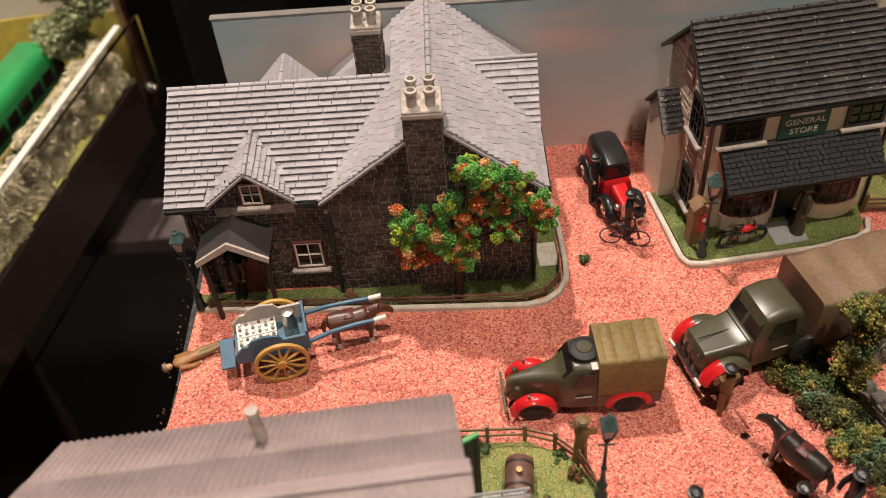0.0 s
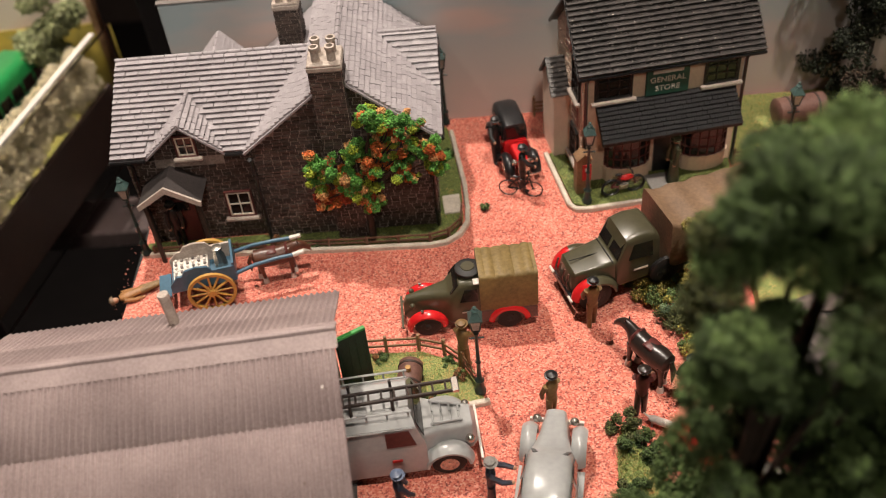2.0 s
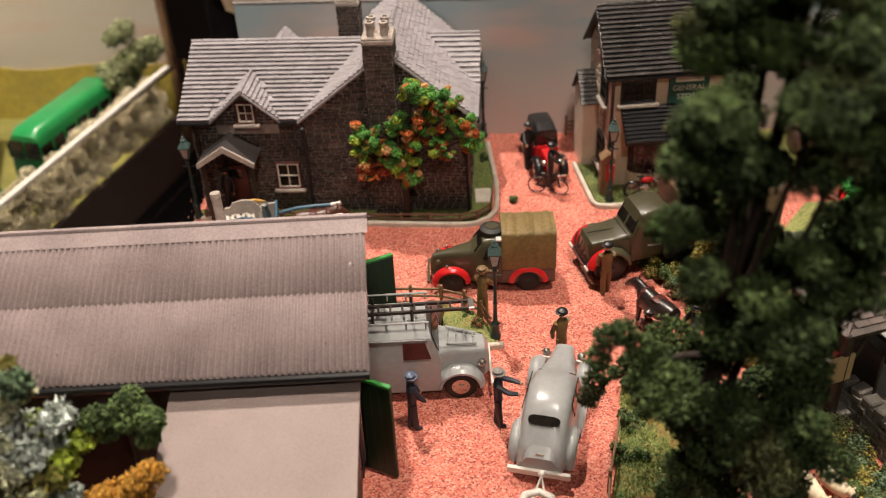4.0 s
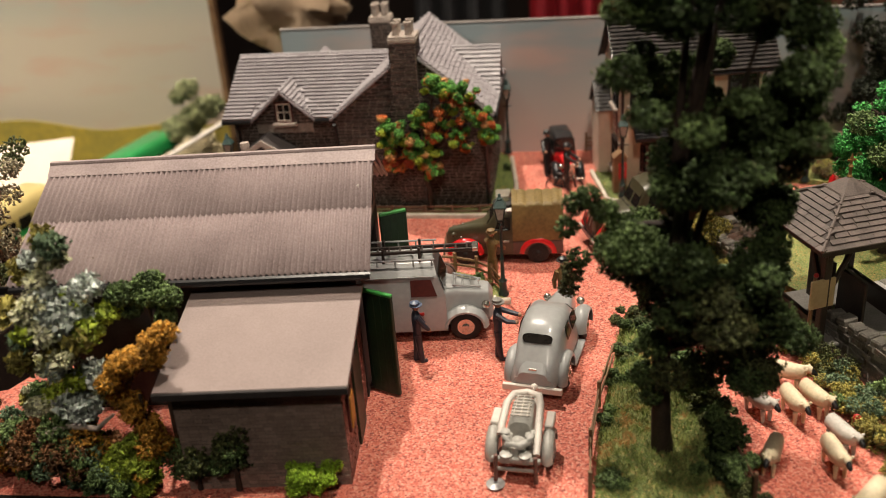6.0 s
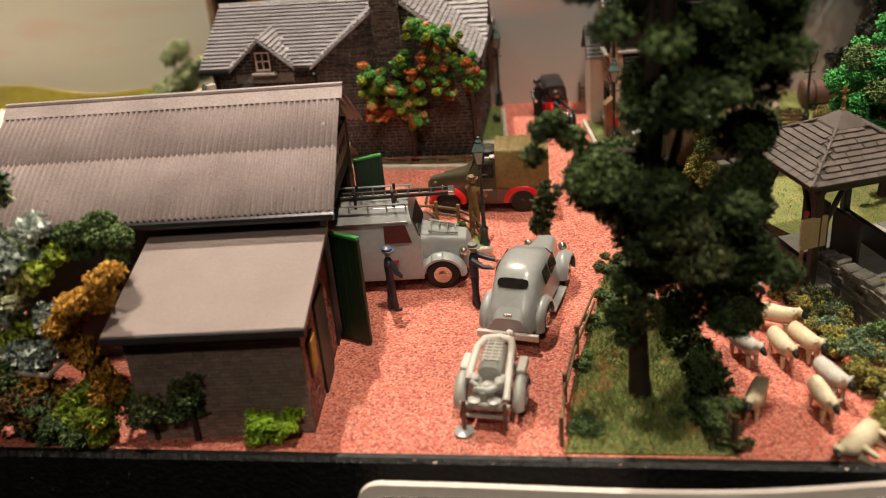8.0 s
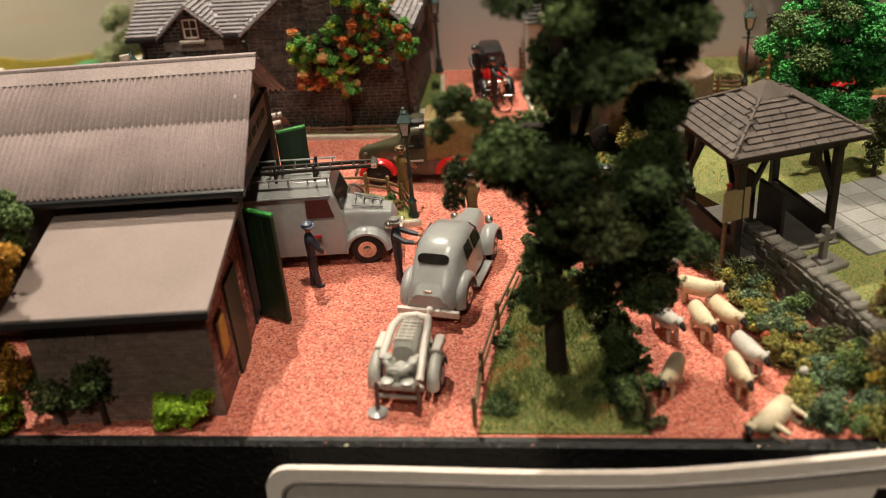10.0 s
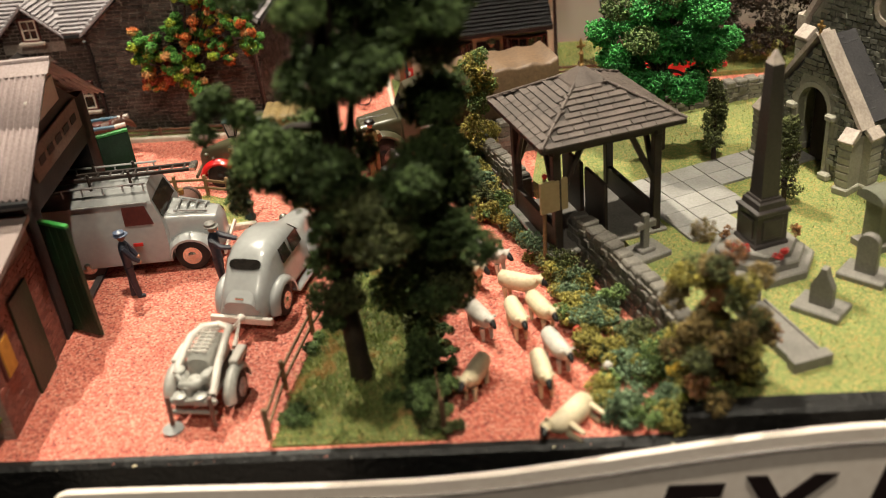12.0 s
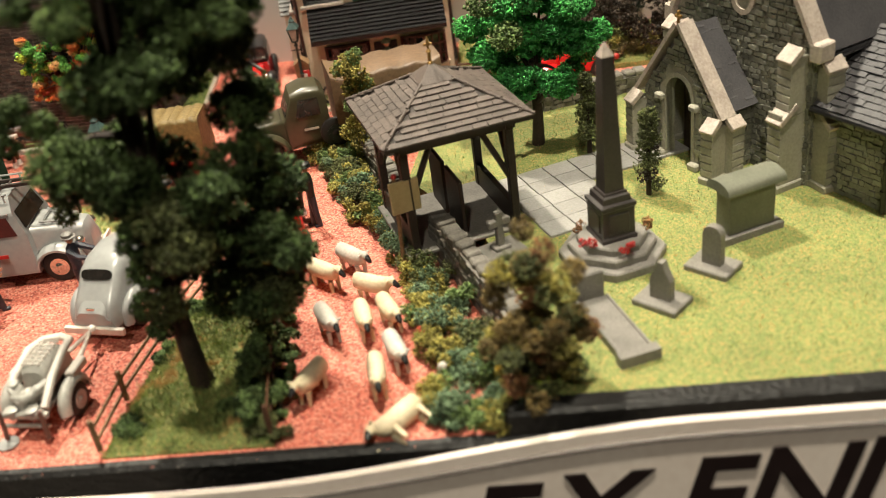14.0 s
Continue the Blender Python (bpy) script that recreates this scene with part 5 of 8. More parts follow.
def van_ring(x, lean=0.0):
    side = [(10.4, 4.2), (10.5, 5.0), (10.3, 17.2), (10.1, 18.0), (9.4, 23.6), (9.0, 24.4), (5.6, 27.6), (4.6, 28.0)]
    return [(x - max(0.0, z - 17) * lean, y, z) for y, z in side] + [(x - max(0.0, z - 17) * lean, -y, z) for y, z in side[::-1]]


g = Geo()
g.loft([van_ring(16.0, 0.34), van_ring(15.2, 0.34), van_ring(-20.0)])
part("body", g, [GREY_CAR], van, smooth=14)
for s in (-1, 1):
    g = Geo()
    g.box((-3, s * 9.55, 24.2), (31, 0.5, 0.5), 0.1)
    part("roof_gutter", g, [GREY_CAR], van)
for s in (-1, 1):
    mudguard(van, 22.0, 5.0, 6.2, s * 5.6, s * 11.0, -2, 178, GREY_CAR, "front_wing")
    wheel(van, 22.0, s * 8.8, 5.2, 2.8, CHROME)
    wheel(van, -10.0, s * 8.8, 5.2, 2.8, CHROME)
    pane(van, [(13.2, s * 10.35, 17.4), (4.6, s * 10.35, 17.4), (4.6, s * 9.55, 23.2), (11.4, s * 9.55, 23.2)], MAROON, (0, s, 0.2))
    bars(van, "badge", [((7.0, s * 10.6, 11.0), (3.0, 0.3, 1.2))], RED_PAINT)
    ball_part(van, "headlight", (29.0, s * 6.4, 11.4), 1.5, CHROME)
    g = Geo()
    g.tube([(27.5, s * 2.6, 16.4), (18, s * 4.4, 18.2)], 0.4, 6)
    for k in range(4):
        g.tube([(26.5 - k * 2.6, s * 0.2, 16.7 + k * 0.45), (26.5 - k * 2.6, s * (2.8 + k * 0.5), 16.5 + k * 0.45)], 0.3, 6)
    part("bonnet_rack", g, [GREY_CAR], van, smooth=40)
pane(van, [(15.6, -8.4, 18.6), (15.6, 8.4, 18.6), (13.7, 7.6, 24.2), (13.7, -7.6, 24.2)], out=(1, 0, 0.3), name="windscreen")
bars(van, "bumper", [((32.0, 0, 5.2), (0.8, 20, 1.5))], WHITE_PLASTIC)
g = Geo()
for s in (-1, 1):
    g.tube([(-20, s * 7.5, 29.6), (13, s * 7.5, 29.6)], 0.35, 6)
    for k in range(6):
        g.tube([(-18 + k * 6, s * 7.5, 27.2), (-18 + k * 6, s * 7.5, 29.6)], 0.3, 6)
part("roof_rail", g, [GREY_CAR], van, "grey roof rail")
ladder = thing("ladder", (67, 198.5, 30.2), "dark brown wooden ladder lying on the van roof", "ladder", rz=6)
for s in (-1, 1):
    g = Geo()
    g.box((2, s * 1.9, 0.4), (46, 0.8, 1.2), 0.2)
    part("rail", g, [DARK_WOOD], ladder)
for k in range(12):
    g = Geo()
    g.tube([(-19 + k * 3.7, -1.9, 0.4), (-19 + k * 3.7, 1.9, 0.4)], 0.35, 6)
    part("rung", g, [DARK_WOOD], ladder)
g = Geo()
g.box((24.4, 0, 0.4), (2.2, 5.0, 1.6), 0.3)
part("end_cap", g, [CHROME], ladder, "silver ladder end")
for x in (-6, 6):
    g = Geo()
    g.tube([(x, -3.4, -2.5), (x, -3.4, 2.6)], 0.5, 6)
    g.tube([(x, 3.4, -2.5), (x, 3.4, 2.6)], 0.5, 6)
    g.tube([(x, -3.4, -0.3), (x, 3.4, -0.3)], 0.4, 6)
    part("gantry", g, [DARK_WOOD], ladder)

# grey saloon
saloon = thing("grey_saloon", (116.0, 180.6, 0), "grey pre-war saloon car with rounded tail", "car", rz=78)
g = Geo()
g.loft([rr(25.5, 4.5, 4, 11.4, 1.4, 0.8), rr(24, 7.5, 3.6, 13.2, 1.8, 0.8), rr(14, 10.5, 3.2, 14.4, 2.2, 0.8), rr(9, 13.6, 3, 15, 2.4, 0.82), rr(6.5, 15, 3, 16, 2.4, 0.84), rr(2.5, 15.6, 3, 19.6, 3.0, 0.78), rr(-4, 16, 3, 21.0, 3.6, 0.82), rr(-11, 16, 3, 20.6, 3.8, 0.82), rr(-15.5, 15.6, 3, 19.0, 3.8, 0.82), rr(-19, 15, 3, 15.0, 3.4, 0.84), rr(-22.5, 14.2, 3, 12.0, 2.8, 0.86), rr(-25, 12.8, 3.2, 8.6, 2.0, 0.86)])
part("body", g, [GREY_CAR], saloon, smooth=40)
for s in (-1, 1):
    mudguard(saloon, 16, 4.6, 6.0, s * 5.0, s * 9.4, -12, 176, GREY_CAR, "front_wing")
    mudguard(saloon, -15, 4.6, 6.2, s * 6.2, s * 9.4, -4, 184, GREY_CAR, "rear_wing")
    wheel(saloon, 16, s * 7.4, 4.6, 2.4, CHROME)
    wheel(saloon, -15, s * 7.6, 4.6, 2.4, CHROME)
    for a, b in ((4.0, -3.2), (-4.2, -10.0)):
        pane(saloon, [(a, s * 7.35, 13.6), (b, s * 7.5, 13.6), (b - 0.2, s * 6.65, 18.0), (a - 1.2, s * 6.6, 18.0)], out=(0, s, 0.3))
    bars(saloon, "running_board", [((1, s * 8.2, 3.0), (16, 2.4, 0.7))], GREY_CAR)
    ball_part(saloon, "headlight", (22, s * 5.4, 10.6), 1.4, CHROME)
g = Geo()
c, n1 = Vector((-17.2, 0, 16.9)), Vector((-0.75, 0, 0.66))
ring = [c + Vector((0, 4.4 * math.copysign(abs(math.cos(a)) ** 0.5, math.cos(a)), 0)) + Vector((0.66, 0, 0.75)) * (1.5 * math.copysign(abs(math.sin(a)) ** 0.6, math.sin(a))) for a in [2 * math.pi * k / 20 for k in range(20)]]
g.loft([[p + n1 * 0.45 for p in ring], [p - n1 * 2.5 for p in ring]])
part("rear_window", g, [GLASS_DARK], saloon)
pane(saloon, [(6.6, -5.6, 15.6), (6.6, 5.6, 15.6), (3.2, 4.8, 18.8), (3.2, -4.8, 18.8)], out=(1, 0, 0.5), name="windscreen")
bars(saloon, "rear_bumper", [((-25.8, 0, 4.4), (1.4, 17.5, 1.9))], WHITE_PLASTIC, "white bumper")
bars(saloon, "front_bumper", [((26.4, 0, 4.4), (1.0, 16, 1.6))], WHITE_PLASTIC, "white bumper")
saloon.scale = (0.94, 1.0, 1.0)
bars(saloon, "boot_handle", [((-24.6, 0, 10.4), (0.6, 2.4, 0.6))], CHROME)
g = Geo()
g.loft([[(x, y, z) for x, y, z in rr(-20.5, 11, 6.5, 13.6, 2.4, 0.84)], rr(-25.4, 10.5, 5.5, 9.6, 2.0, 0.84)])
part("boot_lid", g, [GREY_CAR], saloon, smooth=40)

saloon.scale = (0.95, 1.04, 1.0)

# trailer pump
pump = thing("trailer_pump", (109, 129.5, 0), "light grey trailer fire pump hitched to the saloon", "trailer pump", rz=84)
g = Geo()
g.box((0, 0, 6.4), (21, 9.5, 1.8), 0.5)
g.box((-10.8, 0, 7.6), (1.3, 13, 1.5), 0.3)
g.box((-10.8, 0, 4.4), (1.0, 12, 1.0), 0.3)
part("chassis", g, [PUMP_GREY], pump)
for s in (-1, 1):
    g = Geo()
    g.tube([(-8.4, s * 1.6, 9.4), (-8.4, s * 1.6, 11.2), (-7.4, s * 3.6, 12.2), (-4, s * 3.8, 12.0)], 0.8, 8)
    part("delivery_pipe", g, [PUMP_GREY], pump, smooth=50)
g = Geo()
for k in range(7):
    g.box((7.2 - k * 1.5, 0, 15.45), (0.28, 5.4, 0.5), 0.08)
for y in (-1.8, 0, 1.8):
    g.box((2.7, y, 15.4), (10, 0.26, 0.4), 0.08)
part("cooling_grid", g, [WHITE_PLASTIC], pump)
g = Geo()
g.loft([rr(9, 6.4, 7.2, 13.4, 1.6, 0.86), rr(7, 7.2, 7.2, 15.2, 2.0, 0.86), rr(-2, 7.2, 7.2, 15.2, 2.0, 0.86), rr(-3, 6.6, 7.2, 14.0, 2.0, 0.86)])
part("engine_cover", g, [PUMP_GREY], pump, smooth=35)
g = Geo()
g.tube([(-9.5, -5.2, 8.6), (-3, -5.0, 12.4), (5, -4.6, 14.6), (10, -3.6, 14.0), (12.2, 0, 13.4), (10, 3.6, 14.0), (5, 4.6, 14.6), (-3, 5.0, 12.4), (-5, 5.0, 11.2)], 1.05, 8)
part("hose_rail", g, [WHITE_PLASTIC], pump, "white curved carrying rail", smooth=50)
g = Geo()
g.tube([(-4, -2.5, 10.8), (-7, -3.4, 11.4), (-9.4, -1.0, 11), (-8.6, 2.4, 10.6), (-5, 2.6, 11.4)], 1.15, 8)
g.tube([(-9, 0.4, 7), (-9, 0.4, 11)], 1.4, 10)
g.ball((-6.5, 0, 9.4), 2.4, 10, 7)
part("pump_pipework", g, [PUMP_GREY], pump, smooth=50)
for x, y, z, r, h in ((-6.0, 3.4, 9, 1.0, 4.6), (-6.6, -3.2, 9, 0.9, 4.0), (-10.4, 2.6, 6.8, 1.3, 2.6), (-10.4, -2.4, 6.8, 1.3, 2.6)):
    g = Geo()
    g.rev([(r, 0), (r, h * 0.7), (r * 1.35, h * 0.74), (r * 1.35, h * 0.9), (r * 0.6, h)], (x, y, z), 10)
    part("valve", g, [PUMP_GREY], pump, smooth=40)
for s in (-1, 1):
    wheel(pump, -1, s * 7.6, 4.3, 2.6, GREY_CAR)
    mudguard(pump, -1, 4.3, 5.3, s * 6.0, s * 9.2, -4, 184, PUMP_GREY)
    g = Geo()
    g.tube([(-11.6, s * 5.2, 9.4), (-12.2, s * 5.4, 1.6)], 0.6, 8)
    part("stand_leg", g, [RUST], pump)
    g = Geo()
    g.box((3.4, s * 7.4, 10.4), (7, 2.4, 2.2), 0.3)
    part("tool_locker", g, [WHITE_PLASTIC], pump)
g = Geo()
g.rev([(2.4, 0), (2.6, 0.5), (1.0, 0.9)], (-12.6, 5.4, 0.2), 14)
part("stand_foot", g, [GREY_CAR], pump)
g = Geo()
g.tube([(12, -2.6, 6.4), (24, 0, 6.4), (12, 2.6, 6.4)], 0.7, 8)
g.ball((25, 0, 6.4), 1.2, 8, 6)
part("drawbar", g, [WHITE_PLASTIC], pump)

# milk cart
cart = thing("milk_cart", (4.6, 278.2, 0), "blue two-wheeled milk cart with yellow spoked wheels", "cart", rz=12)
bars(cart, "floor", [((-2.5, 0, 9.6), (23, 13, 1.0))], CART_BLUE)
for s in (-1, 1):
    g = Geo()
    g.prism([(-14, 9.6), (9, 9.6), (9, 16.4), (-11, 16.4), (-14, 13)], "y", s * 6.6 - 0.45, s * 6.6 + 0.45)
    g.prism([(-9.5, 16.2), (1.5, 16.2), (0, 18.4), (-4, 19.2), (-8, 18.4)], "y", s * 6.6 - 0.4, s * 6.6 + 0.4)
    part("side_board", g, [CART_BLUE if s < 0 else STONE_TRIM], cart)
    g = Geo()
    g.tube([(8, s * 6.0, 11.4), (16, s * 5.4, 13.2), (24, s * 4.9, 13.6), (30, s * 4.7, 13.4)], 0.75, 8)
    part("shaft", g, [CART_BLUE], cart, smooth=50)
    g = Geo()
    g.tube([(30, s * 4.7, 13.4), (34, s * 4.5, 13.8)], 0.85, 8)
    part("shaft_tip", g, [WHITE_PLASTIC], cart, "white shaft tip")
    g = Geo()
    R = 8.6
    ring = lambda r, y: [(r * math.cos(2 * math.pi * k / 32), y, r * math.sin(2 * math.pi * k / 32)) for k in range(32)]
    g.loft([ring(R, -0.6), ring(R, 0.6), ring(R - 1.1, 0.6), ring(R - 1.1, -0.6), ring(R, -0.6)], cap=False)
    wh = part("wheel", g, [CART_YELLOW], cart, "yellow spoked wheel", at=(-0.5, s * 9.4, R), smooth=40)
    for k in range(12):
        a = 2 * math.pi * k / 12
        g = Geo()
        g.tube([(1.2 * math.cos(a), 0, 1.2 * math.sin(a)), ((R - 0.9) * math.cos(a), 0, (R - 0.9) * math.sin(a))], [0.5, 0.36], 6)
        part("spoke", g, [CART_YELLOW], wh)
    g = Geo()
    g.tube([(0, -1.3, 0), (0, 1.3, 0)], 1.4, 12)
    part("hub", g, [CART_YELLOW], wh, smooth=40)
bars(cart, "front_board", [((8.8, 0, 13.6), (0.9, 13.2, 8.0))], CART_BLUE)
bars(cart, "tail_step", [((-17, 0, 7.4), (4.4, 12, 0.8))], CART_BLUE)
g = Geo()
g.tube([(-0.5, -8.6, 8.6), (-0.5, 8.6, 8.6)], 0.7, 8)
part("axle", g, [BLACK_PAINT], cart)
for y in (-3.1, 3.1):
    crate = thing("bottle_crate", (0, 0, 0), "white milk bottle crate lying in the cart", "crate", "crates in the cart")
    crate.matrix_world = here(4.6, 278.2, 0, 12) @ here(-6.5, y, 10.1)
    bars(crate, "tray", [((0, 0, 1.6), (12.5, 5.9, 3.2))], WHITE_PLASTIC)
    for i in range(6):
        for j in range(3):
            g = Geo()
            g.tube([(-5.1 + i * 2.05, -1.9 + j * 1.9, 3.0), (-5.1 + i * 2.05, -1.9 + j * 1.9, 4.0)], [0.62, 0.5], 8)
            part("bottle_top", g, [BOARD_GREY if (i + j) % 2 else WHITE_PLASTIC], crate)
churn = Geo()
churn.rev([(2.3, 0), (2.4, 1), (2.2, 5.5), (1.5, 7.6), (1.5, 8.6), (1.9, 8.8), (1.9, 9.6), (0.4, 9.9)], n=16)
c = single("milk_churn", churn, [CHROME], (0, 0, 0), "tall metal milk churn standing in the cart", "churn", smooth=40)
c.matrix_world = here(4.6, 278.2, 0, 12) @ here(4.2, 1.0, 10.1)


# ---- animals and little figures, each one plain mesh ----
def horse(at, rz, mat, label, feet, size):
    g = Geo()
    g.loft([[(x, w * math.cos(a), zc + h * math.sin(a)) for a in [2 * math.pi * k / 12 for k in range(12)]] for x, w, h, zc in ((-10, 1.2, 1.6, 14), (-9, 3.4, 3.8, 13.4), (-5, 4.2, 4.6, 13), (0, 4.0, 4.3, 12.7), (5, 4.0, 4.6, 13.2), (8, 2.6, 3.6, 14.4), (9.6, 1.4, 2.2, 15.4))])
    g.loft([[(x + 0, w * math.cos(a), z + h * math.sin(a)) for a in [2 * math.pi * k / 10 for k in range(10)]] for x, z, w, h in ((6, 14.4, 2.4, 3.8), (8.6, 15.8, 2.0, 3.0), (10.8, 16.6, 1.7, 2.4), (12.8, 16.4, 1.6, 2.0), (15, 14.8, 1.3, 1.6), (16.4, 13.4, 1.1, 1.2))])
    g.ball((11.0, 1.0, 19.0), (0.4, 0.3, 1.0), 6, 4)
    g.ball((11.0, -1.0, 19.0), (0.4, 0.3, 1.0), 6, 4)
    g.tube([(-10, 0, 15.5), (-11.6, 0, 12), (-11.4, 0, 6.5)], [0.9, 1.1, 0.4], 8)
    for x, y, k in ((6.5, 1.8, 0.8), (6.8, -1.8, -0.6), (-7.6, 1.9, -0.8), (-7.0, -1.9, 0.7)):
        g.tube([(x, y, 12), (x + k * 0.4, y, 7), (x + k, y, 2.2)], [1.7, 1.0, 0.8], 8)
    g.m = 1
    for x, y, k in ((6.5, 1.8, 0.8), (6.8, -1.8, -0.6), (-7.6, 1.9, -0.8), (-7.0, -1.9, 0.7)):
        g.tube([(x + k, y, 2.6), (x + k, y, 0)], [1.0, 1.4], 8)
    g.m = 2
    g.tube([(5.4, -3.6, 12), (5.6, -2.6, 16.6), (5.6, 0, 17.6), (5.6, 2.6, 16.6), (5.4, 3.6, 12)], 0.7, 6)
    g.box((-1, 0, 16.6), (4.2, 5.4, 0.9), 0.3)
    ob = single("model_horse", g, [mat, feet, MAROON], at, label, "horse figurine", "model horses", rz=rz, smooth=50)
    ob.scale = (size, size, size)
    return ob


horse((27.5, 283.2, 0), 10, HORSE_BROWN, "glossy brown model horse harnessed between the cart shafts", WHITE_PLASTIC, 0.82)
horse((152.5, 224.5, 0), 124, HORSE_DARK, "dark model cart horse with white feet on the road", WHITE_PLASTIC, 0.92)


def sheep(at, rz, mat, label, lying=False):
    g = Geo()
    g.loft([[(x, w * math.cos(a), zc + h * math.sin(a)) for a in [2 * math.pi * k / 10 for k in range(10)]] for x, w, h, zc in ((-6.8, 1.0, 1.2, 6.2), (-6, 2.5, 2.6, 6.0), (-2, 2.9, 2.9, 5.8), (2, 2.8, 2.8, 5.9), (5, 2.1, 2.3, 6.6), (6.4, 1.2, 1.5, 7.4))])
    for x in (-4.4, 3.6):
        for y in (-1.5, 1.5):
            g.tube([(x, y, 4), (x + 0.3, y, 0)], [0.9, 0.55], 6)
    g.loft([[(x, w * math.cos(a), zc + h * math.sin(a)) for a in [2 * math.pi * k / 8 for k in range(8)]] for x, w, h, zc in ((5.2, 1.3, 1.5, 7.8), (7, 1.3, 1.4, 8.2), (8, 1.1, 1.2, 7.8))])
    g.ball((6.4, 1.6, 8.6), (0.4, 1.0, 0.4), 6, 4)
    g.ball((6.4, -1.6, 8.6), (0.4, 1.0, 0.4), 6, 4)
    g.m = 1
    g.loft([[(x, w * math.cos(a), zc + h * math.sin(a)) for a in [2 * math.pi * k / 8 for k in range(8)]] for x, w, h, zc in ((7.9, 1.05, 1.15, 7.7), (9.2, 0.8, 0.8, 7.1), (9.7, 0.4, 0.4, 6.9))])
    ob = single("model_sheep", g, [mat, BLACK_CLOTH], at, label, "sheep figurine", "flock of model sheep", rz=rz, smooth=60)
    ob.scale = (0.9, 0.82, 0.95)
    if lying:
        ob.matrix_world = here(at[0], at[1], 2.6, rz) @ pose(0, 0, 0, 78) @ here(0, 0, -5.6)
    return ob


for x, y, r, m in ((174.5, 127, -112, 0), (190.5, 127, -80, 0), (194.5, 136, -68, 1), (175.5, 151, -62, 1), (185, 150.5, -75, 0), (191.5, 153, -65, 0), (186, 166, -28, 0), (171.5, 175, -40, 0), (178.5, 182, -45, 1)):
    sheep((x, y, 0), r, GREY_FLEECE if m else FLEECE, "white model sheep walking along the red road" if m else "cream model sheep with black face on the road")
sheep((196.5, 113.5, 0), -128, FLEECE, "cream model sheep toppled onto its side", True)


def figure(at, rz, coat, legs, label, hat=None, head=None, lean=0.0, arms=(0, 0), lying=False, skirt=False):
    g = Geo()
    if skirt:
        g.rev([(2.4, 0), (2.2, 4), (1.6, 11)], n=10)
        g.m = 1
    else:
        g.m = 1
        for s, k in ((-1, 0.9), (1, -0.9)):
            g.tube([(k, s * 1.0, 0.4), (k * 0.4, s * 1.0, 5), (0, s * 0.8, 10.6)], [0.85, 1.0, 1.25], 8)
            g.box((k + 0.5, s * 1.0, 0.5), (2.4, 1.3, 1.0), 0.3)
        g.m = 0
    g.m = 0
    g.loft([[(w2 * math.cos(a), w * math.sin(a), z) for a in [2 * math.pi * k / 10 for k in range(10)]] for z, w, w2 in ((9.6, 1.7, 1.3), (12.5, 1.8, 1.3), (15.5, 2.3, 1.5), (17.6, 2.1, 1.3), (18.6, 0.9, 0.8))])
    for s, a in ((-1, arms[0]), (1, arms[1])):
        e = Vector((1.0 + 3.0 * math.sin(radians(a)), s * 2.9, 13.4 + 2.6 * math.sin(radians(a))))
        h = Vector((1.6 + 5.6 * math.sin(radians(a)), s * 2.3, 10.4 + 5.6 * math.sin(radians(a))))
        g.tube([(0, s * 2.2, 17.3), e, h], [0.95, 0.85, 0.65], 7)
        g.m = 2
        g.ball(h, 0.75, 6, 4)
        g.m = 0
    g.m = 2
    g.ball((0.2, 0, 20.4), (1.25, 1.15, 1.6), 9, 7)
    g.m = 3
    g.rev([(1.5, 0), (1.65, 0.5), (1.6, 1.1), (0.4, 1.7)], (0, 0, 20.8), 12)
    g.rev([(2.1, 0), (2.1, 0.25), (1.4, 0.4)], (0.3, 0, 20.8), 12)
    ob = single("model_figure", g, [coat, legs, SKIN, hat or BLACK_CLOTH], at, label, "figurine", "model figures", rz=rz, smooth=50)
    if lying:
        ob.matrix_world = here(at[0], at[1], 1.8, rz) @ pose(0, 0, 0, 0, 90, 0)
    return ob


figure((138, 247.5, 0), 100, KHAKI_CLOTH, KHAKI_CLOTH, "khaki painted soldier figurine beside the lorry", arms=(25, 10))
figure((94, 233, 0), 60, KHAKI_CLOTH, KHAKI_CLOTH, "khaki painted soldier figurine leaning at the rail fence", hat=KHAKI_CLOTH, arms=(30, 30))
figure((120, 209.5, 0), 120, KHAKI_CLOTH, KHAKI_CLOTH, "khaki painted soldier figurine in the open road", arms=(20, 0))
figure((147.5, 209, 0), 70, MAROON, HORSE_DARK, "dark red painted figurine leading the cart horse", hat=HORSE_DARK, arms=(40, 20))
figure((163, 212, 0), 200, BLACK_CLOTH, NAVY_CLOTH, "black painted shepherd figurine among the flock", arms=(20, 45))
figure((73.5, 178.5, 0), 20, NAVY_CLOTH, NAVY_CLOTH, "navy painted fireman figurine by the van", hat=STEEL_HELMET, arms=(20, 15))
figure((99.5, 180.5, 0), -8, NAVY_CLOTH, NAVY_CLOTH, "navy painted fireman figurine reaching to the saloon", hat=GREY_STONE, arms=(60, 65))
figure((-12, 303.5, 1), -80, BLACK_CLOTH, BLACK_CLOTH, "black suited figurine standing at the porch")
figure((112.5, 342, 0), -70, BLACK_CLOTH, BLACK_CLOTH, "black painted figurine beside the vintage car", arms=(30, 10))
figure((121.5, 321, 1), -15, BLACK_CLOTH, BLACK_CLOTH, "black painted policeman figurine standing with a bicycle", arms=(40, 40))
figure((180, 318, 1.6), 200, GREEN_CLOTH, GREEN_CLOTH, "drab green painted figurine at the shop door", hat=GREEN_CLOTH, skirt=True)
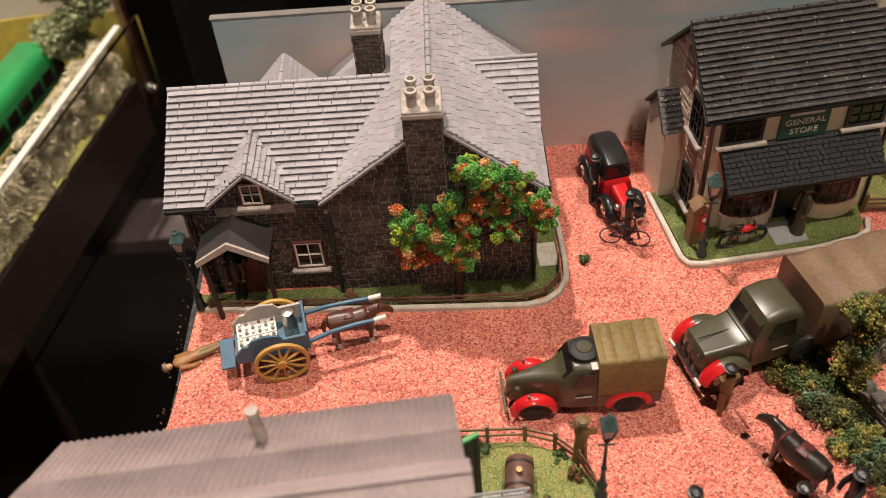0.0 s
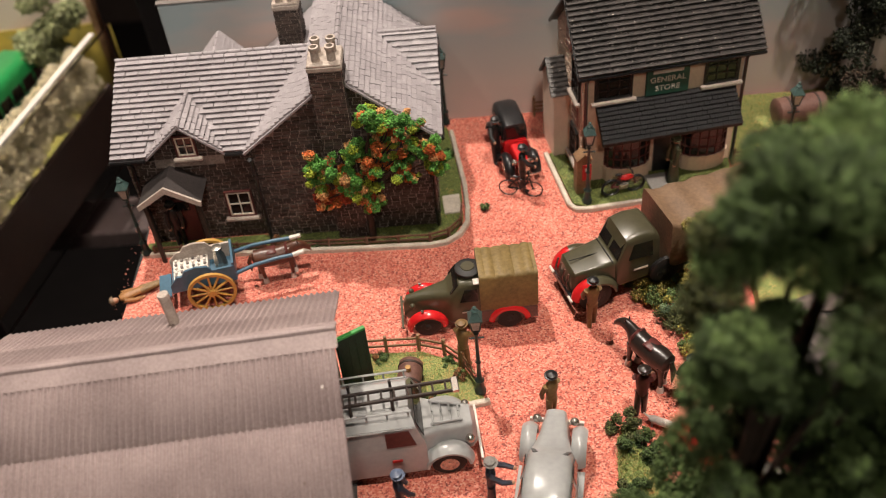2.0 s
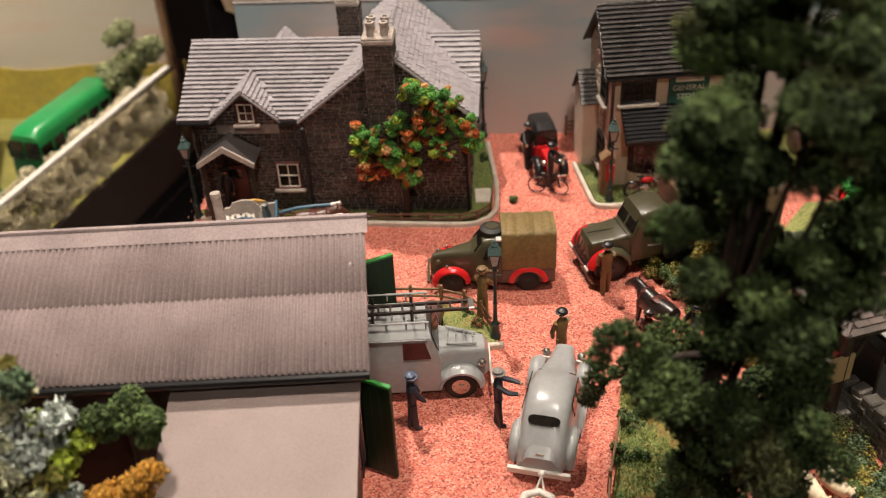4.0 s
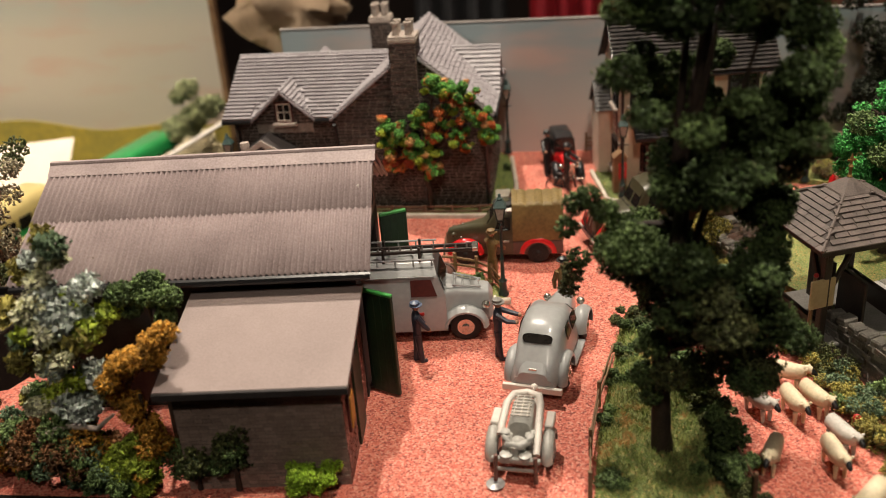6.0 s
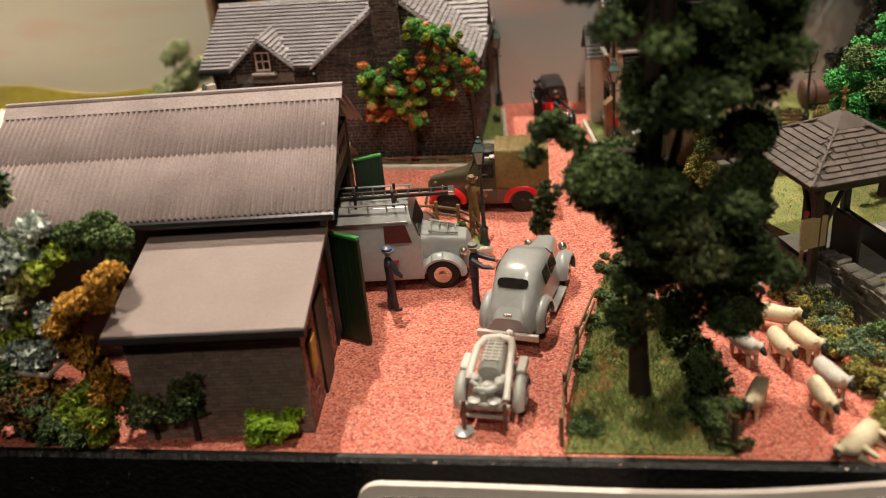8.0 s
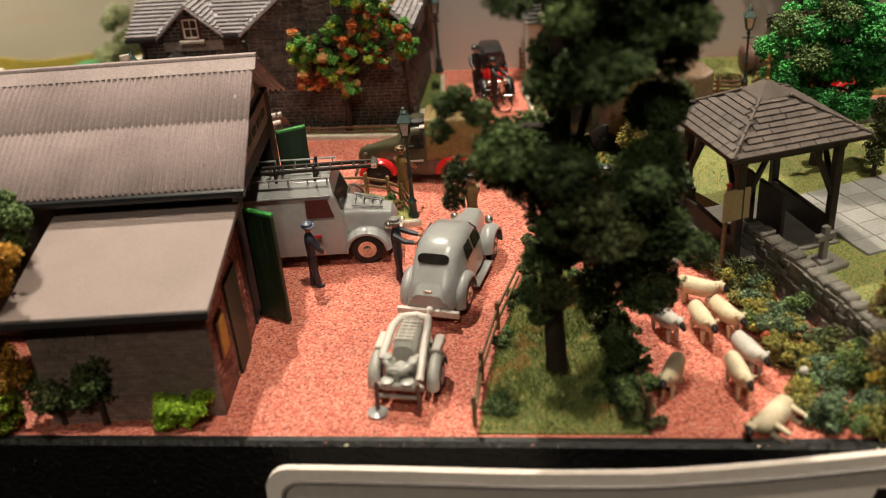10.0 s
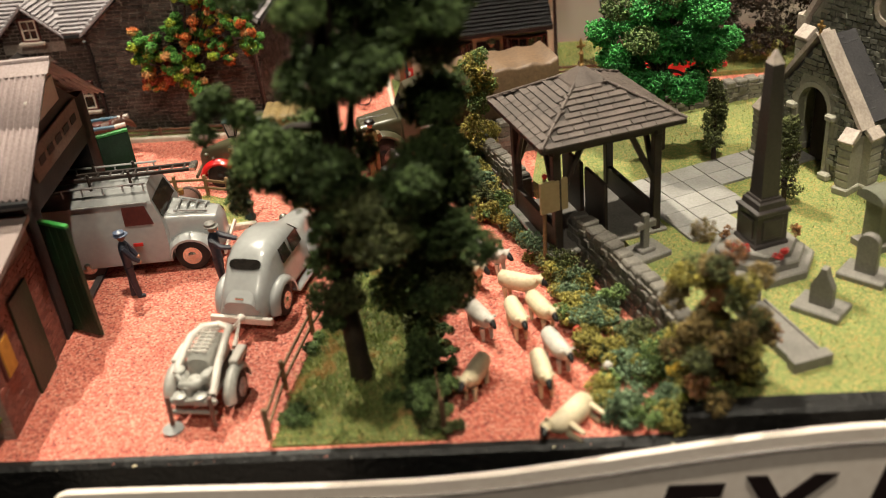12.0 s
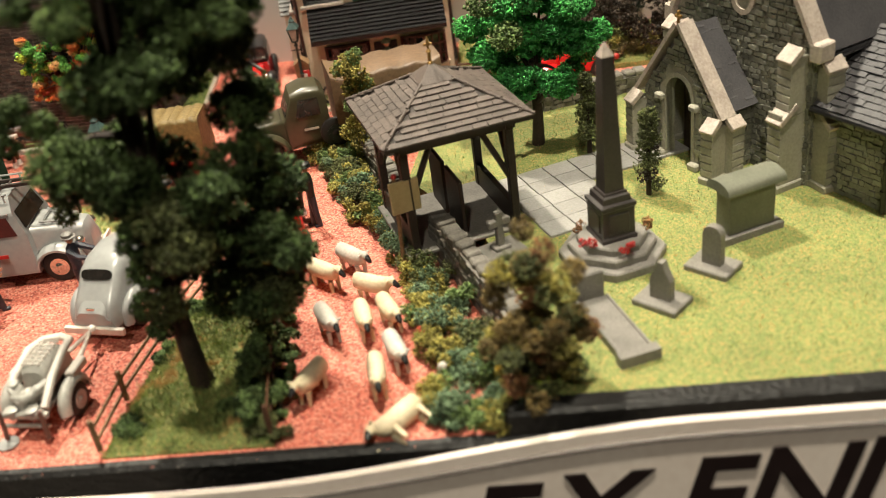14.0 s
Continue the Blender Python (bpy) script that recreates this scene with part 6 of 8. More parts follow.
figure((-14.5, 284.5, 0), 207, material("tan_brown_figure_paint", (0.36, 0.17, 0.055), (0.22, 0.10, 0.035), 0.5, 1, 4, 0.2), KHAKI_CLOTH, "tan and brown painted figurine fallen onto the road", hat=TAN_CANVAS, lying=True)
g = Geo()
g.loft([[(x, w * math.cos(a), 3 + h * math.sin(a)) for a in [2 * math.pi * k / 8 for k in range(8)]] for x, w, h in ((-4, 0.7, 0.8), (-3, 1.2, 1.3), (2, 1.3, 1.4), (3.6, 0.9, 1.0))])
g.ball((4.6, 0, 4.2), (1.3, 0.9, 1.0), 8, 6)
for x in (-2.8, 2.6):
    for y in (-0.7, 0.7):
        g.tube([(x, y, 2.4), (x, y, 0)], 0.4, 6)
g.tube([(-4, 0, 3.4), (-6, 0, 4.4)], [0.4, 0.2], 6)
single("model_dog", g, [WHITE_PLASTIC], (153, 203, 0), "white model sheepdog standing on the road", "dog figurine", rz=-30, smooth=50)


def bicycle(at, rz, label, mat, heavy=False):
    b = thing("motorcycle" if heavy else "bicycle", at, label, "motorcycle" if heavy else "bicycle", rz=rz)
    R = 3.6
    for x in (-5, 5):
        g = Geo()
        g.tube([(x + R * math.cos(a), 0, R + R * math.sin(a)) for a in [2 * math.pi * k / 20 for k in range(21)]], 0.55 if heavy else 0.28, 6)
        wh = part("wheel", g, [BLACK_PAINT], b, smooth=50)
        g = Geo()
        for k in range(6):
            a = math.pi * k / 6
            g.tube([(x + R * math.cos(a), 0, R + R * math.sin(a)), (x - R * math.cos(a), 0, R - R * math.sin(a))], 0.1, 4)
        part("spoke_set", g, [CHROME], wh)
    g = Geo()
    g.tube([(-5, 0, R), (-1.6, 0, 8), (3.4, 0, 8.2), (0, 0, 3.2), (-5, 0, R)], 0.4, 6)
    g.tube([(0, 0, 3.2), (-1.8, 0, 9)], 0.4, 6)
    g.tube([(5, 0, R), (3.2, 0, 10)], 0.4, 6)
    part("frame", g, [mat], b, smooth=50)
    g = Geo()
    g.tube([(2.6, -2.6, 10.2), (3.3, 0, 10), (2.6, 2.6, 10.2)], 0.35, 6)
    part("handlebar", g, [BLACK_PAINT if not heavy else CHROME], b)
    g = Geo()
    g.ball((-1.9, 0, 9.3), (1.7, 0.8, 0.5), 8, 5)
    part("saddle", g, [BLACK_PAINT], b, smooth=50)
    if heavy:
        g = Geo()
        g.ball((1.2, 0, 7.4), (3.0, 1.2, 1.4), 10, 7)
        part("fuel_tank", g, [RED_CAR], b, smooth=50)
        g = Geo()
        g.box((0, 0, 3.8), (4, 2.6, 3), 0.5)
        part("engine", g, [CHROME], b)
    return b


bicycle((120.5, 319, 0), -14, "black model bicycle held upright on the road", BLACK_PAINT)
bicycle((160, 314.5, 1.2), 12, "dark red model motorcycle parked outside the store", MAROON, True)


# ---- street lamps ----
def street_lamp(at, label, H=39.0):
    l = thing("street_lamp", at, label, "street lamp", "old gas lamps")
    k = H / 39.0
    g = Geo()
    g.rev([(1.9, 0), (1.9, 1.2), (1.4, 1.8), (1.3, 5.5), (1.6, 6.0), (0.8, 7.0), (0.62, 14), (0.95, 14.6), (0.6, 15.2), (0.5, 27 * k), (0.9, 27.6 * k), (0.5, 28.2 * k), (0.7, 29.5 * k)], n=10)
    part("post", g, [LAMP_GREEN], l, smooth=40)
    g = Geo()
    g.tube([(-2.3, 0, 25.6 * k), (2.3, 0, 25.6 * k)], 0.3, 6)
    part("ladder_bar", g, [LAMP_GREEN], l)
    g = Geo()
    z = 29.4 * k
    ring = lambda r, zz: [(r * math.cos(math.pi / 4 + math.pi / 2 * i), r * math.sin(math.pi / 4 + math.pi / 2 * i), zz) for i in range(4)]
    g.loft([ring(1.3, z + 0.3), ring(2.4, z + 5.0)])
    part("lantern_glass", g, [LAMP_GLASS], l, "clouded lantern glass")
    g = Geo()
    for i in range(4):
        a = math.pi / 4 + math.pi / 2 * i
        g.tube([(1.45 * math.cos(a), 1.45 * math.sin(a), z), (2.6 * math.cos(a), 2.6 * math.sin(a), z + 5.2)], 0.28, 5)
    g.loft([ring(1.7, z - 0.2), ring(1.7, z + 0.3)])
    part("lantern_frame", g, [LAMP_GREEN], l)
    g = Geo()
    g.loft([ring(3.1, z + 5.0), ring(3.1, z + 5.4), ring(1.5, z + 7.4), ring(1.3, z + 7.6)])
    g.rev([(0.9, z + 7.4), (1.2, z + 8.2), (0.5, z + 9.0), (0.6, z + 9.6), (0.1, z + 10)], n=8)
    part("hood", g, [LAMP_TOP], l, "weathered green lamp hood")
    return l


street_lamp((-25.5, 300.2, 1.2), "old green gas street lamp at the porch kerb", 37)
street_lamp((98.5, 221.5, 1.0), "old green gas street lamp at the lawn corner", 39.5)
street_lamp((145.5, 310.5, 1.2), "old green gas street lamp in front of the store", 37)
street_lamp((92.5, 370.5, 1.2), "old green gas street lamp against the backdrop", 37)
street_lamp((225.5, 325, 1.2), "old green gas street lamp beside the field gate", 37)


# ---- fences ----
def fence(pts, label, mat, post_h=7.0, rails=(2.6, 5.4), spacing=10.0, post=1.1, rail=0.75, z=0.8):
    f = thing("rail_fence", (pts[0][0], pts[0][1], z), label, "fence", "rail fences")
    o = Vector((pts[0][0], pts[0][1], 0))
    for a, b in zip(pts, pts[1:]):
        a, b = Vector((*a, 0)) - o, Vector((*b, 0)) - o
        d = b - a
        n = max(1, round(d.length / spacing))
        ang = math.degrees(math.atan2(d.y, d.x))
        for k in range(n):
            g = Geo()
            g.box((0, 0, post_h / 2), (post, post, post_h), 0.15)
            p = a + d * (k / n)
            part("post", g, [mat], f, at=p, rz=ang + random.uniform(-6, 6))
        for h in rails:
            g = Geo()
            g.box((0, 0, 0), (d.length + 0.8, rail * 0.7, rail * 1.3), 0.12)
            mid = (a + b) / 2
            part("rail", g, [mat], f, at=(mid.x, mid.y, h + random.uniform(-0.2, 0.2)), rz=ang)
    return f


fence([(-22, 299.5), (0, 298.6), (31, 297), (60, 295.6), (84, 294.8), (91, 297), (96, 303), (96.8, 312)], "low dark brown rail fence along the house kerb", FENCE_WOOD, 4.6, (1.8, 3.6), 12)
fence([(57, 241.5), (79, 241), (87.5, 238), (93.5, 232), (97, 224.5)], "curved brown rail fence round the garage lawn", OLD_WOOD, 8, (3.0, 6.0), 10)
fence([(127, 112), (127.5, 130), (130.5, 153), (135.5, 176)], "weathered rail fence along the tree verge", OLD_WOOD, 9, (3.2, 6.6), 20)
fence([(167.5, 111.5), (164, 134), (161.5, 160), (158, 198)], "leaning brown rail fence between verge and road", FENCE_WOOD, 10, (3.4, 7.2), 24)
fence([(206, 327), (215, 326.6), (224, 326)], "brown field gate fence beside the store", FENCE_WOOD, 8, (1.8, 3.8, 5.8), 9)
fence([(131, 371), (141, 371)], "old wooden gate panel against the backdrop", OLD_WOOD, 10, (3, 5, 7), 5)

# postbox, tanks, tufts
pb = thing("post_box", (144.5, 318, 1.0), "red wall post box on a wooden post", "post box", rz=8)
bars(pb, "pillar", [((0, 0, 8.5), (5.6, 4.6, 17))], OLD_WOOD)
bars(pb, "letter_box", [((1.0, -2.4, 10.5), (3.6, 0.6, 7.4))], RED_PAINT, "bright red letter plate")
bars(pb, "notice", [((1.0, -2.8, 12.0), (1.4, 0.3, 1.6))], WHITE_PLASTIC)
g = Geo()
g.prism([(-3.2, 16.6), (3.2, 16.6), (0, 19.2)], "y", -2.8, 2.8)
part("cap", g, [OLD_WOOD], pb)


def tank(at, rz, r, L, label):
    t = thing("fuel_tank", at, label, "tank", rz=rz)
    g = Geo()
    g.tube([(-L / 2 - 0.6, 0, r + 1), (-L / 2, 0, r + 1), (-L / 2 + 0.3, 0, r + 1), (L / 2 - 0.3, 0, r + 1), (L / 2, 0, r + 1), (L / 2 + 0.6, 0, r + 1)], [r * 0.5, r * 0.94, r, r, r * 0.94, r * 0.5], 24)
    part("drum", g, [RUST], t, smooth=40)
    g = Geo()
    for x in (-L * 0.3, L * 0.3):
        g.tube([(x, 0, r + 1), (x + 0.8, 0, r + 1)], r * 1.04, 24)
    part("band", g, [DARK_WOOD], t, smooth=40)
    bars(t, "cradle", [((-L * 0.3, 0, 1.2), (1.6, r * 1.9, 2.4)), ((L * 0.3, 0, 1.2), (1.6, r * 1.9, 2.4))], DARK_WOOD)
    g = Geo()
    g.tube([(0, 0, 2 * r + 0.8), (0, 0, 2 * r + 2.6)], 0.9, 10)
    part("filler_cap", g, [BRASS], t)
    return t


tank((76, 225, 1.0), 84, 4.0, 12, "rusty brown oil drum lying on the lawn")
tank((238, 350, 1.8), 8, 5.8, 20, "rusty brown fuel tank beside the store")

# ---- lych gate ----
lych = thing("lych_gate", (206.5, 198, YARD), "timber lych gate with a hipped shingle roof", "lych gate", rz=20)
A, B = 21.0, 20.5
for x in (-15, 15):
    for y in (-15, 15):
        g = Geo()
        g.box((x, y, 16), (2.4, 2.4, 32), 0.25)
        part("post", g, [DARK_WOOD], lych)
        g = Geo()
        g.tube([(x, y, 15), (x * 0.5, y, 31)], 0.9, 6)
        g.tube([(x, y, 15), (x, y * 0.5, 31)], 0.9, 6)
        part("brace", g, [DARK_WOOD], lych)
for s in (-15, 15):
    g = Geo()
    g.box((0, s, 32), (34, 2.0, 2.4), 0.2)
    part("beam", g, [DARK_WOOD], lych)
    g = Geo()
    g.box((s, 0, 32), (2.0, 34, 2.4), 0.2)
    part("beam", g, [DARK_WOOD], lych)
    g = Geo()
    g.box((s, 0, 4), (1.8, 28, 8), 0.2)
    part("side_panel", g, [DARK_WOOD], lych)
for y in (-8, 8):
    g = Geo()
    g.box((0, y, 9), (1.2, 13, 18), 0.2)
    part("gate_leaf", g, [DARK_WOOD], lych)
APEX, RE = 48.0, 35.0
g = Geo()
g.loft([[(A, B, RE - 1), (-A, B, RE - 1), (-A, -B, RE - 1), (A, -B, RE - 1)], [(A, B, RE), (-A, B, RE), (-A, -B, RE), (A, -B, RE)], [(4, 4, APEX - 3.6), (-4, 4, APEX - 3.6), (-4, -4, APEX - 3.6), (4, -4, APEX - 3.6)]])
lych_roof = part("roof", g, [DARK_WOOD], lych)
g = Geo()
g.loft([[(5.4, 5.4, APEX - 4.6), (-5.4, 5.4, APEX - 4.6), (-5.4, -5.4, APEX - 4.6), (5.4, -5.4, APEX - 4.6)], [(5.2, 5.2, APEX - 3.8), (-5.2, 5.2, APEX - 3.8), (-5.2, -5.2, APEX - 3.8), (5.2, -5.2, APEX - 3.8)], [(0.6, 0.6, APEX), (-0.6, 0.6, APEX), (-0.6, -0.6, APEX), (0.6, -0.6, APEX)]])
part("roof_cap", g, [LYCH_SHINGLE], lych)
g = Geo()
g.rev([(0.5, 0), (0.9, 0.6), (0.5, 1.2), (0.5, 3.4), (0.8, 3.8), (0.3, 4.6), (0.5, 6.6), (0.1, 8)], (0, 0, APEX - 0.4), 8)
g.box((0, 0, APEX + 5.4), (2.6, 0.7, 0.7), 0.15)
part("finial", g, [BRASS], lych, "small brass cross finial")
g = Geo()
g.box((0, 0, 0.5), (36, 34, 1.0), 0.2)
part("floor", g, [GREY_STONE], lych)


# ---- churchyard walls ----
def rubble_wall(pts, h, w, z0, label, seed):
    wl = thing("stone_wall", (pts[0][0], pts[0][1], z0), label, "wall", "churchyard walls")
    o = Vector((pts[0][0], pts[0][1], 0))
    for i, (a, b) in enumerate(zip(pts, pts[1:])):
        a, b = Vector((*a, 0)) - o, Vector((*b, 0)) - o
        d = b - a
        ang = math.degrees(math.atan2(d.y, d.x))
        g = Geo()
        g.box((a + b) / 2 + Vector((0, 0, h / 2)), (d.length, w - 0.8, h), 0.2, ang)
        part("core", g, [RUBBLE_BED], wl)
        n = Vector((d.y, -d.x, 0)).normalized() * (w / 2 - 0.4)
        g = Geo()
        lay(g, rows(d.length, h, 3.2, 1.9, 0.3, seed + i, vary=0.5), a + n, d, (0, 0, 1), 0.7, seed + i, 0.3)
        lay(g, rows(d.length, h, 3.2, 1.9, 0.3, seed + i + 9, vary=0.5), b - n, -d, (0, 0, 1), 0.7, seed + i, 0.3)
        part("rubble", g, [RUBBLE], wl)["kind"] = "stuff"
        k = int(d.length / 4.2)
        for j in range(k):
            g = Geo()
            g.box((0, 0, 0), (4.0 + random.uniform(-1.1, 0.4), w + random.uniform(-0.6, 1.0), 1.4 + random.uniform(0, 1.4)), 0.5)
            p = a + d * ((j + 0.5) / k)
            part("coping_stone", g, [RUBBLE], wl, at=(p.x, p.y, h + random.uniform(0.1, 0.9)), rz=ang + random.uniform(-11, 11))
    return wl


rubble_wall([(203, 188), (211, 170), (220, 149), (229, 121)], 13, 4.6, 0, "grey rubble stone churchyard wall by the lych gate", 61)
rubble_wall([(175, 253), (183, 235), (190, 217)], 11, 4.2, 0, "grey rubble stone wall stub beside the bushes", 65)
rubble_wall([(176, 258), (190, 263), (222, 268), (272, 283), (340, 292)], 12, 4.2, 0, "grey rubble stone wall behind the churchyard", 71)

# ---- monuments ----
ob_ = thing("obelisk", (250.5, 169.5, YARD), "dark stone obelisk memorial on octagonal steps", "memorial")
for i, (r, z0, z1) in enumerate(((14.2, -0.6, 2.4), (11.6, 2.4, 4.6), (9.2, 4.6, 6.6))):
    g = Geo()
    g.rev([(r, z0), (r, z1 - 0.4), (r - 0.4, z1)], n=8, phase=math.pi / 8 + 0.35)
    part("step", g, [GREY_STONE], ob_)
sq = lambda r, z: [(r * math.cos(math.pi / 4 + math.pi / 2 * i + 0.35), r * math.sin(math.pi / 4 + math.pi / 2 * i + 0.35), z) for i in range(4)]
g = Geo()
g.loft([sq(7.0, 6.6), sq(7.0, 7.6), sq(6.4, 8.0), sq(6.4, 15.6), sq(7.0, 16.0), sq(7.0, 17.0), sq(5.4, 17.4)])
part("plinth", g, [DARK_STONE], ob_)
for i in range(4):
    a = math.pi / 2 * i + 0.35
    g = Geo()
    g.box((4.6 * math.cos(a), 4.6 * math.sin(a), 11.8), (0.5, 6.0, 5.6), 0.2, math.degrees(a))
    part("panel", g, [DARK_STONE], ob_)
g = Geo()
g.loft([sq(5.6, 17.2), sq(5.4, 19.0), sq(4.6, 19.4), sq(4.4, 20.0)])
part("moulding", g, [DARK_STONE], ob_)
g = Geo()
g.loft([sq(3.7, 20), sq(2.3, 55.4), sq(0.3, 58.4)])
part("shaft", g, [DARK_STONE], ob_)
# tip paler than the shaft
g = Geo()
g.loft([sq(2.32, 55.4), sq(0.4, 58.6)])
part("tip", g, [STONE_TRIM], ob_, "pale tip of the shaft")
for a in (0.2, 1.5, 2.7, 3.9, 5.0):
    tuft = crumbs(clump_cloud(np.random.default_rng(int(a * 10)), 4, (9.4 * math.cos(a), 9.4 * math.sin(a), 7.2), 1.6, 0.8, 1.3), 160, 0.4, int(a * 10))
    o = new("wreath", crumb_mesh([(*tuft, 0)], [RUSSET if a < 3 else RED_PAINT]))
    o.location = (0.2505, 0.1695, YARD * MM)
    tagged(o, "small red and brown flower wreath on the memorial step", "wreath", "wreaths")


def headstone(at, rz, label, shape):
    h = thing("headstone", at, label, "gravestone", "gravestones", rz=rz)
    g = Geo()
    g.box((0, 0, 0.7), (12, 9, 1.8), 0.3)
    part("base", g, [GREY_STONE], h)
    g = Geo()
    if shape == "cross":
        g.box((0, 0, 7.2), (2.0, 1.8, 11.4), 0.2)
        g.box((0, 0, 9.6), (6.6, 1.8, 2.0), 0.2)
        g.box((0, 0, 1.9), (5, 4, 1.6), 0.3)
    elif shape == "round":
        g.prism([(-2.6, 1.4), (2.6, 1.4), (2.6, 10)] + [(2.6 * math.cos(a), 10 + 2.6 * math.sin(a)) for a in [math.pi * k / 10 for k in range(1, 10)]] + [(-2.6, 10)], "y", -1.1, 1.1)
    else:
        g.prism([(-2.8, 1.4), (2.8, 1.4), (2.8, 7), (1.6, 9.4), (1.2, 10.2), (0.7, 12), (-0.7, 12), (-1.2, 10.2), (-1.6, 9.4), (-2.8, 7)], "y", -1.1, 1.1)
    part("stone", g, [GREY_STONE], h)
    return h


headstone((221, 175.5, YARD), 30, "small grey stone cross on a plinth", "cross")
headstone((259.6, 145, YARD), -40, "grey pointed headstone on a flat base", "point")
headstone((274.6, 158.5, YARD), -40, "grey rounded headstone on a flat base", "round")
slab = thing("grave_slab", (246.2, 136.5, YARD), "long grey stone ledger slab with a small headstone", "gravestone", rz=109)
bars(slab, "ledger", [((-1.5, 0, 0.9), (24, 8.4, 2.0))], GREY_STONE)
for s in (-1, 1):
    bars(slab, "raised_rim", [((-1.5, s * 3.9, 2.1), (24, 0.7, 0.6))], GREY_STONE)
bars(slab, "foot_block", [((-14.2, 0, 1.4), (3, 10, 3.0))], GREY_STONE)
g = Geo()
g.box((12.5, 0, 4), (2.0, 8.0, 9.0), 0.4)
part("head_block", g, [GREY_STONE], slab)
tomb = thing("chest_tomb", (286.5, 175.5, YARD), "greenish stone chest tomb with a curved lid", "tomb", rz=24)
bars(tomb, "base", [((0, 0, 1.0), (21, 9.5, 2.2))], GREY_STONE)
bars(tomb, "chest", [((0, 0, 8.6), (16, 6.4, 13))], CHEST_STONE)
g = Geo()
g.prism([(-5.2, 15.2), (5.2, 15.2), (5.2, 16.2)] + [(5.2 * math.cos(a), 16.2 + 2.2 * math.sin(a)) for a in [math.pi * k / 8 for k in range(1, 8)]] + [(-5.2, 16.2)], "x", -10, 10)
part("lid", g, [CHEST_STONE], tomb, smooth=35)
tomb.scale = (0.9, 0.9, 0.95)

# ---- church ----
church = thing("church", (267.4, 236.8, YARD), "grey flint church with pale stone dressings and slate roofs", "church", rz=-58)


def flint_wall(o, eu, ev, W, H, keep, seed, parent=None):
    g = Geo()
    lay(g, rows(W, H, 2.6, 1.7, 0.35, seed, keep=keep, vary=0.55), o, eu, ev, 0.55, seed, 0.22)
    part("flintwork", g, [FLINT], parent or church)["kind"] = "stuff"


PX, PE, PA, SPR = 21.5, 21.0, 43.0, 20.5
arch = lambda r, n=12: [(PX + r * math.cos(math.pi * k / n), SPR + r * 1.1 * math.sin(math.pi * k / n)) for k in range(n + 1)]
g = Geo()
pts = [(4, 0), (PX - 6.4, 0)] + arch(6.4)[::-1] + [(PX + 6.4, 0), (39, 0), (39, PE), (PX, PA - 3), (4, PE)]
g.prism(pts, "y", 0, 3)
g.box((5.5, 9, PE / 2), (3, 18, PE))
g.box((37.5, 9, PE / 2), (3, 18, PE))
part("porch_wall", g, [CHURCH_MORTAR], church)
flint_wall((4, 0, 0), (1, 0, 0), (0, 0, 1), 35, PA, lambda u, v: (abs(u - 17.5) > 9.2 or v > SPR and (u - 17.5) ** 2 + ((v - SPR) / 1.1) ** 2 > 92) and (v < PE or abs(u - 17.5) < (PA - 2.5 - v) * 0.86), 81)
flint_wall((39, 0, 0), (0, 1, 0), (0, 0, 1), 18, PE, None, 82)
for r0, r1, y in ((6.4, 7.8, -0.8), (7.8, 9.4, -0.3)):
    g = Geo()
    a0, a1 = arch(r0), arch(r1)
    for k in range(12):
        q = [a0[k], a1[k], a1[k + 1], a0[k + 1]]
        g.prism(q, "y", y, 2.0)
    for s in (-1, 1):
        g.prism([(PX + s * r0, 0), (PX + s * r1, 0), (PX + s * r1, SPR), (PX + s * r0, SPR)], "y", y, 2.0)
    part("arch_moulding", g, [ASHLAR], church, "pale carved arch moulding")
for s in (-1, 1):
    g = Geo()
    g.box((PX + s * 8.4, -1.0, SPR - 0.4), (4.0, 2.6, 2.0), 0.5)
    g.box((PX + s * 8.4, -1.0, 1.0), (4.4, 3.0, 2.4), 0.5)
    part("capital", g, [ASHLAR], church)
g = Geo()
g.box((PX, 8, 14), (14, 1.0, 28), 0)
part("inner_door", g, [DARK_WOOD], church)


def buttress(x, y, w, d, h, stages=2, rz=0):
    g = Geo()
    zz = 0
    for k in range(stages):
        hh = h * (0.58 if k == 0 and stages > 1 else (0.42 if stages > 1 else 1))
        dd = d * (1 - 0.28 * k)
        g.box((0, -dd / 2 + 0.3, zz + hh / 2), (w, dd, hh), 0.2)
        zz += hh
    b = part("buttress", g, [ASHLAR], church, "pale stepped stone buttress", at=(x, y, 0), rz=rz)
    zz = 0
    for k in range(stages):
        hh = h * (0.58 if k == 0 and stages > 1 else (0.42 if stages > 1 else 1))
        dd = d * (1 - 0.28 * k)
        zz += hh
        g = Geo()
        q = Matrix.Rotation(radians(38), 3, "X")
        g.box((0, -dd * 0.72, zz + 0.4), (w + 0.9, dd * 0.85, 1.7), 0.2, mat=q)
        part("weathering", g, [STONE_TRIM], b, "pale sloped capstone")
    g = Geo()
    n = int(h / 2.4)
    for j in range(n):
        dd = d * (1 if j * 2.4 < h * 0.58 or stages == 1 else 0.72)
        g.box((0, -dd + 0.2, 1.2 + j * 2.4), (w + 0.25, 0.6, 2.05), 0.15)
    part("quoin_facing", g, [ASHLAR], b)["kind"] = "stuff"
    g = Geo()
    g.box((0, -d / 2, 1), (w + 1.4, d + 1.4, 2.4), 0.4)
    part("foot", g, [ASHLAR], b)
    return b


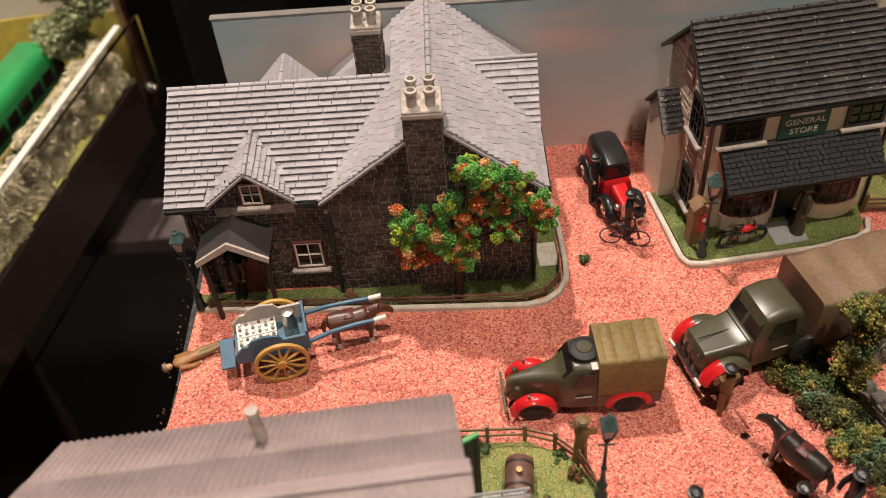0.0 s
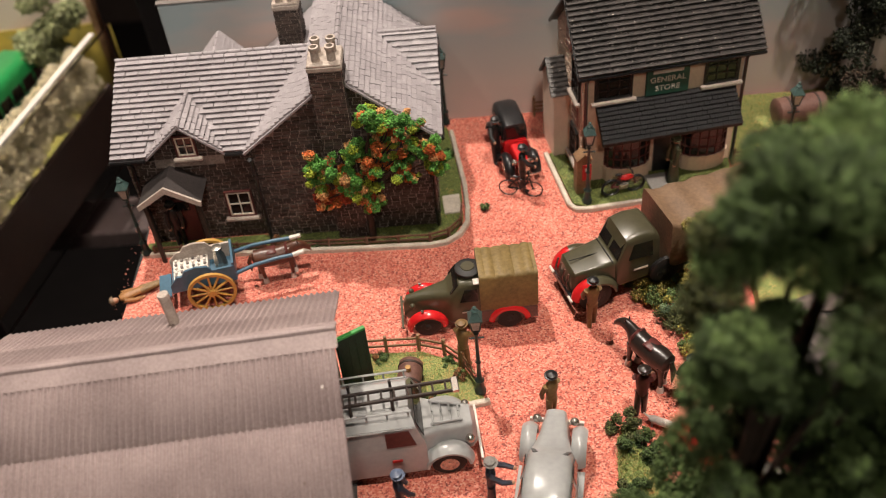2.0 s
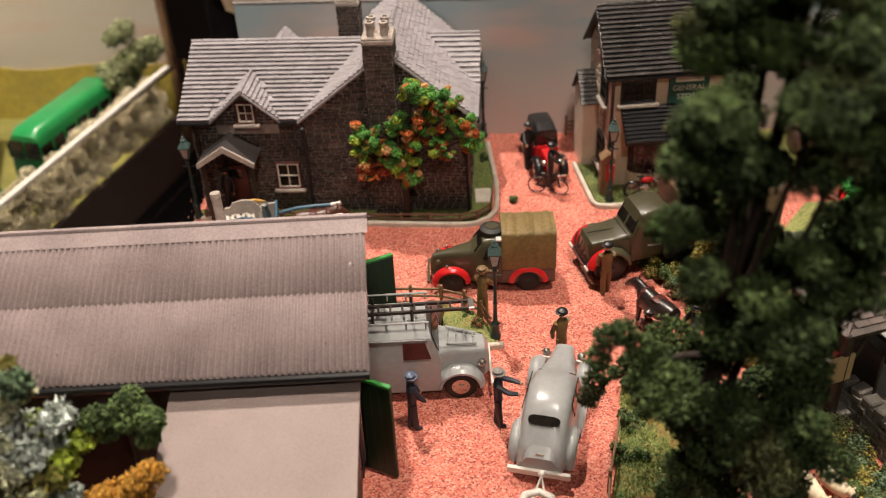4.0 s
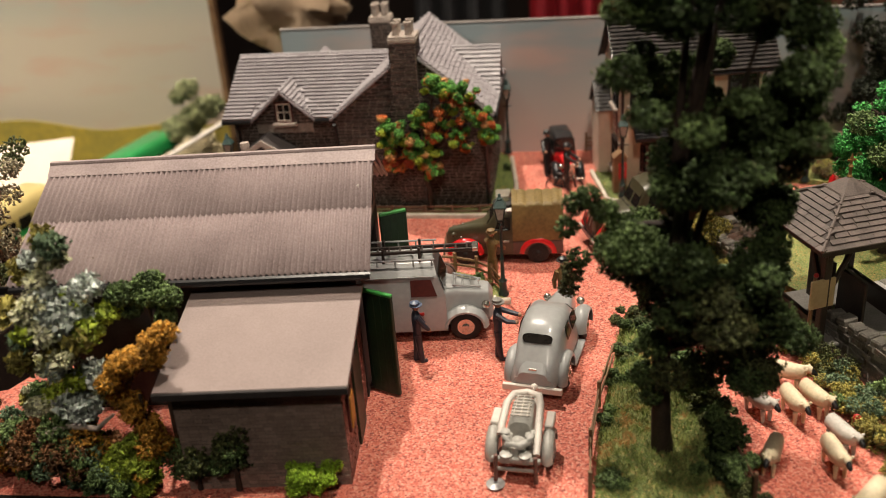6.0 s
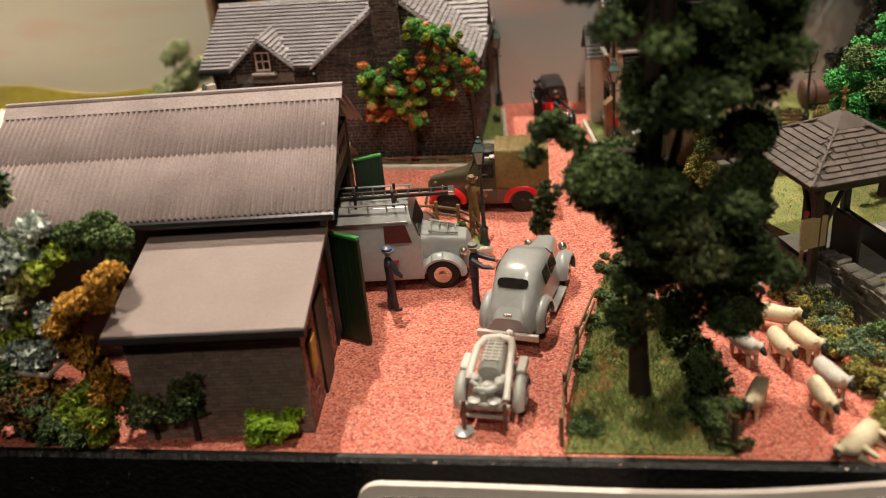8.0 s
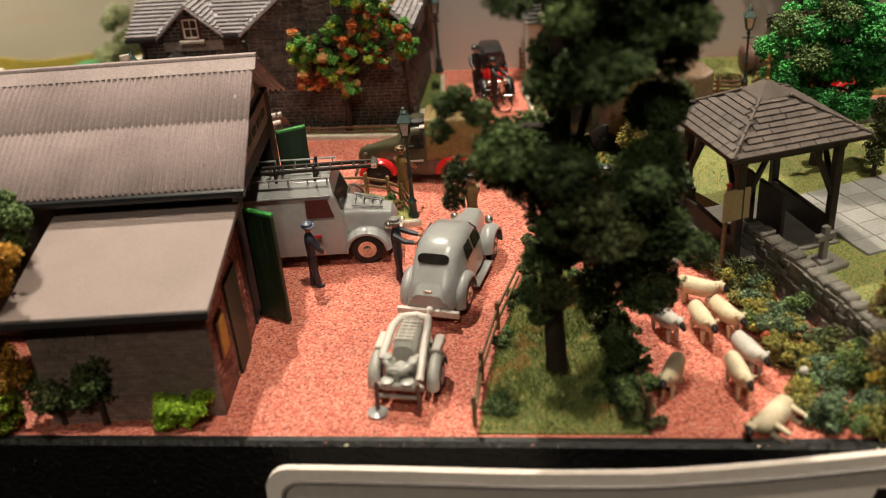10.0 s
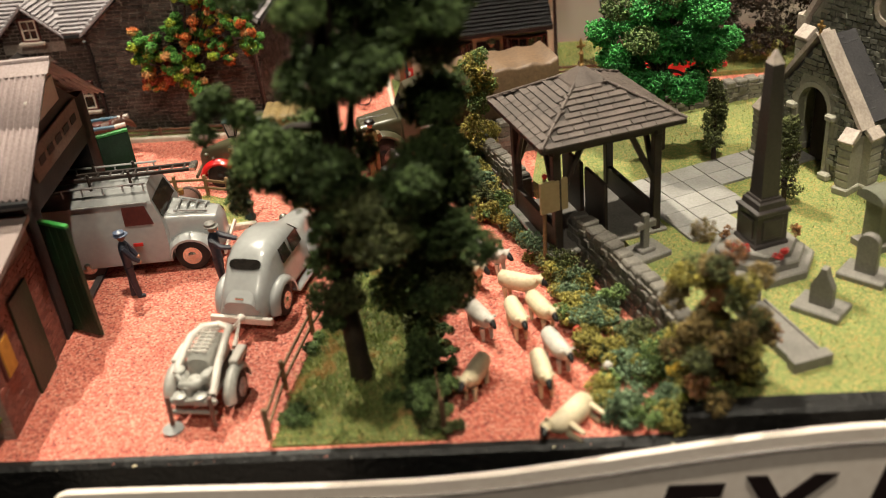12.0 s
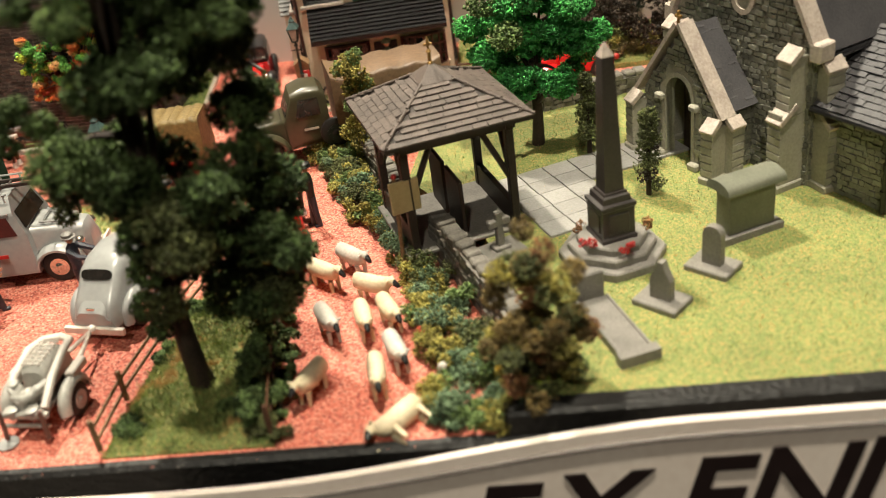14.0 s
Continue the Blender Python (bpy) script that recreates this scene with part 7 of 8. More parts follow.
buttress(3, 0.5, 4.4, 6, 17.5, 1, -8)
buttress(40, 0.5, 4.4, 6, 17.5, 1, 8)
buttress(40.5, 3, 4.4, 5, 17.5, 1, 90)
g = Geo()
for s in (-1, 1):
    a, b = Vector((PX + s * 20.6, 1, PE - 2)), Vector((PX, 1, PA + 0.6))
    d = b - a
    n = Vector((-d.z, 0, d.x)).normalized() * (1.3 * (1 if s < 0 else -1))
    g.put([a + Vector((0, -2.6, 0)), b + Vector((0, -2.6, 0)), b + n + Vector((0, -2.6, 0)), a + n + Vector((0, -2.6, 0)), a + Vector((0, 3, 0)), b + Vector((0, 3, 0)), b + n + Vector((0, 3, 0)), a + n + Vector((0, 3, 0))], [(0, 1, 2, 3), (4, 7, 6, 5), (0, 4, 5, 1), (1, 5, 6, 2), (2, 6, 7, 3), (3, 7, 4, 0)])
part("gable_coping", g, [STONE_TRIM], church, "pale stone gable coping")
CH_SLATE = material("church_slate", (0.075, 0.072, 0.076), (0.045, 0.043, 0.047), 0.45, 0.6, 8, 0.35, island=0.2)
for s in (-1, 1):
    a, b = Vector((PX + s * 20, 2, PE - 1)), Vector((PX, 2, PA - 1))
    part("porch_roof", roof_bed([[a, b, b + Vector((0, 17, 0)), a + Vector((0, 17, 0))]], 0.8), [CH_SLATE], church)
    if s > 0:
        fr = slope_frame(a, a + Vector((0, 17, 0)), b)
    else:
        fr = slope_frame(a + Vector((0, 17, 0)), a, b)
    g = Geo()
    lay(g, rows(fr[3], fr[4], 3.0, 2.0, 0.12, 84), fr[0], fr[1], fr[2], 0.4, 84, 0.04, lap=0.35)
    part("slate_covering", g, [CH_SLATE], church)["kind"] = "stuff"
g = Geo()
g.box((PX, -0.6, PA + 2.4), (0.9, 0.9, 5), 0.2)
g.box((PX, -0.6, PA + 3.2), (3.0, 0.9, 0.9), 0.2)
part("gable_cross", g, [BRASS], church, "small brown gable cross")
# nave
NX0, NX1, NE_, NA, NY = 3.0, 63.0, 42.0, 88.0, 14.0
g = Geo()
g.prism([(NX0, 0), (NX1, 0), (NX1, NE_), ((NX0 + NX1) / 2, NA - 3), (NX0, NE_)], "y", NY, 110)
part("nave_wall", g, [CHURCH_MORTAR], church)
flint_wall((NX0, NY, 0), (1, 0, 0), (0, 0, 1), NX1 - NX0, NA, lambda u, v: (v < NE_ or abs(u - 30) < (NA - 4 - v) * 0.65) and ((u - 30.5) ** 2 + (v - 50) ** 2 > 22), 86)
flint_wall((NX1, NY, 0), (0, 1, 0), (0, 0, 1), 60, NE_, None, 87)
ring = lambda r, y: [(NX0 + 30.5 + r * math.cos(2 * math.pi * k / 20), y, 50 + r * math.sin(2 * math.pi * k / 20)) for k in range(20)]
g = Geo()
g.loft([ring(5.0, NY - 0.8), ring(5.0, NY + 0.5), ring(3.4, NY + 0.5), ring(3.4, NY - 0.8), ring(5.0, NY - 0.8)], cap=False)
part("round_window", g, [STONE_TRIM], church, "round window with a pale stone surround", smooth=40)
for s, x in ((-1, NX0 - 2), (1, NX1 + 2)):
    a, b = Vector((x, NY + 2, NE_ - 3)), Vector(((NX0 + NX1) / 2, NY + 2, NA))
    part("nave_roof", roof_bed([[a, b, b + Vector((0, 92, 0)), a + Vector((0, 92, 0))]], 1.0), [CH_SLATE], church)
    g = Geo()
    d = b - a
    n = Vector((-d.z, 0, d.x)).normalized() * (1.6 * -s)
    g.put([p + o for o in (Vector((0, -4.4, 0)), Vector((0, 1.5, 0))) for p in (a, b, b + n, a + n)], [(0, 1, 2, 3), (4, 7, 6, 5), (0, 4, 5, 1), (1, 5, 6, 2), (2, 6, 7, 3), (3, 7, 4, 0)])
    g.box(a + Vector((0, -1.5, 1.5)), (4.4, 6.0, 5.4), 0.5)
    part("nave_coping", g, [STONE_TRIM], church)
fr = slope_frame((NX1 + 2, NY + 2, NE_ - 3), (NX1 + 2, NY + 94, NE_ - 3), ((NX0 + NX1) / 2, NY + 2, NA))
g = Geo()
lay(g, rows(92, fr[4], 3.2, 2.2, 0.14, 88), fr[0], fr[1], fr[2], 0.4, 88, 0.05, lap=0.4)
part("slate_covering", g, [CH_SLATE], church)["kind"] = "stuff"
g = Geo()
g.tube([(NX1 + 2.4, NY, NE_ - 4), (NX1 + 2.4, 108, NE_ - 4)], 1.0, 8)
part("gutter", g, [BLACK_PAINT], church)
buttress(58.5, NY, 5.6, 9, 39, 2, -4)
buttress(63, NY + 4, 5.6, 8, 36, 2, 82)
buttress(5.5, NY, 5.2, 8, 38, 2, -4)
# vestry
g = Geo()
g.prism([(17, 0), (60, 0), (60, 25), (38, 40), (17, 25)], "x", 65, 90)
part("vestry_wall", g, [CHURCH_MORTAR], church)
flint_wall((64, 17, 0), (1, 0, 0), (0, 0, 1), 26, 25, None, 90)
flint_wall((90, 17, 0), (0, 1, 0), (0, 0, 1), 43, 38, lambda u, v: v < 25 or abs(u - 21) < (40 - v) * 1.3, 91)
part("vestry_roof", roof_bed([[(64, 13.5, 25), (94, 13.5, 25), (94, 38, 41.5), (64, 38, 41.5)], [(64, 38, 41.5), (94, 38, 41.5), (94, 62, 25), (64, 62, 25)]], 1.0), [CH_SLATE], church)
fr = slope_frame((64, 13.5, 25), (94, 13.5, 25), (64, 38, 41.5))
g = Geo()
lay(g, rows(fr[3], fr[4], 3.0, 2.0, 0.12, 92), fr[0], fr[1], fr[2], 0.4, 92, 0.04, lap=0.38)
part("slate_covering", g, [CH_SLATE], church)["kind"] = "stuff"
g = Geo()
g.tube([(64, 13, 24.4), (94.4, 13, 24.4)], 0.9, 8)
g.tube([(90.6, 15.6, 24), (90.6, 15.6, 0.5)], 0.9, 8)
for k in (6, 14):
    g.tube([(90.6, 15.6, k), (90.6, 15.6, k + 1)], 1.3, 8)
part("downpipe", g, [BLACK_PAINT], church, "black gutter and drainpipe", smooth=40)

church.scale = (0.88, 1.0, 1.0)

# paving from the lych gate to the church door
path = thing("churchyard_path", (216, 207, YARD), "pale stone slab path to the church door", "path", kind="structure", rz=24)
k = 0
slab_meshes = [mesh_of(Geo().box((0, 0, 0), (8.75, 7.85, 0.9), 0.12), [PAVING]), mesh_of(Geo().box((0, 0, 0), (8.4, 7.85, 0.9), 0.12), [PAVING])]
for i in range(8):
    for j in range(2):
        part("paving_slab", slab_meshes[(i + j) % 2], None, path, at=(2 + i * 8.9, -4 + j * 8.0, 0.35))
for i in range(3):
    for j in range(3 if i < 2 else 2):
        part("paving_slab", slab_meshes[(i + j) % 2], None, path, at=(11 + i * 8.9, -12 - j * 8.0, 0.35))

# notice board on a post
nb = thing("notice_board", (193.5, 177, 0), "small cream notice board on a thin post", "notice board", rz=24)
g = Geo()
g.tube([(0, 0, 0), (1.2, 0.4, 31)], 0.6, 8)
part("post", g, [OLD_WOOD], nb)
g = Geo()
g.box((3.2, -0.8, 25), (8.4, 0.9, 9.5), 0.2)
part("board", g, [material("cream_board", (0.50, 0.40, 0.22), (0.42, 0.33, 0.17), 0.5, 1, 6, 0.2)], nb)
ball_part(nb, "knob", (1.2, 0.2, 31), 0.8, RED_PAINT)

# ---- trees and bushes ----
def tree(name, at, label, trunk, limbs, clumps, count, size, mats, weights, seed, bark=None, flat=False, category="tree"):
    t = thing(name, at, label, category)
    g = Geo()
    g.tube([p[:3] for p in trunk], [p[3] for p in trunk], 9)
    for l in limbs:
        g.tube([p[:3] for p in l], [p[3] for p in l], 6)
    part("trunk", g, [bark or BARK], t, smooth=60)
    rng = np.random.default_rng(seed)
    group = weights if len(weights) == len(clumps) else rng.choice(len(mats), len(clumps), p=np.array(weights) / sum(weights))
    sets = []
    for m in range(len(mats)):
        cl = [c for c, k in zip(clumps, group) if k == m]
        if cl:
            sets.append((*crumbs(cl, max(40, int(count * len(cl) / len(clumps))), size, seed + m, 0.5, flat), m))
    o = part("crown", crumb_mesh(sets, mats), None, t)
    return t


def limbs_to(clumps, rng, n, z0, z1, r=1.3):
    out = []
    for _ in range(n):
        c = clumps[rng.integers(len(clumps))]
        z = z0 + (z1 - z0) * rng.random()
        z = min(z, c[2])
        out.append([(0, 0, z, r), (c[0] * 0.5, c[1] * 0.5, (z + c[2]) / 2 + 1, r * 0.6), (c[0], c[1], c[2], r * 0.25)])
    return out


# large dark tree on the verge
rng = np.random.default_rng(101)
big = []
for k in range(190):
    z = 20 + 140 * rng.random()
    width = np.interp(z, [18, 45, 90, 125, 150, 168], [15, 34, 32, 31, 22, 10])
    a = 2 * math.pi * rng.random()
    d = width * (0.2 + 0.8 * rng.random() ** 0.6) * 0.86
    r = 3.2 + 4.8 * rng.random()
    bx, by = 9 + d * math.cos(a), d * math.sin(a) * 0.72
    if -13 < bx < 0 and 71 < z < 90 or 10 < bx < 22 and 62 < z < 80:
        continue
    if bx < -12 and z < 101 or bx > 25 and z < 76 or bx > 30:
        continue
    if z < 52 and bx < -3 or z < 45 and abs(bx - 9) < 9 and by < 0:
        continue
    big.append((bx, by, z, r, r, r * 0.75))
# lobes that stand out from the crown, towards the lane, towards the yard, and low round the trunk
big += [(-23, -2, 75, 3.4, 3.4, 3), (-20, -3, 77, 3.4, 3.4, 3), (-25, -2, 69, 2.8, 2.8, 2.8), (-16, -3, 73, 3.6, 3.6, 3), (-12, -2, 68, 4, 4, 3.6)]
big += [(-24, 10, 50, 3, 3, 3), (-22, 9, 55, 3.2, 3.2, 2.6), (-25, 11, 45, 2.6, 2.6, 2.6), (-16, 7, 60, 3, 3, 2.6), (-10, 4, 63, 5, 4, 4), (-9, -2, 60, 5, 4, 4), (-6, 2, 55, 5, 4, 4)]
big += [(31, -6, 40, 5, 5, 4), (25, -5, 45, 6, 5, 4.5), (28, 0, 116, 6, 5, 5), (30, 2, 110, 6, 6, 5), (25, 0, 84, 6, 6, 5), (28, 2, 92, 6, 6, 5), (26, -2, 100, 7, 7, 6), (25, 4, 60, 5, 5, 5), (24, 6, 52, 6, 6, 5), (30, 0, 104, 6, 5, 5), (28, 0, 128, 6, 6, 5)]
big += [(-4, -3, 36, 4.5, 4, 4), (-6, -4, 28, 3.6, 3.6, 3.4), (-4, -5, 22, 3, 3, 3), (13, -4, 34, 4.5, 4, 4), (17, -5, 27, 3, 3, 3), (16, -6, 12, 4.5, 4, 4), (4, -6, 43, 5, 4, 4), (9, -5, 47, 5, 4, 4), (2, 6, 44, 5, 4, 4), (7, 5, 37, 4, 4, 3.6)]
tree("large_tree", (147, 132, 0.8), "tall dark green foam tree on the grass verge", [(0, 0, -1, 3.6), (-0.6, 0, 6, 2.7), (-1.5, 0, 30, 2.3), (3, 0, 80, 1.9), (7, 0, 130, 1.2), (8, 0, 158, 0.5)], limbs_to(big, rng, 9, 26, 90), big, 150000, 0.66, [DEEP_GREEN, CONIFER, MID_GREEN], [7, 2.0, 1.3], 7)

# flowering tree before the house: lobes of (x, z, radius, share of blossom)
rng = np.random.default_rng(102)
LOBES = ((6, 60, 6, 0.1), (12, 58, 5, 0.25), (19, 55, 6, 0.7), (26, 45, 4.5, 0.5), (27, 38, 4.5, 0.1), (12, 48, 7, 0.75), (0, 46, 5, 0.15), (-7, 38, 7, 0.55), (-16, 41, 5, 0.1), (-15, 35, 5, 0.3), (-14, 26, 5, 0.95), (0, 31, 6.5, 0.35), (2, 22, 5, 0.7), (16, 36, 6.5, 0.4), (20, 46, 5, 0.2), (6, 40, 5, 0.6), (-6, 29, 4, 0.8))
c1, tint = [], []
for x, z, r, share in LOBES:
    for k in range(20):
        d = rng.normal(size=3)
        d *= r * rng.random() ** 0.45 / np.linalg.norm(d)
        q = 0.9 + 1.5 * rng.random() ** 1.3
        c1.append((x + d[0], -2.5 + d[1] * 0.8, z - 2 + d[2], q, q, q * 0.8))
        bloom = rng.random() < share * 0.85
        tint.append(int(rng.choice([1, 3, 4], p=[0.5, 0.3, 0.2])) if bloom else int(rng.choice([0, 2], p=[0.8, 0.2])))
leaf_mats = [material("leaf_green_foam", (0.20, 0.50, 0.09), (0.05, 0.20, 0.035), 0.7, 1.2, 9, 0, island=0.5), ORANGE_LEAF, LIME_LEAF, material("peach_blossom", (0.85, 0.50, 0.22), (0.72, 0.34, 0.12), 0.7, 1.2, 9, 0, island=0.35), material("red_blossom", (0.55, 0.08, 0.03), (0.38, 0.05, 0.02), 0.7, 1.2, 9, 0, island=0.4)]
tree("flowering_tree", (62, 299.0, 1.0), "green tree with orange blossom against the stone wall", [(0, 0, -1, 1.7), (0.5, -0.5, 10, 1.3), (-1, -1, 19, 1.1), (1, -2, 34, 0.8), (5, -3, 52, 0.4)], limbs_to(c1, rng, 22, 12, 30, 0.7), c1, 52000, 0.5, leaf_mats, tint, 8)

# bright green churchyard tree
rng = np.random.default_rng(103)
c2 = []
for k in range(84):
    d = rng.normal(size=3)
    d *= rng.random() ** 0.35 / np.linalg.norm(d)
    r = 2.6 + 3.2 * rng.random()
    c2.append((1 + d[0] * 21, d[1] * 15, 40 + d[2] * 24, r, r, r * 0.75))
tree("green_tree", (235, 244, YARD), "bright green foam tree in the churchyard", [(0, 0, -1, 2.2), (0.6, 0, 12, 1.7), (0, 0, 30, 1.2), (1, 0, 52, 0.5)], limbs_to(c2, rng, 18, 12, 40, 0.9), c2, 34000, 0.72, [BRIGHT_LEAF, MID_GREEN], [9, 1], 9)


def cone_bush(at, label, h, r, mat, seed, n=3200):
    rng = np.random.default_rng(seed)
    cl = []
    for k in range(36):
        u = rng.random()
        rr_ = r * (1 - u) ** 0.7 * (0.55 + 0.45 * rng.random()) + 0.4
        a = 2 * math.pi * rng.random()
        cl.append((rr_ * 0.7 * math.cos(a), rr_ * 0.7 * math.sin(a), 2 + u * (h - 3), 1.5 + r * 0.18, 1.5 + r * 0.18, 1.8))
    return tree("cone_bush", at, label, [(0, 0, -1, 0.9), (0, 0, h * 0.7, 0.4)], [], cl, n, 0.5, [mat, BARK], [12, 0.6], seed, category="shrub")


cone_bush((265, 201, YARD), "small dark yew bush beside the church door", 27, 5.0, CONIFER, 21)
cone_bush((251, 233, YARD), "small dark yew bush on the church lawn", 27, 4.6, CONIFER, 22)


def bush(name, at, label, cl, n, size, mats, weights, seed, flat=False, trunk_h=8):
    return tree(name, at, label, [(0, 0, -1, 0.9), (0.4, 0, trunk_h, 0.5)], [], cl, n, size, mats, weights, seed, flat=flat, category="bush")


rng = np.random.default_rng(110)
cl = [(rng.normal() * 2.6, rng.normal() * 2.6, 5 + 36 * rng.random(), 3.0, 3.0, 3.0) for _ in range(40)]
bush("tall_shrub", (175, 252.5, 0), "tall olive foam shrub beside the lorry", cl, 6500, 0.6, [OLIVE_LEAF, MID_GREEN], [4, 2], 31)
cl = [(rng.normal() * 4.8, rng.normal() * 4.2, 4 + 36 * rng.random(), 3.0, 3.0, 2.8) for _ in range(80)]
bush("brown_bush", (228.5, 119, 0), "brown-green ragged bush at the board edge", cl, 18000, 0.58, [material("brown_green_foam", (0.26, 0.18, 0.055), (0.10, 0.075, 0.028), 0.75, 1.2, 9, 0, island=0.5), CONIFER, RUSSET, OLIVE_LEAF], [4, 3, 0.7, 1.5], 32)


def mound(pts, label, seed, mats, weights, r0=2.6, r1=4.8, n=2200, size=0.6, wide=5.6):
    """Low bushes along a line of (x, y, height)."""
    for i, (x, y, h) in enumerate(pts):
        rg = np.random.default_rng(seed + i)
        cl = clump_cloud(rg, 17, (0, 0, h * 0.42), np.array([wide, wide, h * 0.42]), r0 * 0.55, r1 * 0.62)
        b = bush("low_bush", (x, y, 0), label, cl, n, size * 0.85, [mats[(i + j) % len(mats)] for j in range(min(2, len(mats)))], [3, 1.4], seed + i, trunk_h=h * 0.5)
        b["group"] = "bushes along the red road"


MIX = [BLUE_GREEN, OLIVE_LEAF, MID_GREEN, BLUE_GREEN, OLIVE_LEAF, CONIFER]
mound([(208, 115, 8), (204, 121, 7), (215, 126, 9), (208, 131, 8), (203, 138, 8), (213, 140, 10), (205, 148, 9), (199, 155, 8), (208, 156, 10), (201, 164, 10), (196, 176, 10), (203, 172, 9), (192, 187, 9), (190, 199, 8), (197, 205, 7)], "low mixed green foam bush beside the churchyard wall", 200, MIX, None)
mound([(215, 112.5, 7), (221, 114, 9), (220, 118, 9), (226, 123, 10), (219, 133, 10)], "low green and yellow foam bush at the board edge", 225, [MID_GREEN, OLIVE_LEAF, BLUE_GREEN, LIME_LEAF], None)
mound([(222, 121, 13)], "yellow flowering foam bush beside the churchyard wall", 232, [material("yellow_foam", (0.70, 0.50, 0.06), (0.5, 0.33, 0.04), 0.7, 1.2, 9, 0, island=0.35), MID_GREEN], None, 1.6, 2.6, 1400, 0.5, 3.2)
mound([(158, 262, 7), (163, 255, 9), (169, 260, 8), (166, 247, 8), (171, 241, 9), (174, 248, 10), (171, 233, 9), (177, 231, 10), (174, 224, 9), (180, 222, 10), (178, 213, 9), (184, 212, 8), (185, 204, 8), (182, 240, 7)], "low olive and green foam bush along the road", 240, [OLIVE_LEAF, MID_GREEN, OLIVE_LEAF, BLUE_GREEN, CONIFER], None)
mound([(134, 145, 5), (138, 165, 6), (141, 178, 9), (166, 114, 7), (167, 123, 8), (165, 134, 8), (163, 146, 8), (160, 158, 9), (155, 176, 9), (150, 190, 9), (145, 196, 9), (142, 203, 7), (155, 122, 4)], "small dark foam shrub on the tree verge", 280, [MID_GREEN, DEEP_GREEN, DEEP_GREEN, CONIFER], None, 1.6, 3.0)
mound([(161, 126, 15), (163, 117, 13), (162, 138, 17), (159, 149, 17), (157, 160, 15), (133, 116, 6)], "tall dark foam shrub on the tree verge", 300, [DEEP_GREEN, DEEP_GREEN, MID_GREEN, CONIFER], None, 2.4, 4.0, 3000, 0.6, 3.8)
mound([(105.5, 312, 3.5)], "small green tuft growing on the road", 320, [MID_GREEN, DEEP_GREEN], None, 1.0, 1.7, 500, 0.5, 1.3)
mound([(88, 235, 4), (66, 238, 4), (92, 228, 4), (40, 297.5, 3), (82, 219, 4), (25, 301, 5), (93, 347, 6)], "small green weed clump by the fence", 330, [MID_GREEN, DEEP_GREEN, RUSSET], None, 0.9, 1.6, 900, 0.5, 2.6)
mound([(234, 330, 10), (241, 326, 11), (248, 331, 12), (255, 327, 12), (262, 332, 13), (270, 328, 13), (279, 333, 14), (290, 330, 14), (222, 340, 4)], "bleached brown-green hedge bush beside the field", 350, [material("dry_hedge_foam", (0.24, 0.18, 0.07), (0.12, 0.09, 0.035), 0.75, 1.2, 9, 0, island=0.45), OLIVE_LEAF], None, 2.8, 4.6)
mound([(330, 173, 7), (336, 168, 7)], "small flowering shrub at the church corner", 380, [BRIGHT_LEAF, ORANGE_LEAF], None, 1.2, 2.2)
rng = np.random.default_rng(140)
cl = [(rng.normal() * 10, rng.normal() * 5, 8 + 66 * rng.random(), 5.5, 5.5, 5) for _ in range(46)]
bush("dark_conifer", (267, 361, 1), "very dark dense conifer against the backdrop", cl, 9000, 0.9, [material("black_green_foam", (0.028, 0.036, 0.014), (0.010, 0.014, 0.007), 0.8, 1.2, 9, 0, island=0.4)], [1], 41, trunk_h=30)
cl = [(rng.normal() * 22, rng.normal() * 6, 5 + 30 * rng.random(), 6, 6, 5) for _ in range(40)]
bush("dark_thicket", (300, 335, 1), "dark russet thicket behind the churchyard", cl, 7000, 0.9, [material("dark_russet_foam", (0.06, 0.035, 0.018), (0.02, 0.014, 0.008), 0.8, 1.2, 9, 0, island=0.4)], [1], 42)

# shrubbery at the office end
rng = np.random.default_rng(150)
cl = clump_cloud(rng, 50, (0, 0, 42), np.array([16, 8, 33]), 3.0, 5.0)
bush("flowering_shrub", (-12, 121, 0), "tall pale flowering shrub with silvery leaves", cl, 11000, 1.15, [SILVER_LEAF, PALE_LEAF, BLUE_GREEN, OLIVE_LEAF, LIME_LEAF], [4, 4.5, 1.2, 1.5, 1.8], 51, True, trunk_h=50)
cl = clump_cloud(rng, 18, (0, 0, 50), np.array([8, 5, 8]), 2.6, 4.2)
bush("green_shrub", (10, 130, 0), "dark green foam shrub overhanging the office roof", cl, 6000, 0.65, [MID_GREEN, DEEP_GREEN], [2, 2], 52, trunk_h=50)
cl = []
for (ax, az), (bx, bz) in (((11, 49), (5, 43)), ((5, 43), (-3, 40)), ((-3, 40), (-7, 32)), ((-7, 32), (-1, 25)), ((-1, 25), (2, 14))):
    for k in range(6):
        u = rng.random()
        cl.append((ax + (bx - ax) * u + rng.normal(), rng.normal() * 1.8, az + (bz - az) * u + rng.normal(), 3.4, 3.2, 3.0))
bush("ochre_creeper", (10, 114.5, 0), "ochre yellow foam creeper tumbling over the office", cl, 9000, 0.6, [OCHRE_LEAF], [1], 53, trunk_h=30)
cl = clump_cloud(rng, 22, (0, 0, 11), np.array([8, 4, 9]), 2.0, 3.4)
bush("lime_shrub", (6, 112, 0), "yellow-green foam shrub at the office foot", cl, 6500, 0.6, [LIME_LEAF], [1], 54, trunk_h=4)
cl = clump_cloud(rng, 16, (0, 0, 5), np.array([9, 4, 4.5]), 1.8, 3.0)
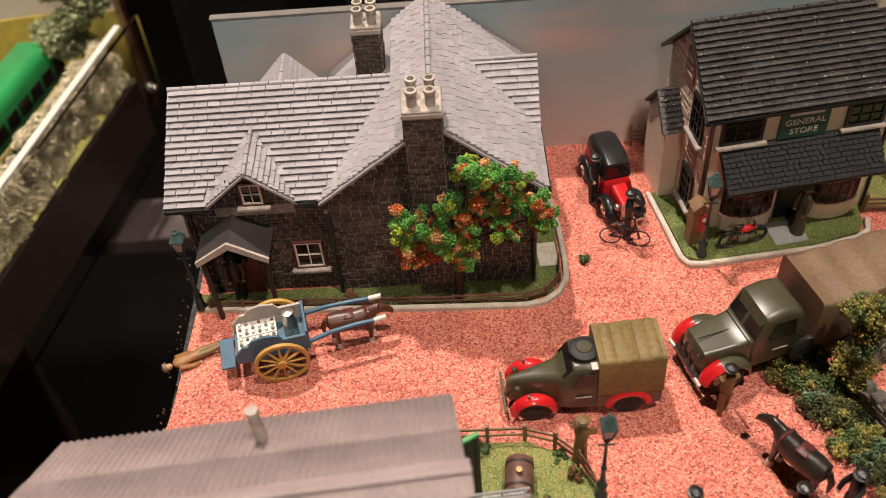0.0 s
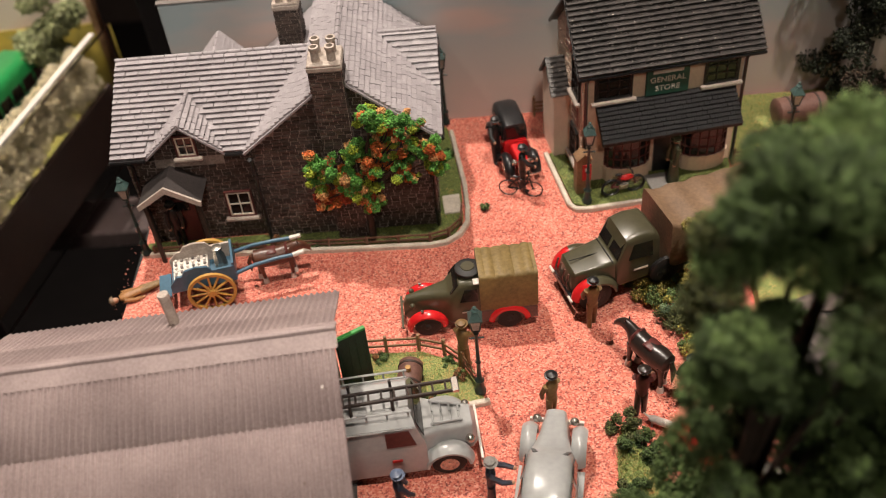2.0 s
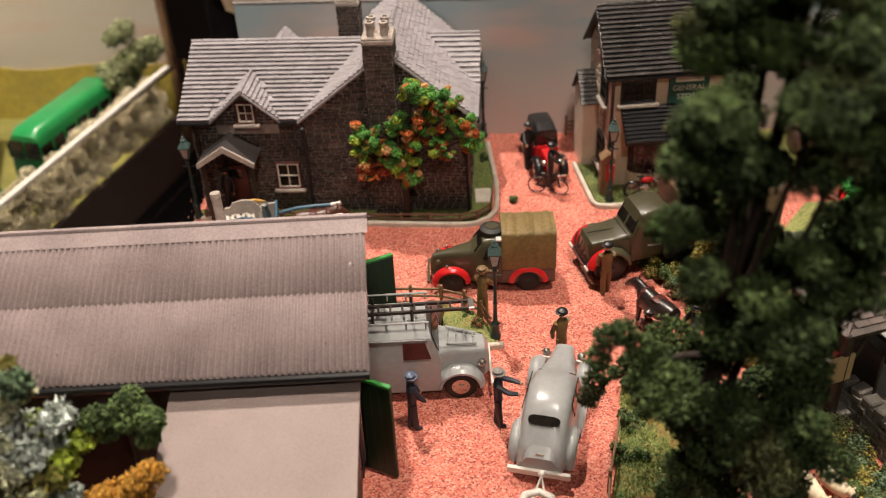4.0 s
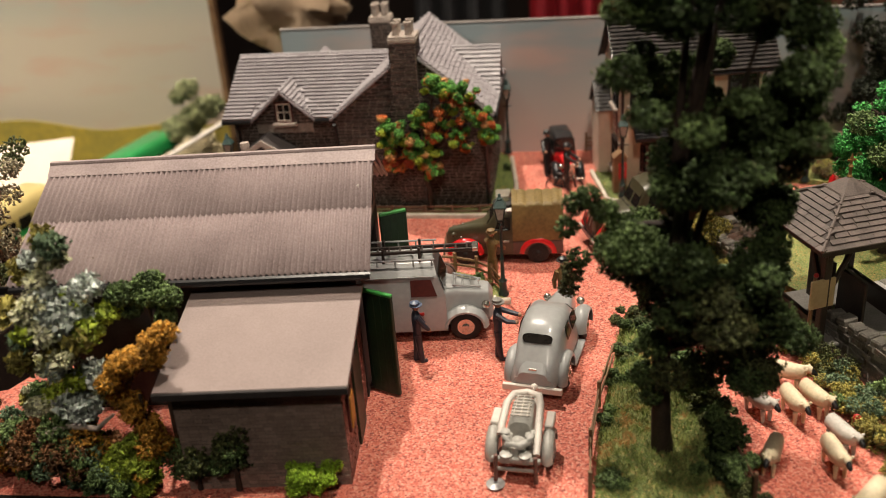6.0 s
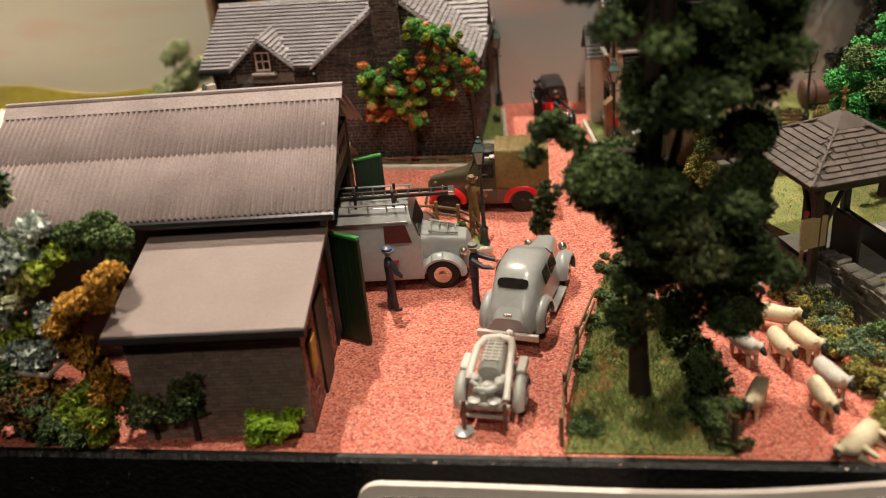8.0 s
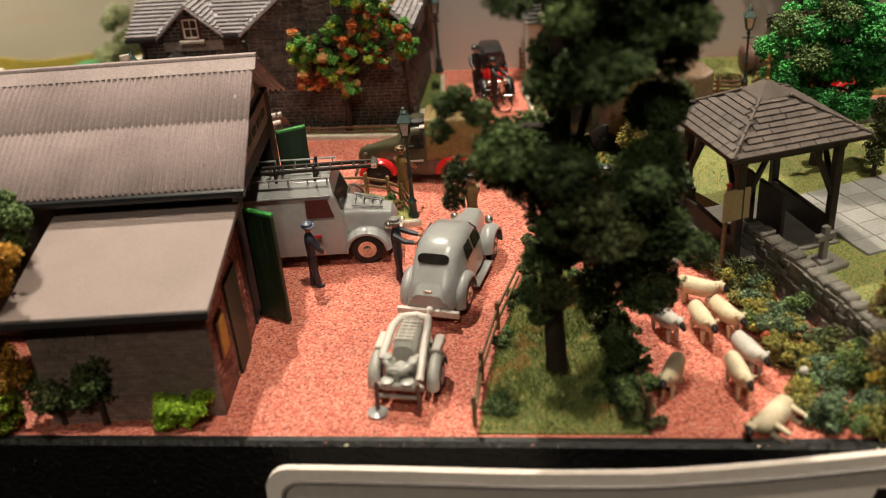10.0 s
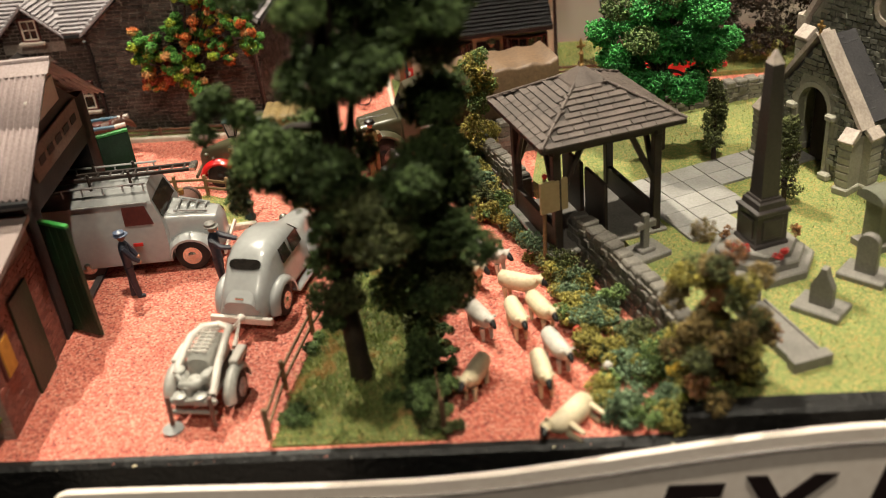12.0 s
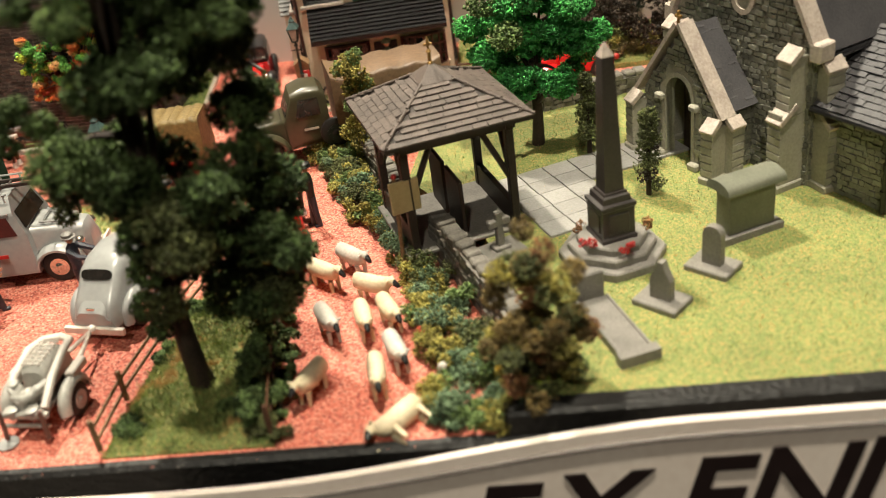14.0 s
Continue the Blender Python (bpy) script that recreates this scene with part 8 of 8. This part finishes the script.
bush("lime_shrub", (54.5, 113.5, 0), "bright lime foam shrub at the office corner", cl, 5200, 0.5, [material("bright_lime_foam", (0.55, 0.80, 0.07), (0.32, 0.52, 0.04), 0.7, 1.2, 9, 0, island=0.4)], [1], 55, trunk_h=3)
cl = clump_cloud(rng, 14, (0, 0, 13), np.array([5, 3, 10]), 2.4, 3.6)
bush("slender_shrub", (33, 113.5, 0), "slender dark shrub against the office wall", cl, 2400, 0.6, [CONIFER, MID_GREEN], [2, 1], 56, trunk_h=18)
cl = clump_cloud(rng, 28, (0, 0, 12), np.array([20, 6, 10]), 3, 5)
bush("mixed_undergrowth", (-18, 114, 0), "mixed green and rust undergrowth at the board edge", cl, 8000, 0.75, [BLUE_GREEN, RUSSET, MID_GREEN, OCHRE_LEAF], [2, 2, 2, 1], 57, trunk_h=6)
cl = clump_cloud(rng, 16, (0, 0, 8), np.array([9, 5, 6]), 3, 4.6)
bush("mixed_undergrowth", (22, 113.5, 0), "dark green undergrowth along the office wall", cl, 3600, 0.65, [MID_GREEN, BLUE_GREEN, CONIFER], [2, 2, 1], 58, trunk_h=6)
cl = [(rng.normal() * 6, rng.normal() * 6, 6 + 64 * rng.random(), 4.4, 4.4, 3.6) for _ in range(40)]
bush("bleached_tree", (-74, 196, 0), "grey-brown bleached foam tree at the board end", cl, 6500, 0.9, [HEDGE_CREAM, RUSSET, CONIFER], [3, 1, 2], 59, trunk_h=56)
for x, y, h, mats, lab in ((-34, 118, 17, [OCHRE_LEAF, RUSSET, MID_GREEN], "ochre and rust undergrowth at the board edge"), (-8, 113, 14, [MID_GREEN, BLUE_GREEN, LIME_LEAF], "mixed green undergrowth at the board edge"), (-47, 126, 20, [BLUE_GREEN, PALE_LEAF, RUSSET], "blue-green undergrowth at the board end"), (1, 113, 12, [LIME_LEAF, MID_GREEN, OCHRE_LEAF], "yellow-green undergrowth at the office foot"), (-28, 134, 22, [MID_GREEN, PALE_LEAF, OLIVE_LEAF], "pale and green undergrowth beside the garage"), (-62, 140, 24, [CONIFER, RUSSET, HEDGE_CREAM], "dull brown undergrowth at the board end")):
    cl = clump_cloud(rng, 20, (0, 0, h * 0.5), np.array([11, 5, h * 0.5]), 2.4, 4.2)
    bush("mixed_undergrowth", (x, y, 0), lab, cl, 5200, 0.75, mats, [3, 2, 1.5], 400 + int(h), trunk_h=6)
g = Geo()
g.tube([(0, 0, 0), (9, 1, 4), (17, 1, 3), (22, 2, 7)], [1.4, 1.1, 0.8, 0.4], 8)
single("bare_branch", g, [STONE_TRIM], (-20, 112, 17), "pale bare twig sticking out of the shrubs", "twig", smooth=50)

# scattered berries and pebbles
for i, (x, y, z, m, lab) in enumerate(((200, 143, 5, RED_PAINT, "small red ball flower among the bushes"), (268, 300, 13, RED_PAINT, "small red flower on the churchyard wall"), (206, 128, 5, GREY_FLEECE, "small white flower among the bushes"))):
    g = Geo()
    g.ball((0, 0, 0), 1.2, 8, 6)
    single("flower_head", g, [m], (x, y, z), lab, "flower", smooth=60)
g = Geo()
for k in range(14):
    x, y = random.uniform(60, 300), FRONT + random.uniform(0, 2)
    g.box((x, y - 3, -0.2), (random.uniform(0.4, 1.4), random.uniform(0.4, 1), 0.4), 0.1, random.uniform(0, 90))
ob = single("edge_debris", g, [HEDGE_CREAM], (0, 0, 0), "stray scatter crumbs along the black edge", "crumbs", kind="stuff")

# ---- front sign board below the display ----
sb = thing("front_sign", (190, 99.0, 0), "white sign board with black border and bold black letters", "sign")
g = Geo()
R = 6.0
top_l = [(-125 + R - R * math.cos(a), -R + R * math.sin(a)) for a in [math.pi / 2 * k / 6 for k in range(7)]]
rise = lambda x: min(1.0, max(0.0, (x + 42) / 100.0))
sag = lambda x: 9.0 * rise(x) ** 2 * (3 - 2 * rise(x)) - 0.8 * math.exp(-((x + 60) / 30) ** 2)
g.prism([(-125, -80)] + top_l + [(x, sag(x)) for x in range(-110, 126, 5)] + [(125, -80)], "y", -1, 1)
ob = part("board", g, [BOARD_WHITE], sb)
g = Geo()
g.tube([(-121, -1.1, -78)] + [(-121 + R * 0.8 * (1 - math.cos(a)), -1.1, -3.6 - R * 0.8 * (1 - math.sin(a))) for a in [math.pi / 2 * k / 6 for k in range(7)]] + [(x, -1.1, -3.6 + sag(x)) for x in range(-110, 126, 5)], 0.65, 6)
part("border", g, [BOARD_GREY], sb)
for ch, x, top_z in (("E", 13.0, -4.8), ("Y", 33.0, -3.2), ("E", 57.5, -1.2), ("N", 75.5, 0.2), ("D", 95.5, 1.0)):
    lettering(ch, 27.5, sb, (x - 1.0, -1.2, top_z - 9.8), SIGN_BLACK, extrude=0.3, name="letter", shear=0.3, bold=0.55)
sb.rotation_euler = (radians(-6), 0, 0)
sb.location = (0.203, 0.0985, -0.0002)

# ---- neighbouring display with buses ----
own = set(scene.objects)
g = Geo()
g.prism([(-560, 205), (-157, 205), (-83, 462), (-90, 500), (-560, 500)], "z", -52, -46)
single("neighbour_ground", g, [material("neighbour_grass", (0.34, 0.30, 0.07), (0.2, 0.2, 0.05), 0.8, 1.2, 16, 0.4)], (0, 0, 0), "yellow-green ground of the neighbouring display", "ground", kind="structure")
HILLS = sky_paint("painted_country_sky", (0.30, 0.42, 0.42), (0.55, 0.50, 0.42), (0.56, 0.42, 0.34), top=110)
g = Geo()
g.box((-343, 504, 20), (520, 4, 190), 0.5)
single("backdrop_left", g, [HILLS], (0, 0, 0), "painted country sky backdrop of the neighbouring display", "backdrop", kind="structure")
g = Geo()
N = 40
top = [(-602 + 518 * i / N, -10 + 5 * math.sin(i * 0.3) + 2 * math.sin(i * 0.9)) for i in range(N + 1)]
g.prism([(-602, -60), (-84, -60)] + top[::-1], "y", 500.5, 501.8)
single("backdrop_hills", g, [material("painted_hills", (0.50, 0.38, 0.06), (0.32, 0.27, 0.06), 0.7, 5, 50, 0.1)], (0, 0, 0), "painted yellow hills along the country backdrop", "backdrop", kind="structure")
g = Geo()
g.box((-82, 504, 20), (4, 7, 190), 0.6)
single("backdrop_frame", g, [OLD_WOOD], (0, 0, 0), "brown wooden edge of the country backdrop", "trim", kind="structure")
a, b = Vector((-147, 205, 0)), Vector((-73, 462, 0))
d = b - a
ang = math.degrees(math.atan2(d.y, d.x))
panel = thing("acrylic_panel", ((a.x + b.x) / 2, (a.y + b.y) / 2, -46), "clear acrylic safety panel along the neighbouring display", "panel", rz=ang)
g = Geo()
g.box((0, -7, 14), (d.length + 14, 2.0, 68), 0.2)
sheet = part("sheet", g, [ACRYLIC], panel)
sheet.visible_shadow = False
g = Geo()
g.box((0, 0, 45.5), (d.length, 3.2, 1.8), 0.3)
base = Geo()
base.box((0, 4, -4), (d.length + 8, 3.0, 34), 0.4)
part("base_board", base, [material("dark_brown_board", (0.034, 0.018, 0.013), (0.018, 0.010, 0.008), 0.5, 1, 12, 0.2)], panel, "dark brown board behind the sheet")
part("top_strip", g, [WHITE_PLASTIC], panel, "white top strip")
for x in (d.length * 0.5 - 4, -d.length * 0.1):
    g = Geo()
    g.rev([(2.6, 0), (2.6, 1.6), (1.6, 2.4), (1.6, 4.6)], n=14)
    o = part("fixing_knob", g, [CHROME], panel, at=(x, -8, 14), smooth=40)
    o.rotation_euler = (radians(90), 0, 0)
rng = np.random.default_rng(160)
cl = [(u, 8 + rng.normal() * 1.6, 14 + 26 * rng.random(), 5, 4.4, 5) for u in np.linspace(-d.length / 2, d.length / 2 - 4, 300)]
v = crumbs(cl, 70000, 0.75, 61)
ob = new("bleached_hedge", crumb_mesh([(*v, 0)], [material("pale_hedge_foam", (0.86, 0.77, 0.54), (0.60, 0.53, 0.34), 0.8, 1.4, 11, 0, island=0.2)]))
ob.matrix_world = here((a.x + b.x) / 2, (a.y + b.y) / 2, -46, ang)
tagged(ob, "pale bleached foam hedge behind the acrylic panel", "hedge", kind="stuff")
rng = np.random.default_rng(161)
cl = clump_cloud(rng, 26, (0, 0, 44), np.array([18, 12, 22]), 5, 8)
bush("pale_tree", (-98, 474, -46), "pale green foam tree beside the bus", cl, 8000, 1.3, [material("pale_green_foam", (0.36, 0.38, 0.20), (0.18, 0.21, 0.09), 0.75, 1.2, 9, 0, island=0.4)], [1], 62, trunk_h=36)


def bus(at, rz, label, top_mat, low_mat):
    b = thing("model_bus", at, label, "bus", "model buses", rz=rz)
    L, W = 84.0, 25.0
    g = Geo()
    g.loft([rr(L / 2, W * 0.86, 5, 26, 4, 0.9), rr(L / 2 - 3, W, 4, 27, 3, 0.96), rr(-L / 2 + 3, W, 4, 27, 3, 0.96), rr(-L / 2, W * 0.9, 5, 26, 4, 0.9)])
    part("lower_body", g, [low_mat], b, smooth=35)
    g = Geo()
    g.loft([rr(L / 2 - 2, W * 0.84, 24, 37, 4, 0.9), rr(L / 2 - 7, W * 0.94, 24, 40, 5, 0.88), rr(-L / 2 + 6, W * 0.94, 24, 40, 5, 0.88), rr(-L / 2 + 1, W * 0.86, 24, 36, 5, 0.85)])
    part("roof", g, [top_mat], b, smooth=40)
    for s in (-1, 1):
        for k in range(7):
            g = Geo()
            g.box((-36 + k * 12, s * W * 0.475, 28.5), (9.6, 0.8, 7), 0.3)
            part("window", g, [GLASS_DARK], b)
        bars(b, "waist_band", [((0, s * W * 0.5, 20.5), (L * 0.94, 0.7, 2.4))], BUS_CREAM)
        for x in (28, -26):
            wheel(b, x, s * W * 0.44, 6.5, 4, BUS_CREAM)
    for s in (-1, 1):
        pane(b, [(L / 2 + 0.4, s * 0.8, 25), (L / 2 + 0.4, s * 10.5, 25), (L / 2 - 1.6, s * 10, 34), (L / 2 - 1.6, s * 0.8, 34)], out=(1, 0, 0.2), name="windscreen")
    return b


green_bus = bus((-126, 434, -46), 253, "bright green model bus with a dark green waist", BUS_GREEN, BUS_DARK)
green_bus.scale = (0.9, 0.9, 1.0)
bus((-172, 350, -46), 253, "green and cream model bus", BUS_CREAM, BUS_GREEN)
shed2 = thing("cream_building", (-248, 412, -46), "cream roofed low building with dark red walls", "building", rz=14)
g = Geo()
g.prism([(-36, 0), (40, 0), (40, 30), (-36, 12)], "x", -75, 75)
part("wall", g, [RED_BRICK], shed2)
g = Geo()
g.prism([(-56, 8), (46, 33), (46, 35), (-56, 10)], "x", -84, 84)
part("roof", g, [CREAM_ROOF], shed2, "smooth cream card roof")

# the neighbouring display as a whole: lower, turned and further off
shift = Matrix.Translation((-0.112, 0.529, -0.028)) @ Matrix.Rotation(radians(4.0), 4, "Z") @ Matrix.Scale(1.13, 4) @ Matrix.Translation((0.073, -0.462, 0))
bpy.context.view_layer.update()
for ob in [o for o in scene.objects if o not in own and o.parent is None]:
    ob.matrix_world = shift @ ob.matrix_world

# ---- dark room round the tables ----
g = Geo()
g.box((0, 300, -812), (5200, 5200, 20))
single("floor", g, [TABLE], (0, 0, 0), "black carpet of the exhibition room", "floor", kind="structure")
g = Geo()
g.box((0, 300, 1510), (5200, 5200, 20))
single("ceiling", g, [ROOM], (0, 0, 0), "dark ceiling of the room", "ceiling", kind="structure")
for nm, c, s in (("wall_north", (0, 2000, 350), (5200, 20, 2320)), ("wall_south", (0, -1900, 350), (5200, 20, 2320)), ("wall_west", (-2500, 0, 350), (20, 4000, 2320)), ("wall_east", (2500, 0, 350), (20, 4000, 2320))):
    g = Geo()
    g.box(c, s)
    single(nm, g, [ROOM], (0, 0, 0), "dark brown wall of the room", "wall", kind="structure")
g = Geo()
g.box((243, 240, -440), (540, 266, 720), 2)
single("display_table", g, [TABLE], (0, 0, 0), "black draped table below the display board", "table")
g = Geo()
g.box((-440, 420, -475), (330, 270, 752), 2)
single("display_table", g, [SHELF], (0, 0, 0), "dull mauve table below the neighbouring display", "table")


g = Geo()
g.box((-90, 505, -152), (170, 36, 12), 1)
single("low_shelf", g, [SHELF], (0, 0, 0), "dull mauve shelf board between the displays", "shelf")


def drape(x0, x1, y, z0, z1, mat, label, folds, depth=14.0, name="curtain"):
    g = Geo()
    n = folds * 8
    vs, fs = [], []
    for i in range(n + 1):
        u = i / n
        for k in range(5):
            w = k / 4
            yy = y + depth * math.sin(2 * math.pi * folds * u + 0.6 * math.sin(3 * u + w)) * (1 - 0.25 * w)
            vs.append((x0 + (x1 - x0) * u, yy, z0 + (z1 - z0) * w))
    m = len(vs)
    vs += [(p[0], p[1] + 3, p[2]) for p in vs]
    for i in range(n):
        for k in range(4):
            q = i * 5 + k
            fs += [(q, q + 5, q + 6, q + 1), (m + q, m + q + 1, m + q + 6, m + q + 5)]
    g.put(vs, fs)
    return single(name, g, [mat], (0, 0, 0), label, "curtain", smooth=60)


drape(85, 175, 900, -780, 900, CURTAIN, "hanging red curtain at the back of the room", 4)
drape(300, 480, 930, -780, 900, material("brown_curtain", (0.16, 0.06, 0.03), (0.1, 0.035, 0.02), 0.7, 3, 30, 0.2), "hanging red-brown curtain at the back of the room", 5)
drape(-40, 60, 940, -780, 900, material("grey_curtain", (0.035, 0.034, 0.036), (0.02, 0.02, 0.022), 0.7, 3, 30, 0.2), "hanging charcoal curtain at the back of the room", 4)
# crumpled cloth between the displays
g = Geo()
rings = []
for i in range(22):
    ring = []
    for k in range(26):
        a = 2 * math.pi * k / 26
        t = math.pi * (0.03 + 0.94 * i / 21)
        p = Vector((math.sin(t) * math.cos(a), math.sin(t) * math.sin(a), -math.cos(t)))
        r = 1 + 0.75 * noise.noise(p * 2.0) + 0.45 * abs(noise.noise(p * 3.6)) - 0.30 * abs(noise.noise(p * 7.0))
        ring.append((p.x * 34 * r, p.y * 22 * r, p.z * 34 * r))
    rings.append(ring)
g.loft(rings)
stand = single("crumpled_cloth", g, [CLOTH], (-48, 522, 58), "heap of crumpled cream cloth", "cloth", smooth=60)
g = Geo()
g.box((-46, 534, -380), (60, 40, 820), 2)
single("cloth_stand", g, [TABLE], (0, 0, 0), "black box holding the crumpled cloth", "box")

# ---- roof slates that can be told apart ----
def slate_objects(parent, rects, o, eu, ev, mat, lap, name="slate", limit=300):
    o, eu, ev = Vector(o), Vector(eu).normalized(), Vector(ev).normalized()
    n = eu.cross(ev)
    frame_m = Matrix((eu, ev, n)).transposed().to_4x4()
    shapes = {}
    joined = Geo()
    for i, (u, v, du, dv) in enumerate(rects):
        key = (round(du * 2) / 2, round(dv, 2))
        if i >= limit:
            lay(joined, [(u, v, du, dv)], o, eu, ev, 0.18, i, 0.04, lap=lap)
            continue
        if key not in shapes:
            g = Geo()
            x, y = key[0] / 2, dv / 2
            g.put([(-x, -y, -0.1), (x, -y, -0.1), (x, y, -0.1), (-x, y, -0.1), (-x, -y, 0.2 + lap), (x, -y, 0.2 + lap), (x, y, 0.16), (-x, y, 0.16)], [(4, 5, 6, 7), (0, 1, 5, 4), (1, 2, 6, 5), (2, 3, 7, 6), (3, 0, 4, 7)])
            shapes[key] = mesh_of(g, [mat])
        ob = new(name, shapes[key])
        ob.parent = parent
        p = o + eu * (u + du / 2) + ev * (v + dv / 2)
        m = Matrix.Translation(p * MM) @ frame_m @ Matrix.Rotation(radians(random.uniform(-0.9, 0.9)), 4, "Z")
        ob.matrix_local = m
    if joined.v:
        part("slate_covering", joined, [SLATE], parent)["kind"] = "stuff"


slate_objects(house, front_slates, a_front, eu_front, ev_front, SLATE_PIECE, 0.95)
for (p, q, top_) in (((A, -B), (A, B), (4, -4)), ((-A, B), (-A, -B), (-4, 4)), ((-A, -B), (A, -B), (-4, -4)), ((A, B), (-A, B), (4, 4))):
    fr = slope_frame((*p, RE), (*q, RE), (*top_, APEX - 3.6))
    Wd, Hd = fr[3], fr[4]
    rc = rows(Wd, Hd, 4.6, 2.05, 0.1, 95, keep=lambda u, v: abs(u - Wd / 2) < Wd / 2 - v * (Wd / 2 - 4) / Hd - 0.6, vary=0.1)
    slate_objects(lych_roof, rc, fr[0], fr[1], fr[2], LYCH_SHINGLE, 0.42, "shingle")
for s in (1, -1):
    for t in (1, -1):
        ridge_line(lych, (A * s, B * t, RE + 0.6), (4 * s, 4 * t, APEX - 3.3), 0.5, LYCH_SHINGLE, "hip_tile")
